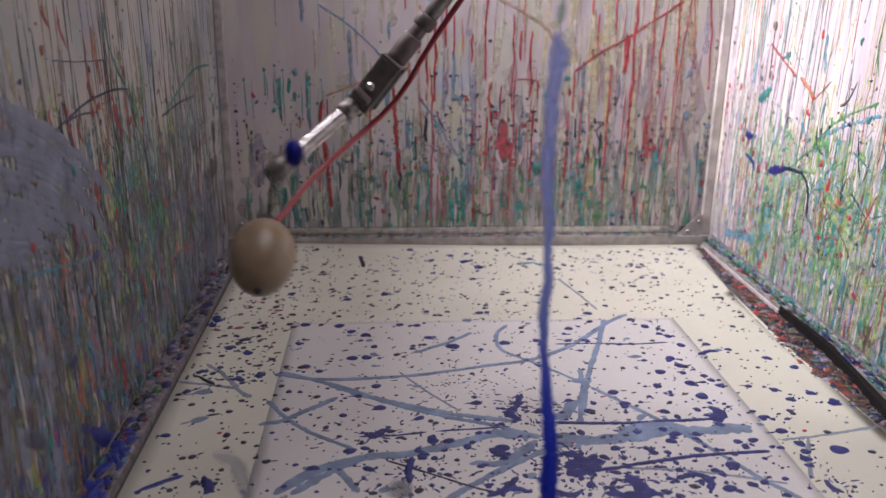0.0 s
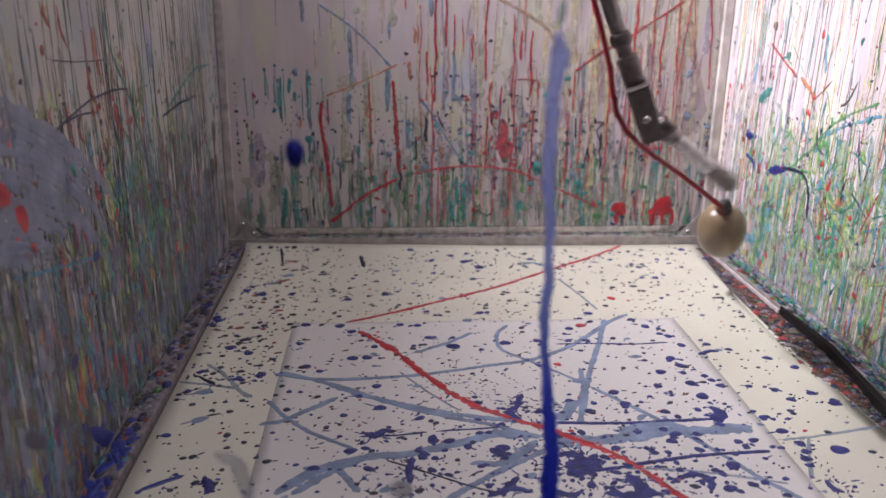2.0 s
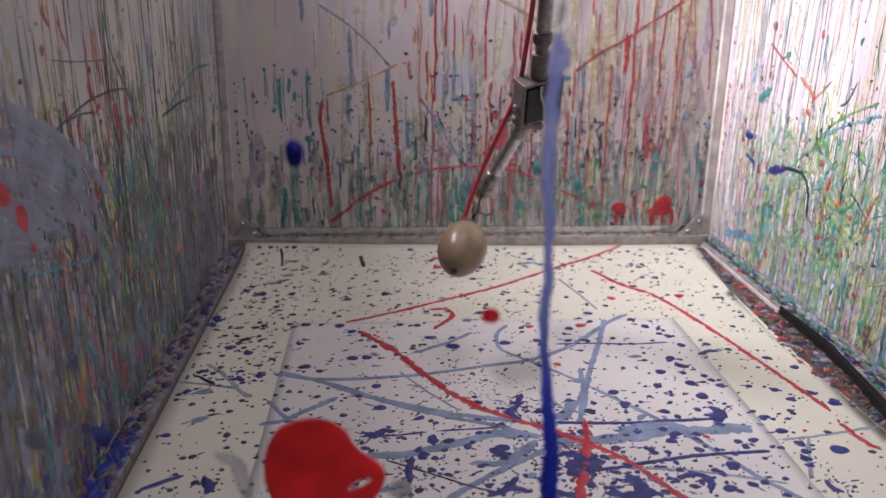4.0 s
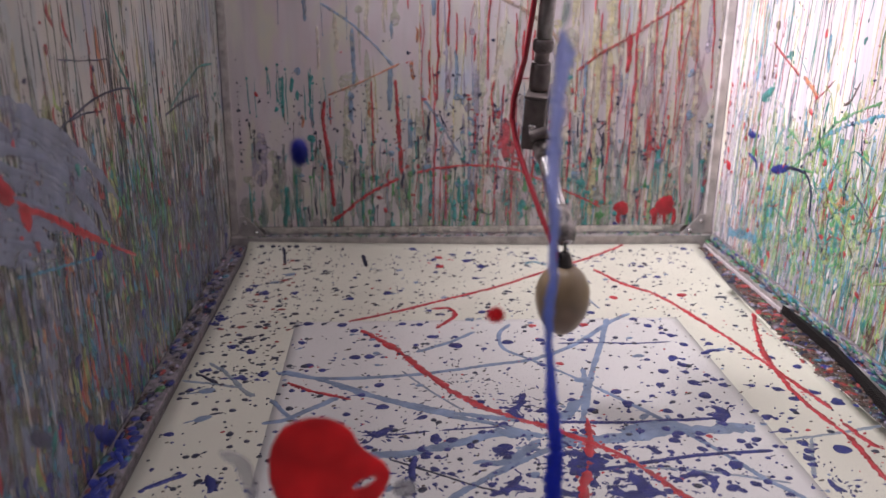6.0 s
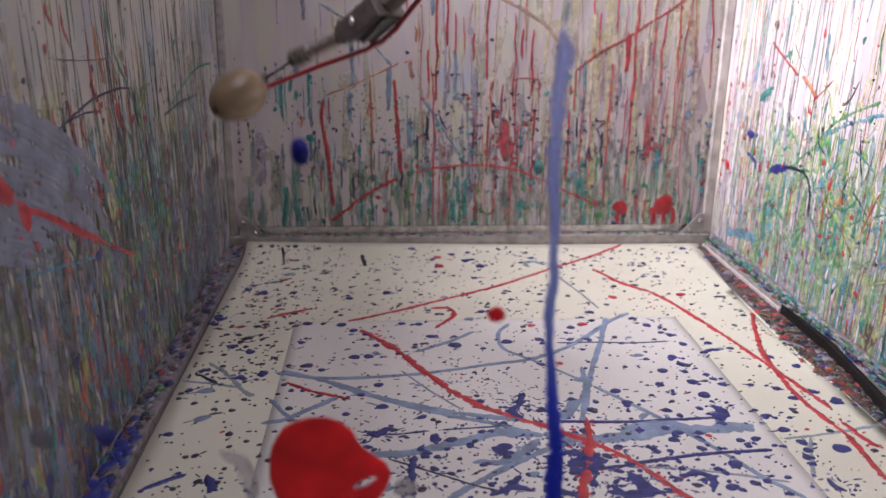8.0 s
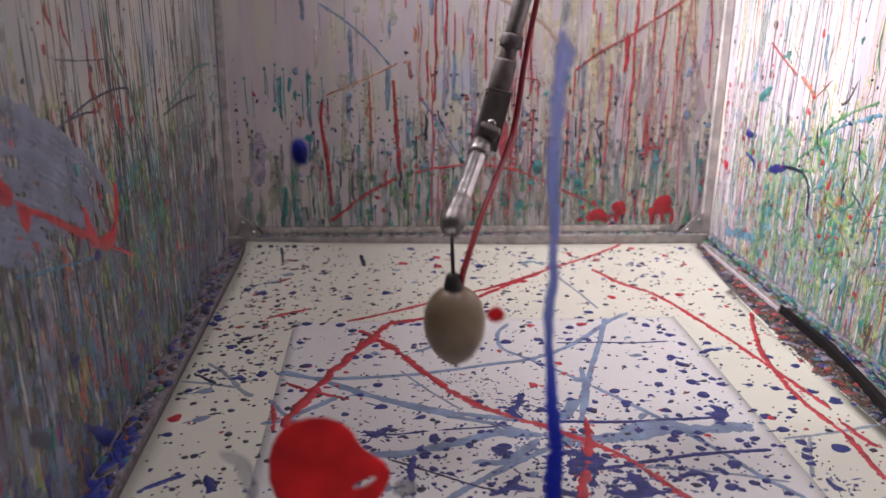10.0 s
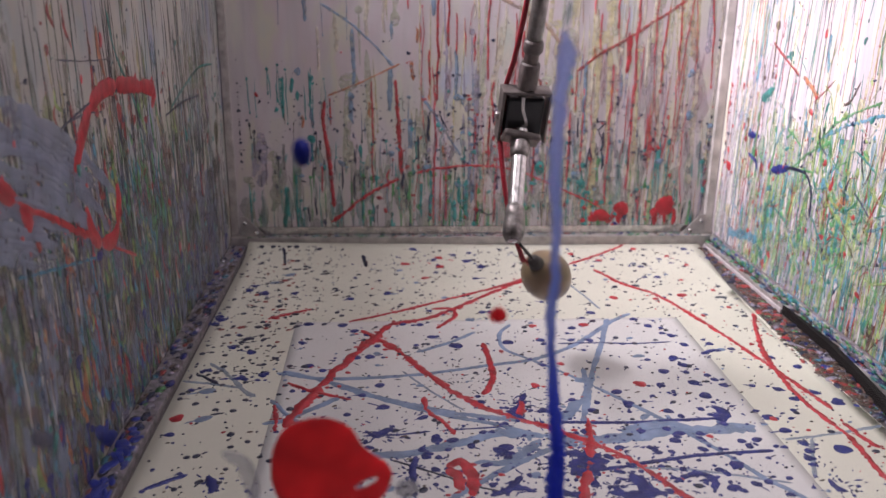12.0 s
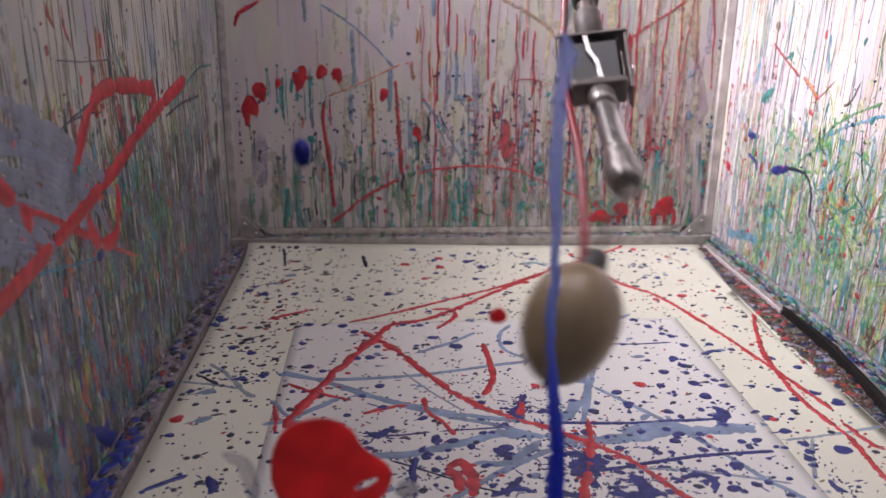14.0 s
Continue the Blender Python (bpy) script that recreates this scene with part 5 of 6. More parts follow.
def lobed(bm, radii, h, hole=None):
    """A flat splash with a smooth lobed outline, given by its radius round the circle, and a hole (x, z, rx, rz)."""
    n, seg = len(radii), 60
    outline = []
    for i in range(seg):
        q = i / seg * n
        k, t = int(q), q - int(q)
        p0, p1, p2, p3 = (radii[(k + d) % n] for d in (-1, 0, 1, 2))
        r = 0.5 * (2 * p1 + (p2 - p0) * t + (2 * p0 - 5 * p1 + 4 * p2 - p3) * t * t + (3 * p1 - p0 - 3 * p2 + p3) * t ** 3)
        r *= 1 + 0.02 * noise.noise((i * 0.35, r * 90, 2))
        a = 2 * math.pi * i / seg
        outline.append((r * math.cos(a), r * math.sin(a)))
    loops = [outline]
    if hole:
        x, z, rx, rz = hole
        loops.append([(x + rx * math.cos(6.2832 * i / 20) - 0.45 * rz * math.sin(6.2832 * i / 20) * -1.2, z + rz * math.sin(6.2832 * i / 20) + 0.35 * rx * math.cos(6.2832 * i / 20)) for i in range(20)])
    lower, upper_v = [], []
    for loop in loops:
        inset = 0.0012 if loop is outline else -0.0006
        lo = [bm.verts.new((x, 0, z)) for x, z in loop]
        hi = []
        for x, z in loop:
            d = math.hypot(x, z)
            k = 1 - inset / d
            hi.append(bm.verts.new((x * k, h, z * k)) if loop is outline else bm.verts.new((x, h, z)))
        for i in range(len(loop)):
            j = (i + 1) % len(loop)
            bm.faces.new((lo[i], lo[j], hi[j], hi[i]))
        lower.append(lo)
        upper_v.append(hi)
    for rings in (lower, upper_v):
        edges = []
        for ring in rings:
            for i in range(len(ring)):
                edges.append(bm.edges.get((ring[i], ring[(i + 1) % len(ring)])))
        bmesh.ops.triangle_fill(bm, use_beauty=True, use_dissolve=False, edges=edges)


# -- paint on the pane --
RUN = run_material()
# its middle line and width, from the top down
RUN_ROWS = [(-0.0989, 0.5544, 0.003), (-0.0964, 0.5434, 0.0109), (-0.0977, 0.5323, 0.0105), (-0.0991, 0.5213, 0.0095), (-0.0999, 0.5102, 0.0088), (-0.0997, 0.4992, 0.008), (-0.0998, 0.4881, 0.0083), (-0.1003, 0.4771, 0.0085), (-0.1002, 0.466, 0.008), (-0.0991, 0.455, 0.0072), (-0.0977, 0.4439, 0.0067), (-0.097, 0.4329, 0.0064), (-0.0974, 0.4218, 0.0057), (-0.0973, 0.4108, 0.0057), (-0.0956, 0.3997, 0.006), (-0.097, 0.3887, 0.0074), (-0.098, 0.3776, 0.0075), (-0.0977, 0.3666, 0.0066), (-0.0971, 0.3555, 0.0052), (-0.096, 0.3445, 0.0055), (-0.0944, 0.3334, 0.0066), (-0.0938, 0.3224, 0.0076), (-0.0927, 0.3113, 0.0084), (-0.091, 0.3003, 0.0093), (-0.0899, 0.2892, 0.0096), (-0.0887, 0.2782, 0.0101), (-0.088, 0.2671, 0.0108), (-0.0878, 0.2561, 0.0119), (-0.0884, 0.245, 0.0128), (-0.0884, 0.234, 0.0128), (-0.088, 0.215, 0.012)]


def run_down(rows, mat, label):
    """A thick run of paint on the pane with a beaded, uneven edge."""
    bm, rings, n = bmesh.new(), [], 8
    for (x0, z0, w0), (x1, z1, w1) in zip(rows, rows[1:]):
        for k in range(n):
            f = k / n
            x, z, w = x0 + (x1 - x0) * f, z0 + (z1 - z0) * f, w0 + (w1 - w0) * f
            lo, hi = (w * (0.5 + 0.22 * noise.noise((q, z * 300, 1)) + 0.18 * noise.noise((q, z * 90, 4))) for q in (0.0, 7.0))
            rings.append([bm.verts.new((x + dx, 0.5028 + h, z)) for dx, h in ((-lo, 0), (-lo * 0.75, 0.0014), (0, 0.002), (hi * 0.75, 0.0014), (hi, 0))])
    for a, b2 in zip(rings, rings[1:]):
        for k in range(5):
            bm.faces.new((a[k], a[(k + 1) % 5], b2[(k + 1) % 5], b2[k]))
    bm.faces.new(rings[0]), bm.faces.new(rings[-1][::-1])
    return tagged(finish("paint_run", bm, mat), label, "paint", "paint on the pane")


run_down(RUN_ROWS, RUN, "blue paint run down the clear pane, pale above, thick below")
streak("G", [(-0.0962, 0.572), (-0.0966, 0.5645), (-0.0985, 0.556)], 0.0055, pane_paint("teal_smear", (0.20, 0.42, 0.40), 0.6, 0.6), "faint teal paint smear above the blue run", 0.0006, 0.5, name="paint_smear")
blots("G", [(-0.256, 0.482, 0.0058)], pane_paint("blue_drop", (0.012, 0.025, 0.42), 0.4), "oval blue paint drop on the clear pane", 0.003, 0.04, tall=1.5)
DUSK = pane_paint("grey_blue_drop", (0.20, 0.21, 0.30), 0.6, 0.5)
blots("G", [(-0.434, 0.289, 0.0075), (-0.1924, 0.2441, 0.0085)], DUSK, "grey-blue paint drop on the clear pane", 0.002, 0.08)
streak("G", [(-0.318, 0.276), (-0.305, 0.269), (-0.3, 0.254), (-0.298, 0.236)], 0.0101, pane_paint("grey_run", (0.45, 0.46, 0.53), 0.7, 0.55), "grey paint run on the clear pane", 0.001, 0.15, name="paint_run")

# -- red paint thrown while the arm swings --
FRESH = "fresh red paint line across the paper"
WALLRED = "fresh red paint splashed across the wall"
streak("F", [(-0.255, 1.345), (-0.194, 1.261), (-0.143, 1.162), (-0.089, 1.081), (-0.038, 1.034), (0.012, 1.001), (0.071, 0.95)], 0.0123, RED, FRESH, 0.0018, 0.65, 40, (0.7, 0.86), 4)
streak("F", [(0.058, 0.959), (0.089, 0.933), (0.119, 0.886), (0.152, 0.825)], 0.0106, RED, FRESH, 0.0018, 0.65, 20, (0.86, 1.0), 2)
streak("F", [(-0.279, 1.384), (-0.203, 1.424), (-0.128, 1.469), (0.012, 1.557), (0.147, 1.664), (0.331, 1.802)], 0.0079, RED, FRESH, 0.0016, 0.65, 32, (1.36, 1.48), 4)
streak("F", [(0.071, 1.025), (0.065, 0.976), (0.05, 0.921), (0.033, 0.871), (0.021, 0.825)], 0.0123, RED, FRESH, 0.0018, 0.65, 24, (2.18, 2.28), 2)
streak("F", [(0.228, 1.654), (0.267, 1.566), (0.317, 1.5), (0.355, 1.383), (0.393, 1.224), (0.414, 1.126), (0.432, 1.036)], 0.0083, RED, FRESH, 0.0016, 0.65, 32, (2.3, 2.44), 4)
streak("F", [(0.427, 0.999), (0.432, 0.964), (0.442, 0.931)], 0.0085, RED, FRESH, 0.0018, 0.65, 12, (2.4, 2.47), 1)
streak("F", [(-0.128, 1.441), (-0.093, 1.44), (-0.088, 1.404), (-0.124, 1.348)], 0.0082, RED, "fresh red paint hook on the liner paper", 0.0016, 0.5, 8, (2.6, 2.7), 1)
streak("F", [(0.469, 1.401), (0.422, 1.256), (0.405, 1.16), (0.402, 1.054), (0.415, 0.961), (0.408, 0.857)], 0.0083, RED, FRESH, 0.0018, 0.65, 44, (4.4, 4.6), 4)
streak("F", [(-0.361, 1.148), (-0.339, 1.134), (-0.312, 1.115), (-0.261, 1.092)], 0.0067, RED, FRESH, 0.0014, 0.65, 16, (4.8, 4.9), 1)
streak("F", [(-0.424, 1.402), (-0.398, 1.42), (-0.348, 1.448)], 0.0092, RED, FRESH, 0.0014, 0.65, 8, (7.1, 7.2), 1)
streak("F", [(-0.35, 1.016), (-0.32, 1.108), (-0.276, 1.217), (-0.232, 1.308), (-0.203, 1.371)], 0.0162, RED, FRESH, 0.002, 0.65, 24, (9.5, 9.7), 3)
streak("F", [(-0.208, 1.369), (-0.142, 1.395), (-0.088, 1.439), (-0.003, 1.526), (0.118, 1.639)], 0.0116, RED, FRESH, 0.0018, 0.65, 36, (9.7, 9.85), 3)
streak("F", [(-0.372, 1.081), (-0.364, 1.04), (-0.36, 1.002)], 0.0078, RED, FRESH, 0.0014, 0.65, 12, (9.5, 9.6), 1)
streak("F", [(-0.1545, 1.0977), (-0.1536, 1.0571), (-0.1337, 1.0258), (-0.1181, 0.9882)], 0.0075, RED, FRESH, 0.0016, 0.65, 6, (10.55, 10.7), 1)
for pts in ([(-0.1348, 0.9107), (-0.1163, 0.924), (-0.1065, 0.9026), (-0.1034, 0.8756), (-0.108, 0.8472)], [(-0.1348, 0.9107), (-0.1229, 0.8897), (-0.1181, 0.857)]):
    streak("F", pts, 0.0155, RED, "fresh red paint splash on the sheet", 0.002, 0.4, 6, (10.4, 10.5), 1)
streak("F", [(-0.016, 1.083), (-0.018, 1.05), (-0.034, 1.034)], 0.0113, RED, "fresh red paint splash on the sheet", 0.0022, 0.5, 8, (10.5, 10.6), 1)
streak("F", [(-0.0492, 1.2858), (-0.0455, 1.2139), (-0.0464, 1.1645), (-0.0559, 1.1238), (-0.0691, 1.0999)], 0.0105, RED, FRESH, 0.0018, 0.35, 4, (11.72, 11.8), 1)
streak("F", [(-0.244, 1.051), (-0.204, 1.069), (-0.178, 1.073)], 0.0081, RED, FRESH, 0.0016, 0.65, 12, (13.5, 13.6), 1)
blots("F", [(0.139, 1.356, 0.0091), (0.229, 1.488, 0.0088), (0.067, 1.2, 0.0063)], RED, "fresh red paint drop on the paper", land=0.45)
blots("F", [(-0.097, 1.739, 0.0087), (-0.098, 1.682, 0.0097), (0.047, 1.354, 0.007), (0.367, 1.498, 0.01), (0.226, 0.97, 0.0046)], RED, "fresh red paint drop on the paper", land=2.7, rays=3)
blots("F", [(0.014, 1.127, 0.0077), (-0.022, 1.25, 0.0047), (-0.501, 1.049, 0.0102), (0.333, 1.014, 0.0064), (0.069, 1.163, 0.0053), (-0.172, 1.703, 0.0098)], RED, "fresh red paint drop on the paper", land=9.9, rays=2)
blots("F", [(0.3942, 1.5835, 0.0045), (0.4392, 1.5227, 0.0054), (0.4145, 1.7385, 0.0063), (0.3494, 1.7812, 0.0072), (0.2547, 1.715, 0.0081), (0.3717, 1.3921, 0.0045), (0.4355, 1.432, 0.0054), (0.4393, 1.6793, 0.0063), (0.1392, 1.6688, 0.0072), (0.0707, 1.5828, 0.0081), (0.4087, 1.2652, 0.0045), (0.2564, 1.5773, 0.0054), (0.3088, 1.4802, 0.0063), (0.2004, 1.7562, 0.0072)], RED, "small fresh red paint drop on the liner paper", land=9.8, rays=3)
blots("F", [(0.175, 1.126, 0.0095), (-0.133, 1.612, 0.0081), (-0.412, 1.409, 0.0082), (-0.563, 1.389, 0.008)], RED, "fresh red paint drop on the paper", land=11.8, rays=2)
specks("F", RED, 60, within(-0.45, 0.45, 0.85, 1.75), (0.001, 0.0035), "tiny red paint flecks over the paper", 2.0, 0.6)
# on the walls
streak("B", [(-0.337, 0.057), (-0.304, 0.08), (-0.265, 0.113), (-0.201, 0.149)], 0.0064, RED, WALLRED, 0.0014, 0.95, 10, (0.9, 1.05), 2)
streak("B", [(-0.011, 0.187), (0.067, 0.18), (0.145, 0.151), (0.28, 0.09)], 0.0039, RED, WALLRED, 0.0014, 0.7, 16, (0.75, 0.85), 2)
streak("B", [(-0.15, 0.17), (-0.074, 0.184), (0.002, 0.187)], 0.0044, RED, WALLRED, 0.0014, 0.95, 8, (0.70, 0.78), 1)
streak("B", [(-0.246, 0.126), (-0.201, 0.149), (-0.182, 0.157)], 0.0051, RED, WALLRED, 0.0014, 0.8, 8, (0.82, 0.9), 1)
blots("B", [(0.331, 0.086, 0.017)], RED, "fresh red paint blot low on the wall", 0.0025, 0.2, 0.9, rays=3)
blots("B", [(0.432, 0.092, 0.024)], RED, "large fresh red paint blot low on the wall", 0.0022, 0.12, 1.5, rays=3)
for pts in (([(0.413, 0.09), (0.410, 0.065), (0.411, 0.042)], 0.011), ([(0.452, 0.088), (0.456, 0.066), (0.455, 0.046)], 0.010), ([(0.433, 0.075), (0.434, 0.05)], 0.008)):
    streak("B", *pts, RED, "fresh red paint run below the blot", 0.0016, 0.4, 4, (1.46, 1.58), 1)
streak("B", [(0.321, 0.076), (0.327, 0.049)], 0.0118, RED, "fresh red paint run low on the wall", 0.0016, 0.3, 4, (1.4, 1.5), 1)
streak("B", [(-0.092, 0.027), (-0.02, 0.04), (0.046, 0.03)], 0.0143, RED, "fresh red paint splash above the rail", 0.0025, 0.6, 14, (2.5, 2.6), 1)
streak("B", [(0.17, 0.032), (0.24, 0.036), (0.30, 0.031), (0.34, 0.035)], 0.011, RED, "fresh red paint splash along the rail", 0.005, 0.7, 12, (9.6, 9.7), 1)
streak("B", [(0.256, 0.056), (0.281, 0.072), (0.307, 0.053)], 0.0288, RED, "fresh red paint splash low on the wall", 0.002, 0.6, 14, (9.6, 9.7), 1)
streak("L", [(0.747, 0.408), (0.79, 0.381), (0.82, 0.353), (0.822, 0.332)], 0.028, RED, WALLRED, 0.002, 0.35, 10, (1.12, 1.3), 2)
streak("L", [(0.795, 0.377), (0.841, 0.354), (0.893, 0.328), (0.968, 0.291), (1.017, 0.267)], 0.011, RED, WALLRED, 0.0016, 0.4, 16, (4.2, 4.3), 1)
streak("L", [(0.968, 0.292), (1.03, 0.261), (1.091, 0.232), (1.147, 0.206)], 0.0053, RED, WALLRED, 0.0014, 0.5, 8, (4.3, 4.4), 1)
streak("L", [(0.776, 0.304), (0.861, 0.284), (0.924, 0.27), (0.995, 0.254)], 0.0045, CYAN, "light blue streak on the side wall", 0.001, 0.6, 10)
streak("L", [(0.987, 0.254), (1.016, 0.251)], 0.0113, BLUE, "blue blot on the side wall", 0.0015, 0.5, 6)
streak("L", [(0.979, 0.323), (0.985, 0.293), (1.011, 0.268), (1.063, 0.258), (1.09, 0.285), (1.097, 0.327)], 0.0251, RED, WALLRED, 0.0018, 0.35, 14, (9.0, 9.2), 3)
streak("L", [(0.952, 0.366), (0.987, 0.399), (1.026, 0.429), (1.084, 0.447), (1.189, 0.44), (1.306, 0.419), (1.291, 0.394)], 0.0242, RED, WALLRED, 0.0018, 0.3, 12, (11.22, 11.4), 4)
streak("L", [(0.697, 0.291), (0.767, 0.296), (0.887, 0.312), (1.068, 0.338), (1.268, 0.381), (1.515, 0.413)], 0.0246, RED, WALLRED, 0.0018, 0.3, 18, (12.1, 12.3), 5)
blots("B", [(-0.556, 0.315, 0.0086), (-0.505, 0.319, 0.0171), (-0.482, 0.352, 0.0146), (-0.396, 0.382, 0.0158), (-0.349, 0.394, 0.0109), (-0.315, 0.389, 0.011), (-0.215, 0.346, 0.0098), (-0.144, 0.264, 0.01), (-0.442, 0.37, 0.0073)], RED, "fresh red paint drop running down the wall", 0.002, 0.25, 12.6, tall=1.5, rays=2)
for pts in (([(-0.509, 0.321), (-0.511, 0.297), (-0.515, 0.276)], 0.0098), ([(-0.499, 0.328), (-0.499, 0.303)], 0.0086), ([(-0.393, 0.386), (-0.399, 0.364), (-0.402, 0.35)], 0.0097), ([(-0.35, 0.398), (-0.348, 0.379)], 0.0073), ([(-0.314, 0.389), (-0.312, 0.367)], 0.0073), ([(-0.142, 0.264), (-0.135, 0.239)], 0.0075)):
    streak("B", *pts, RED, "fresh red paint run down the wall", 0.0014, 0.35, 0, (12.5, 12.62), 1)
streak("B", [(-0.528, 0.487), (-0.517, 0.513), (-0.475, 0.539)], 0.0083, RED, WALLRED, 0.0014, 0.5, 4, (12.35, 12.45), 1)
streak("R", [(1.78, 0.207), (1.759, 0.193)], 0.0174, RED, "fresh red paint blot on the white wall", 0.002, 0.5, 8, (4.5, 4.6), 1)

# red splash that hits the pane: the drop flies from the bulb, the splash slides up the pane
SPLAT_AT = Vector((-0.2509, 0.503, 0.2605))
DOT_AT = Vector((-0.133, 0.503, 0.374))
FLY_AT = Vector((-0.314, 0.620, 0.337))


bm = bmesh.new()
lobed(bm, (0.0474, 0.0373, 0.0335, 0.0372, 0.0396, 0.0404, 0.0408, 0.0405, 0.0384, 0.0357, 0.0352, 0.0360, 0.0374, 0.0385, 0.0394, 0.0399, 0.0413, 0.0432, 0.0467, 0.0479), 0.0025, (0.0300, -0.0118, 0.0082, 0.0042))
WET = pane_paint("wet_red_paint", (0.84, 0.125, 0.15), 0.85, 0, 0.2)
bmesh.ops.recalc_face_normals(bm, faces=bm.faces)
splat = tagged(part("paint_splat", bm, WET), "large wet red paint splat on the clear pane", "paint", "paint on the pane")
splat.location = SPLAT_AT
bm = bmesh.new()
drop_into(bm, "G", 0, 0, 0.0058, 0.0056, 0.003, 18, 0, 0.05, True)
bmesh.ops.transform(bm, matrix=Matrix.Translation(-surf_point("G", 0, 0, 0)), verts=bm.verts)
dot = tagged(finish("paint_drop", bm, WET), "small red paint drop on the clear pane", "paint", "paint on the pane")
bm = bmesh.new()
bmesh.ops.create_uvsphere(bm, u_segments=18, v_segments=12, radius=0.019)
for v in bm.verts:
    v.co *= 1 + 0.25 * noise.noise(v.co * 60)
flying = tagged(finish("flying_paint", bm, RED), "lump of red paint thrown from the bulb", "paint")


# ---- the swinging painting arm ----
PIVOT = (0.020, 1.140, 0.745)
L1, L2 = 0.374, 0.192
arm = tagged(new("painting_arm"), "jointed steel swinging arm with red hose and egg-shaped paint bulb", "robot arm")
arm.location = PIVOT


def moved(bm, m):
    bmesh.ops.transform(bm, matrix=m, verts=bm.verts)
    return bm


# upper tube: its own z runs up from the elbow to the pivot
upper = part("upper_arm", tube_bm([(0.0095, 0.02), (0.0105, 0.024), (0.0105, L1 + 0.02), (0.009, L1 + 0.03)]), WORN, arm, "paint-stained steel tube", True)
for z0, z1, r, mt in ((0.10, 0.118, 0.0145, TAPE), (0.185, 0.20, 0.0135, TAPE), (0.118, 0.185, 0.0112, SLEEVE), (0.0445, 0.085, 0.0145, TAPE), (0.29, 0.305, 0.0135, TAPE)):
    part("tape_wrap" if mt is TAPE else "bare_sleeve", tube_bm([(r * 0.9, z0), (r, z0 + 0.003), (r * 1.03, (z0 + z1) / 2), (r, z1 - 0.003), (r * 0.9, z1)]), mt, upper, "", True)
# joint: two motor blocks between metal cheek plates
part("motor_block", box_bm(-0.028, 0.028, -0.015, 0.015, -0.030, 0.034, 0.004), SERVO, upper, "black motor block")
part("cheek_plate", box_bm(-0.0365, -0.0325, -0.016, 0.014, -0.034, 0.040, 0.001), PLATE, upper)
part("cheek_plate", box_bm(0.0325, 0.0365, -0.016, 0.014, -0.034, 0.040, 0.001), PLATE, upper)
part("bracket_top", box_bm(-0.037, 0.037, -0.017, 0.015, 0.0405, 0.0445, 0.001), PLATE, upper)
bm = bmesh.new()
for (x0, z0), (x1, z1) in zip(((-0.007, 0.038), (-0.005, 0.018), (0.002, 0.002), (0.005, -0.027)), ((-0.005, 0.018), (0.002, 0.002), (0.005, -0.027))):
    quad = [bm.verts.new((x + dx, y, z)) for y in (-0.0185, -0.0160) for x, z, dx in ((x0, z0, -0.0024), (x0, z0, 0.0024), (x1, z1, 0.0024), (x1, z1, -0.0024))]
    for f in ((0, 1, 2, 3), (7, 6, 5, 4), (0, 3, 7, 4), (1, 5, 6, 2)):
        bm.faces.new([quad[k] for k in f])
bmesh.ops.recalc_face_normals(bm, faces=bm.faces)
part("bracket_strip", bm, STEEL, upper, "bent bright metal strip")
for sx in (-1, 1):
    part("pivot_bolt", moved(tube_bm([(0.006, 0), (0.006, 0.003), (0.004, 0.005)], 10), pose(0.0365 * sx, 0, 0, 0, 90 * sx)), STEEL, upper)

# lower tube: z runs from the elbow down to its far end
lower = part("lower_arm", tube_bm([(0.0105, 0.02), (0.0115, 0.025), (0.0115, L2 - 0.03), (0.0135, L2 - 0.02), (0.0145, L2 - 0.005), (0.011, L2 + 0.006), (0.004, L2 + 0.010)]), STEEL, arm, "shiny steel tube", True)
part("clamp", box_bm(-0.028, 0.028, -0.015, 0.013, 0.030, 0.042, 0.004), PLATE, lower, "worn metal clamp")
part("tape_wrap", tube_bm([(0.0125, L2 - 0.045), (0.0138, L2 - 0.04), (0.0146, L2 - 0.030), (0.0142, L2 - 0.024), (0.0158, L2 - 0.016), (0.0152, L2 - 0.008), (0.0156, L2 - 0.002), (0.011, L2 + 0.008)]), WRAP, lower, "", True)
part("tape_wrap", tube_bm([(0.0125, 0.042), (0.0145, 0.046), (0.0138, 0.056), (0.0142, 0.062), (0.0122, 0.068)]), WRAP, lower, "", True)

# paint bulb: z runs from its centre to the cap
prof = []
for i in range(1, 24):
    a = math.pi * i / 24
    c = math.cos(a)
    prof.append((0.0380 * math.sin(a) * (1 + 0.10 * c), 0.0525 * c))
bulb = part("paint_bulb", tube_bm(prof[::-1], 32), EGG, arm, "tan egg-shaped rubber bulb", True)
part("cap", tube_bm([(0.012, 0.046), (0.012, 0.052), (0.0105, 0.060), (0.0085, 0.068), (0.004, 0.071)], 16), CAP, bulb, "dark rubber cap", True)
part("nozzle", tube_bm([(0.0035, -0.0565), (0.0055, -0.050), (0.006, -0.047)], 12), CAP, bulb, "dark rubber nozzle", True)
# moulding seam round the bulb
bm = bmesh.new()
ring = []
for i in range(40):
    a = 2 * math.pi * i / 40
    c = math.cos(a)
    r, z = 0.0380 * math.sin(a) * (1 + 0.10 * c), 0.0525 * c
    ring.append([bm.verts.new(((r * k), dy, z * k)) for k, dy in ((0.995, -0.0012), (1.008, 0), (0.995, 0.0012))])
for p, q in zip(ring, ring[1:] + ring[:1]):
    for k in range(2):
        bm.faces.new((p[k], p[k + 1], q[k + 1], q[k]))
part("seam", bm, EGG, bulb, "", True)

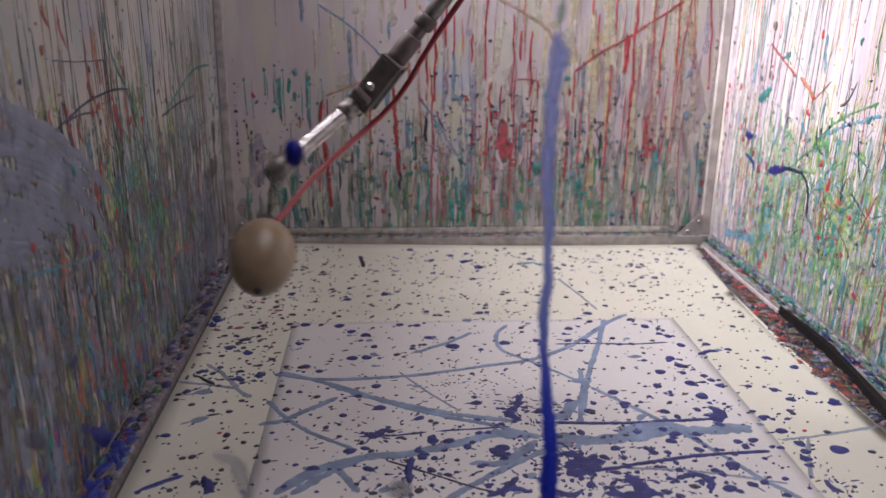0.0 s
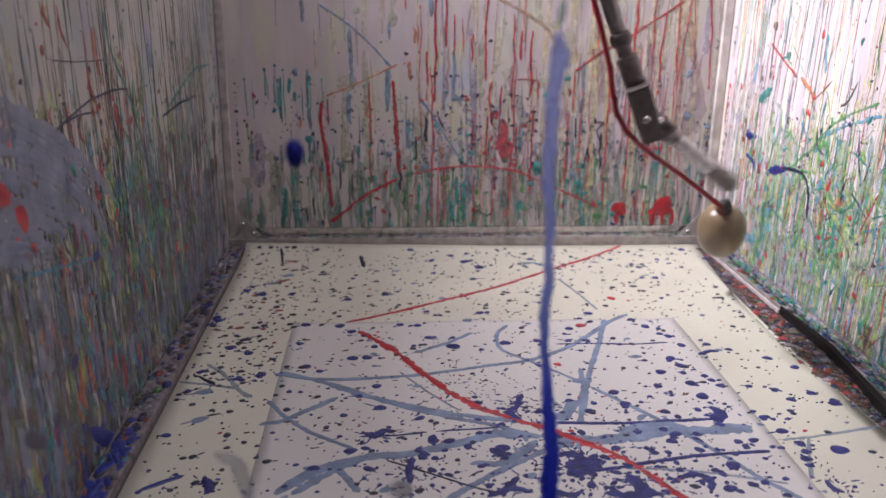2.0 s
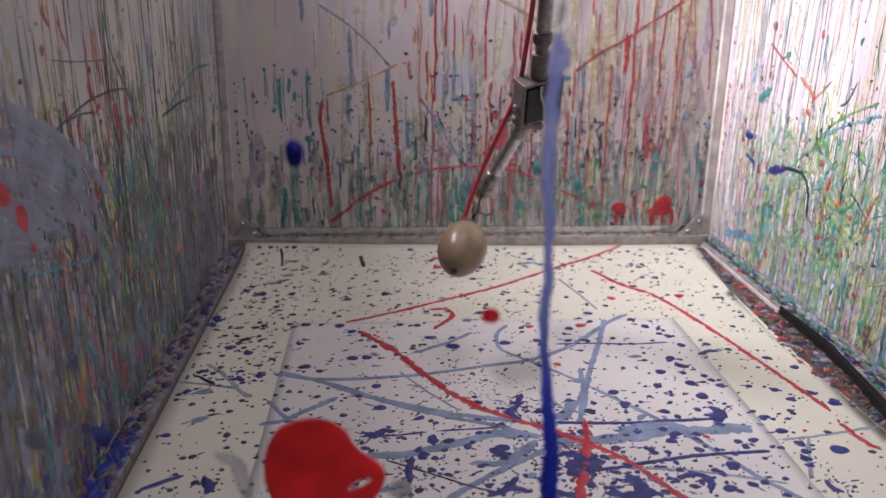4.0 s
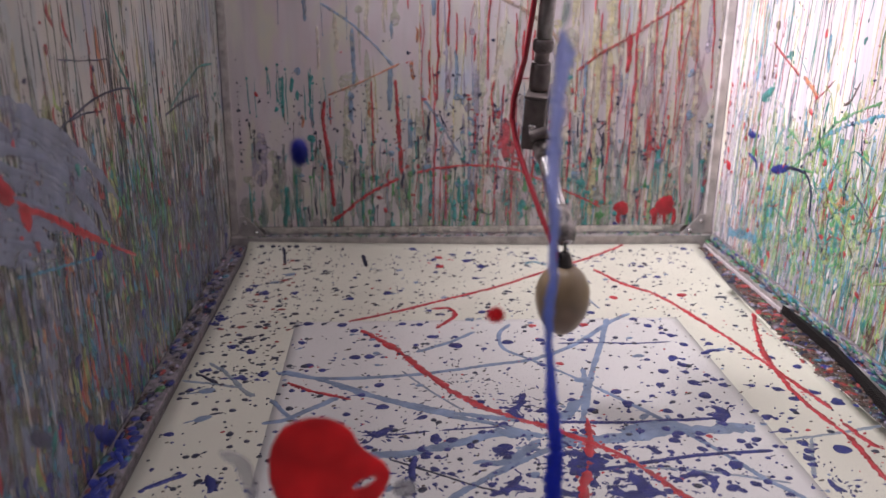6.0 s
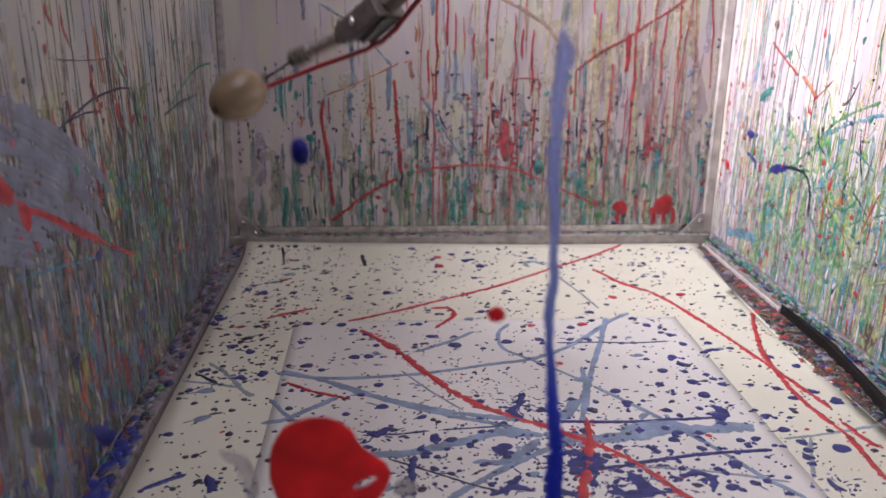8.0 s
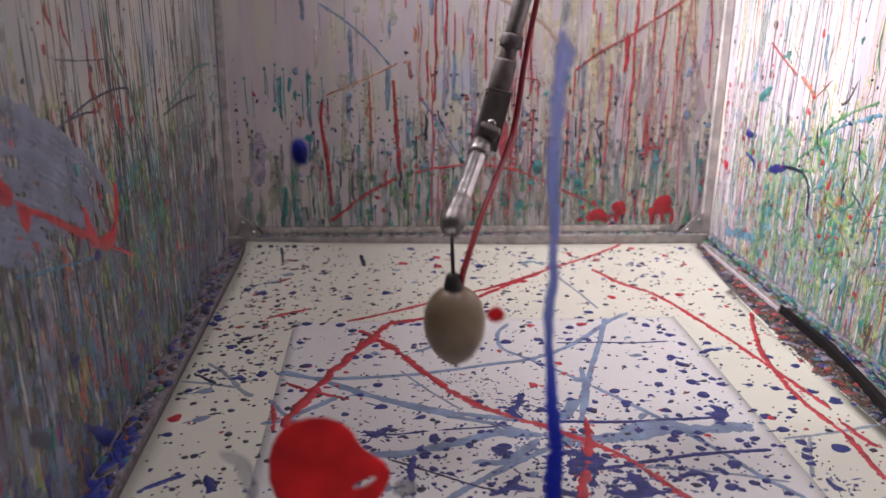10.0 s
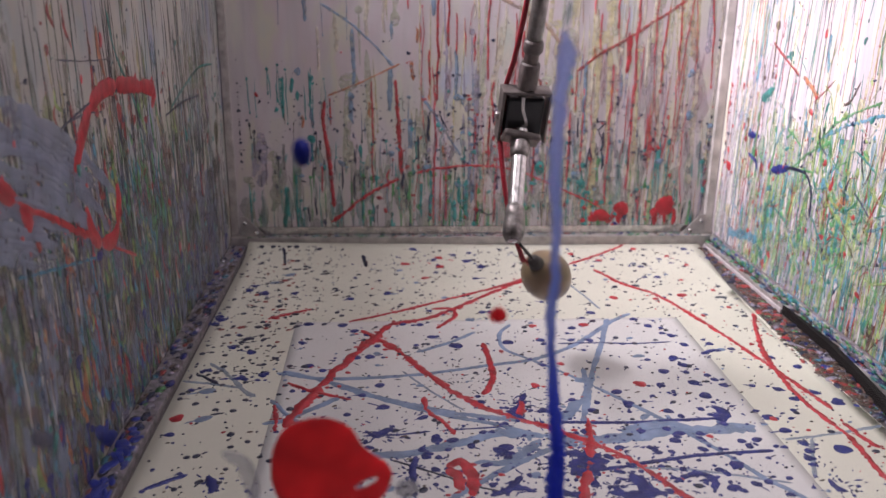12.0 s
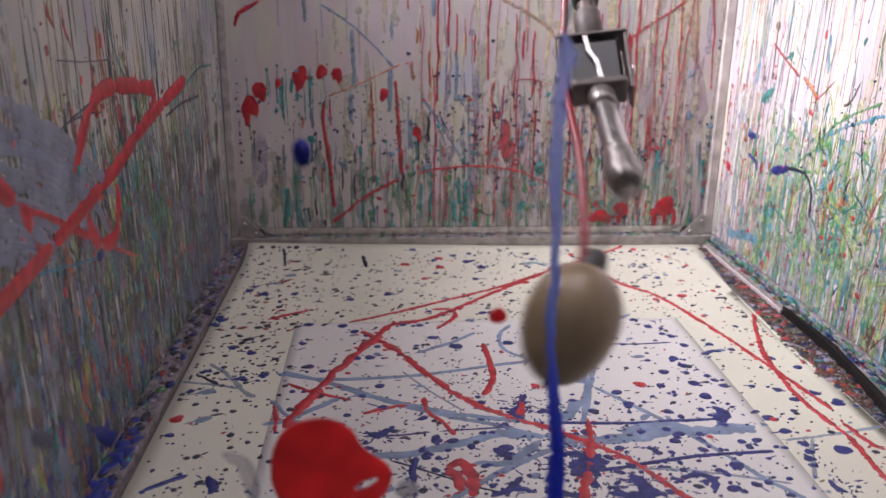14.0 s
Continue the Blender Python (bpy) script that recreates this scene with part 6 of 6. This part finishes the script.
cord = part("cord", tube_bm([(0.0022, -0.5), (0.0026, -0.2), (0.0022, 0.1), (0.0024, 0.5)], 8), CAP, arm, "dark knotted cord", True)
cord.scale = (1, 1, 0.085)

HN, HLEN = 20, 0.042
hose_me = mesh_of("hose_piece", tube_bm([(0.0039, -HLEN / 2), (0.0039, HLEN / 2)], 10, False), RUBBER, True)
hoses = []
for i in range(HN):
    h = new("hose_piece", hose_me)
    h.parent = arm
    hoses.append(tagged(h, "dark red rubber hose" if i == 0 else ""))


# ---- motion ----
# seconds; elbow, tube end and bulb centre in metres
ARM_ROWS = [
    (0.0, -0.216, 1.161, 0.445, -0.347, 1.064, 0.344, -0.345, 0.920, 0.277),
    (0.1, -0.130, 1.211, 0.413, -0.214, 1.110, 0.271, -0.171, 0.964, 0.215),
    (0.2, 0.009, 1.264, 0.389, 0.012, 1.301, 0.196, -0.008, 1.158, 0.157),
    (0.3, 0.087, 1.272, 0.406, 0.162, 1.302, 0.234, 0.218, 1.414, 0.144),
    (0.4, 0.180, 1.216, 0.417, 0.236, 1.085, 0.285, 0.329, 1.132, 0.170),
    (0.5, 0.176, 1.251, 0.423, 0.306, 1.308, 0.294, 0.304, 1.120, 0.299),
    (0.6, 0.108, 1.341, 0.436, 0.089, 1.156, 0.399, 0.164, 1.300, 0.344),
    (0.7, 0.071, 1.337, 0.429, 0.019, 1.170, 0.354, 0.019, 1.316, 0.273),
    (0.8, 0.025, 1.214, 0.383, -0.011, 1.081, 0.248, 0.064, 1.149, 0.127),
    (0.9, -0.093, 1.028, 0.414, -0.143, 0.882, 0.297, -0.085, 0.966, 0.182),
    (1.0, -0.235, 1.104, 0.473, -0.412, 1.059, 0.415, -0.363, 0.760, 0.372),
    (1.1, -0.282, 1.144, 0.465, -0.427, 1.026, 0.452, -0.461, 0.884, 0.415),
    (1.2, -0.169, 1.249, 0.445, -0.313, 1.350, 0.372, -0.356, 1.215, 0.291),
    (1.3, -0.070, 1.330, 0.433, -0.127, 1.157, 0.380, -0.135, 1.304, 0.299),
    (1.4, -0.009, 1.283, 0.393, -0.089, 1.116, 0.356, -0.100, 1.276, 0.294),
    (1.5, -0.002, 1.212, 0.388, -0.155, 1.043, 0.341, -0.194, 1.119, 0.209),
    (1.6, -0.114, 0.985, 0.432, -0.216, 1.121, 0.348, -0.221, 0.969, 0.279),
    (1.7, -0.103, 0.914, 0.467, -0.189, 0.743, 0.444, -0.240, 0.859, 0.359),
    (1.8, -0.007, 0.831, 0.523, 0.088, 0.990, 0.501, 0.111, 0.807, 0.512),
    (1.9, 0.118, 0.900, 0.475, 0.298, 0.928, 0.428, 0.277, 0.770, 0.365),
    (2.0, 0.157, 1.149, 0.410, 0.308, 1.190, 0.299, 0.331, 1.250, 0.206),
    (2.1, 0.111, 1.220, 0.389, 0.214, 1.337, 0.276, 0.144, 1.198, 0.290),
    (2.2, 0.023, 1.242, 0.386, 0.046, 1.113, 0.245, 0.101, 1.208, 0.130),
    (2.3, -0.012, 1.239, 0.383, -0.006, 1.144, 0.218, -0.045, 1.001, 0.165),
    (2.4, -0.015, 1.246, 0.392, -0.073, 1.122, 0.253, -0.082, 1.198, 0.121),
    (2.5, 0.031, 1.295, 0.406, -0.042, 1.365, 0.242, -0.088, 1.224, 0.187),
    (2.6, 0.035, 1.274, 0.402, -0.108, 1.177, 0.323, -0.152, 1.066, 0.228),
    (2.7, -0.086, 0.974, 0.441, -0.206, 1.104, 0.371, -0.253, 0.959, 0.313),
    (2.8, -0.176, 1.003, 0.461, -0.308, 0.868, 0.458, -0.361, 0.735, 0.411),
    (2.9, -0.168, 0.916, 0.498, -0.303, 1.046, 0.483, -0.391, 0.895, 0.440),
    (3.0, -0.052, 0.845, 0.522, -0.092, 0.657, 0.487, -0.095, 0.600, 0.421),
    (3.1, 0.062, 0.879, 0.468, 0.187, 0.944, 0.346, 0.179, 0.783, 0.259),
    (3.2, 0.030, 0.963, 0.419, 0.022, 0.782, 0.361, 0.135, 0.878, 0.285),
    (5.3, 0.007, 1.248, 0.378, 0.017, 1.067, 0.322, 0.113, 1.182, 0.241),
    (5.4, 0.028, 1.247, 0.381, -0.083, 1.100, 0.334, -0.173, 1.232, 0.286),
    (5.5, 0.067, 1.219, 0.376, -0.047, 1.079, 0.311, -0.148, 1.000, 0.288),
    (5.6, 0.032, 1.234, 0.387, 0.028, 1.089, 0.259, 0.142, 1.143, 0.172),
    (5.7, 0.001, 1.233, 0.384, 0.004, 1.094, 0.251, 0.086, 1.198, 0.164),
    (5.8, -0.020, 1.229, 0.381, -0.000, 1.241, 0.188, -0.028, 1.093, 0.150),
    (5.9, -0.028, 1.225, 0.381, -0.001, 1.237, 0.189, -0.021, 1.090, 0.144),
    (6.0, 0.010, 1.205, 0.391, 0.037, 1.077, 0.250, 0.038, 1.080, 0.158),
    (6.1, 0.017, 1.030, 0.408, 0.091, 1.111, 0.248, 0.097, 0.965, 0.205),
    (6.2, 0.022, 0.931, 0.430, -0.000, 0.761, 0.340, 0.111, 0.797, 0.246),
    (6.3, -0.066, 0.912, 0.470, -0.106, 0.748, 0.385, -0.066, 0.615, 0.327),
    (6.4, -0.317, 0.995, 0.536, -0.447, 1.123, 0.527, -0.481, 0.942, 0.452),
    (6.5, -0.345, 1.067, 0.534, -0.470, 0.918, 0.545, -0.484, 0.750, 0.549),
    (6.6, -0.222, 1.195, 0.470, -0.379, 1.295, 0.432, -0.423, 1.152, 0.364),
    (6.7, -0.072, 1.342, 0.442, -0.143, 1.169, 0.413, -0.160, 1.325, 0.350),
    (6.8, -0.021, 1.309, 0.418, -0.082, 1.169, 0.301, -0.084, 1.272, 0.183),
    (6.9, -0.072, 1.192, 0.384, -0.130, 1.133, 0.213, -0.150, 0.980, 0.171),
    (7.0, -0.123, 1.080, 0.414, -0.170, 0.956, 0.276, -0.199, 0.801, 0.250),
    (7.1, -0.049, 0.981, 0.427, -0.029, 1.026, 0.240, -0.041, 0.882, 0.182),
    (7.2, 0.116, 1.067, 0.399, 0.219, 1.076, 0.235, 0.291, 0.939, 0.237),
    (7.3, 0.113, 1.136, 0.393, 0.202, 1.212, 0.243, 0.300, 1.292, 0.161),
    (7.4, -0.036, 1.243, 0.385, -0.106, 1.283, 0.202, -0.129, 1.140, 0.207),
    (7.5, -0.119, 1.217, 0.399, -0.175, 1.067, 0.293, -0.251, 1.040, 0.240),
    (7.6, -0.010, 1.281, 0.397, 0.003, 1.317, 0.204, -0.015, 1.169, 0.193),
    (7.7, 0.086, 1.245, 0.399, 0.031, 1.108, 0.273, 0.127, 1.162, 0.169),
    (7.8, -0.019, 1.193, 0.387, -0.113, 1.068, 0.269, -0.159, 1.137, 0.145),
    (7.9, -0.165, 1.173, 0.406, -0.284, 1.245, 0.273, -0.314, 1.098, 0.226),
    (8.0, -0.233, 1.301, 0.520, -0.358, 1.432, 0.454, -0.433, 1.300, 0.410),
    (8.1, -0.219, 1.411, 0.637, -0.282, 1.239, 0.585, -0.363, 1.380, 0.543),
    (8.2, -0.145, 1.474, 0.711, -0.242, 1.640, 0.724, -0.315, 1.510, 0.676),
    (10.3, -0.015, 1.242, 0.389, -0.037, 1.381, 0.258, -0.032, 1.517, 0.173),
    (10.4, -0.064, 1.148, 0.381, -0.070, 1.194, 0.196, -0.046, 1.296, 0.079),
    (10.5, -0.068, 1.094, 0.403, -0.129, 0.938, 0.307, -0.122, 0.950, 0.176),
    (10.6, -0.094, 1.045, 0.414, -0.146, 0.884, 0.326, -0.196, 1.009, 0.232),
    (10.7, -0.114, 1.016, 0.432, -0.157, 0.864, 0.327, -0.179, 0.983, 0.214),
    (10.8, -0.056, 1.028, 0.417, -0.092, 0.882, 0.299, -0.053, 0.963, 0.161),
    (10.9, -0.052, 1.197, 0.399, -0.101, 1.063, 0.267, -0.081, 1.146, 0.141),
    (11.0, -0.099, 1.249, 0.406, -0.175, 1.085, 0.343, -0.256, 1.179, 0.238),
    (11.1, -0.133, 1.292, 0.440, -0.204, 1.137, 0.355, -0.250, 1.258, 0.259),
    (11.2, -0.236, 1.271, 0.499, -0.374, 1.393, 0.435, -0.382, 1.250, 0.394),
    (11.3, -0.294, 1.158, 0.502, -0.442, 1.283, 0.500, -0.476, 1.140, 0.462),
    (11.4, -0.208, 1.044, 0.473, -0.352, 0.928, 0.422, -0.445, 1.015, 0.325),
    (11.5, -0.119, 0.990, 0.434, -0.199, 0.824, 0.377, -0.184, 0.720, 0.281),
    (11.6, -0.034, 0.971, 0.426, -0.061, 0.800, 0.347, 0.070, 0.895, 0.302),
    (11.7, -0.034, 1.019, 0.415, -0.068, 0.871, 0.300, 0.004, 0.962, 0.186),
    (11.8, -0.009, 1.237, 0.386, -0.015, 1.266, 0.192, -0.049, 1.120, 0.203),
    (11.9, 0.003, 1.273, 0.391, 0.017, 1.310, 0.198, -0.013, 1.165, 0.209),
    (12.0, -0.005, 1.238, 0.390, -0.030, 1.120, 0.236, 0.042, 1.220, 0.142),
    (12.1, -0.031, 1.202, 0.385, -0.100, 1.071, 0.262, -0.098, 1.140, 0.122),
    (12.2, -0.206, 1.144, 0.444, -0.351, 1.231, 0.356, -0.406, 1.086, 0.307),
    (12.3, -0.269, 1.144, 0.492, -0.419, 1.246, 0.431, -0.484, 1.099, 0.401),
    (12.4, -0.294, 1.265, 0.569, -0.395, 1.427, 0.541, -0.444, 1.285, 0.512),
    (12.5, -0.183, 1.434, 0.639, -0.295, 1.591, 0.632, -0.388, 1.476, 0.580),
    (12.6, -0.067, 1.481, 0.617, -0.124, 1.662, 0.579, -0.186, 1.528, 0.537),
    (12.7, -0.065, 1.433, 0.523, -0.069, 1.610, 0.444, -0.091, 1.469, 0.397),
    (12.8, -0.112, 1.352, 0.459, -0.164, 1.188, 0.377, -0.200, 1.319, 0.281),
    (12.9, -0.136, 1.310, 0.445, -0.227, 1.404, 0.301, -0.265, 1.264, 0.261),
    (13.0, -0.206, 1.245, 0.452, -0.322, 1.347, 0.331, -0.363, 1.213, 0.288),
    (13.1, -0.260, 1.198, 0.481, -0.387, 1.309, 0.385, -0.422, 1.172, 0.338),
    (13.2, -0.290, 1.202, 0.542, -0.436, 1.304, 0.471, -0.483, 1.157, 0.435),
    (13.3, -0.284, 1.208, 0.542, -0.431, 1.314, 0.477, -0.484, 1.167, 0.452),
    (13.4, -0.275, 1.149, 0.515, -0.354, 1.272, 0.391, -0.418, 1.358, 0.272),
    (13.5, -0.188, 1.096, 0.470, -0.259, 0.991, 0.330, -0.296, 1.099, 0.212),
    (13.6, -0.006, 0.959, 0.425, -0.022, 0.786, 0.346, 0.038, 0.849, 0.207),
    (13.7, 0.067, 0.911, 0.453, 0.212, 0.930, 0.330, 0.238, 0.772, 0.317),
    (13.8, 0.135, 0.895, 0.480, 0.290, 0.934, 0.376, 0.300, 0.771, 0.370),
    (13.9, 0.047, 0.860, 0.484, 0.154, 0.928, 0.350, 0.205, 0.749, 0.304),
    (14.0, 0.010, 0.868, 0.492, 0.001, 0.692, 0.419, -0.062, 0.600, 0.326),
]


def catmull(p0, p1, p2, p3, s):
    return 0.5 * ((2 * p1) + (p2 - p0) * s + (2 * p0 - 5 * p1 + 4 * p2 - p3) * s * s + (3 * p1 - p0 - 3 * p2 + p3) * s ** 3)


def axes(at, z_axis, front=Vector((0, -1, 0.25))):
    """A pose whose z runs along z_axis and whose -y looks to the front."""
    z = z_axis.normalized()
    y = -(front - z * front.dot(z))
    if y.length < 0.05:
        y = Vector((0, 0, 1)) - z * z.z
    y.normalize()
    x = y.cross(z)
    m = Matrix((x, y, z)).transposed().to_4x4()
    m.translation = at
    return m


def swing():
    """The arm's points every twentieth of a second; between the known stretches it repeats swings of the same kind."""
    known = {round(r[0] * 10): [Vector(r[1 + 3 * k:4 + 3 * k]) for k in range(3)] for r in ARM_ROWS}
    for i, k in enumerate((*range(32, 17, -1), *range(18, 23, 1))):
        known[33 + i] = known[k]
    for i, k in enumerate((*range(82, 77, -1), *range(117, 102, -1))):
        known[83 + i] = known[k]
    out = []
    for k in range(0, 281):
        a, s = divmod(k, 2)
        if s == 0:
            pts = known[a]
        else:
            q = [known[min(140, max(0, a + d))] for d in (-1, 0, 1, 2)]
            pts = [catmull(q[0][j], q[1][j], q[2][j], q[3][j], 0.5) for j in range(3)]
        out.append((k / 20, pts))
    return out


def curve_points(pts, n):
    """n + 1 points at even steps along a smooth line through pts."""
    fine = []
    ext = [2 * pts[0] - pts[1]] + pts + [2 * pts[-1] - pts[-2]]
    for i in range(len(pts) - 1):
        for s in range(12):
            fine.append(catmull(*ext[i:i + 4], s / 12))
    fine.append(pts[-1])
    run = [0.0]
    for p, q in zip(fine, fine[1:]):
        run.append(run[-1] + (q - p).length)
    out, j = [], 0
    for i in range(n + 1):
        d = run[-1] * i / n
        while j < len(fine) - 2 and run[j + 1] < d:
            j += 1
        f = (d - run[j]) / max(1e-6, run[j + 1] - run[j])
        out.append(fine[j].lerp(fine[j + 1], min(1, max(0, f))))
    return out


def steady(rows):
    """Turns of a slim round piece, freed of spins about its own axis."""
    out, last = [], None
    for t, at, z in rows:
        z = z.normalized()
        if last is None:
            m = axes(at, z).to_3x3()
        else:
            m = last.col[2].rotation_difference(z).to_matrix() @ last
        last = m
        m4 = m.to_4x4()
        m4.translation = at
        out.append((t, m4))
    return out


# how the joint is turned about the upper tube, in degrees
SPIN = [(0, 88), (0.6, 75), (0.8, 10), (0.9, 5), (1.05, 85), (1.6, 75), (1.9, 65), (2.1, 80), (2.3, 5), (2.5, 75), (2.9, 50), (3.0, 0), (3.2, 15), (5.3, 40), (5.5, 88), (6.0, 75), (6.2, 15), (6.3, 0),
        (6.5, 88), (6.9, 75), (7.0, 10), (7.2, 10), (7.35, 75), (7.5, 35), (7.6, 5), (7.8, 65), (8.2, 88), (10.3, 88), (10.7, 45), (10.8, 20), (10.9, 85), (11.4, 85), (11.6, 5), (12.0, 5), (12.2, 88), (13.4, 88), (13.6, 15), (14.0, -12)]


def spin_at(t):
    for (a, x), (b2, y) in zip(SPIN, SPIN[1:]):
        if a <= t <= b2:
            return x + (y - x) * (t - a) / (b2 - a)
    return SPIN[-1][1]


# where the hose lies round the arm, in degrees: 0 at the arm's right as seen from the pane, 90 in front, 180 at its left
HOSE = [(0, 0), (1.6, 0), (1.9, 180), (2.3, 180), (2.5, 180), (2.7, 10), (2.95, 60), (3.1, 180), (5.3, 180), (5.45, 0), (5.6, 0), (5.8, 180), (6.3, 180), (6.45, 0), (7.2, 0), (7.35, 180), (7.6, 180), (7.85, 0), (11.4, 0), (11.75, 180), (12.1, 150), (12.3, 0), (13.4, 0), (13.6, 150), (14.0, 180)]


def hose_side(t, along):
    for (a, x), (b2, y) in zip(HOSE, HOSE[1:]):
        if a <= t <= b2:
            q = radians(x + (y - x) * (t - a) / (b2 - a))
            break
    right = Vector((0, -1, 0)).cross(along)
    if right.length < 0.05:
        right = Vector((1, 0, 0))
    right.normalize()
    right = -right
    return (right * math.cos(q) + along.cross(right) * math.sin(q)).normalized()


def motions():
    piv = Vector(PIVOT)
    up_rows, low_rows, bulb_rows, cord_rows = [], [], [], []
    hose_rows = [[] for _ in range(HN)]
    for t, (e, w, g) in swing():
        u1 = (piv - e).normalized()
        u2 = (w - e).normalized()
        w = e + u2 * L2
        u3 = (w - g).normalized()
        base = e - piv
        turn = pose(0, 0, 0, 0, 0, spin_at(t))
        up_rows.append((t, axes(base, u1) @ turn))
        low_rows.append((t, axes(base, u2) @ turn.inverted()))
        bulb_rows.append((t, g - piv, u3))
        top = g + u3 * 0.069
        cord_rows.append((t, (w + top) / 2 - piv, w - top))
        side = hose_side(t, u1)
        side2 = hose_side(t, -u2)
        inlet = g + u3 * 0.046 + side2 * 0.008
        line = [e + u1 * 0.36 + side * 0.014, e + u1 * 0.19 + side * 0.018, e + u1 * 0.09 + side * 0.024, e + (side + side2).normalized() * 0.034,
                (e + u2 * 0.10).lerp(inlet, 0.25) + side2 * 0.022, inlet + u3 * 0.03 + side2 * 0.006, inlet]
        pts = curve_points(line, HN)
        for i in range(HN):
            hose_rows[i].append((t, (pts[i] + pts[i + 1]) / 2 - piv, pts[i] - pts[i + 1]))
    walk(upper, up_rows)
    walk(lower, low_rows)
    walk(bulb, steady(bulb_rows))
    walk(cord, steady(cord_rows))
    for ob, rows in zip(hoses, hose_rows):
        walk(ob, steady(rows))
    for ob, t, depth in landings:
        at = ob.location.copy()
        walk(ob, [(0, Matrix.Translation(at + depth)), (t - 0.067, Matrix.Translation(at + depth)), (t, Matrix.Translation(at)), (14.0, Matrix.Translation(at))])
    park = Matrix.Translation((SPLAT_AT.x, SPLAT_AT.y, 0.09))
    walk(splat, [(0, park), (2.97, park), (3.05, Matrix.Translation(SPLAT_AT)), (14.0, Matrix.Translation(SPLAT_AT))])
    low, spot = Matrix.Translation((-0.16, SPLAT_AT.y, 0.12)), Matrix.Translation(DOT_AT)
    walk(dot, [(0, low), (2.97, low), (3.05, spot), (14.0, spot)])
    rows = [(t, Matrix.Translation(p[2])) for t, p in swing() if t < 2.92]
    rows += [(3.0, Matrix.Translation(FLY_AT)), (3.07, Matrix.Translation(SPLAT_AT + Vector((0, 0.012, 0)))), (3.3, Matrix.Translation((SPLAT_AT.x, 0.535, 0.022))), (14.0, Matrix.Translation((SPLAT_AT.x, 0.535, 0.022)))]
    walk(flying, rows)


motions()
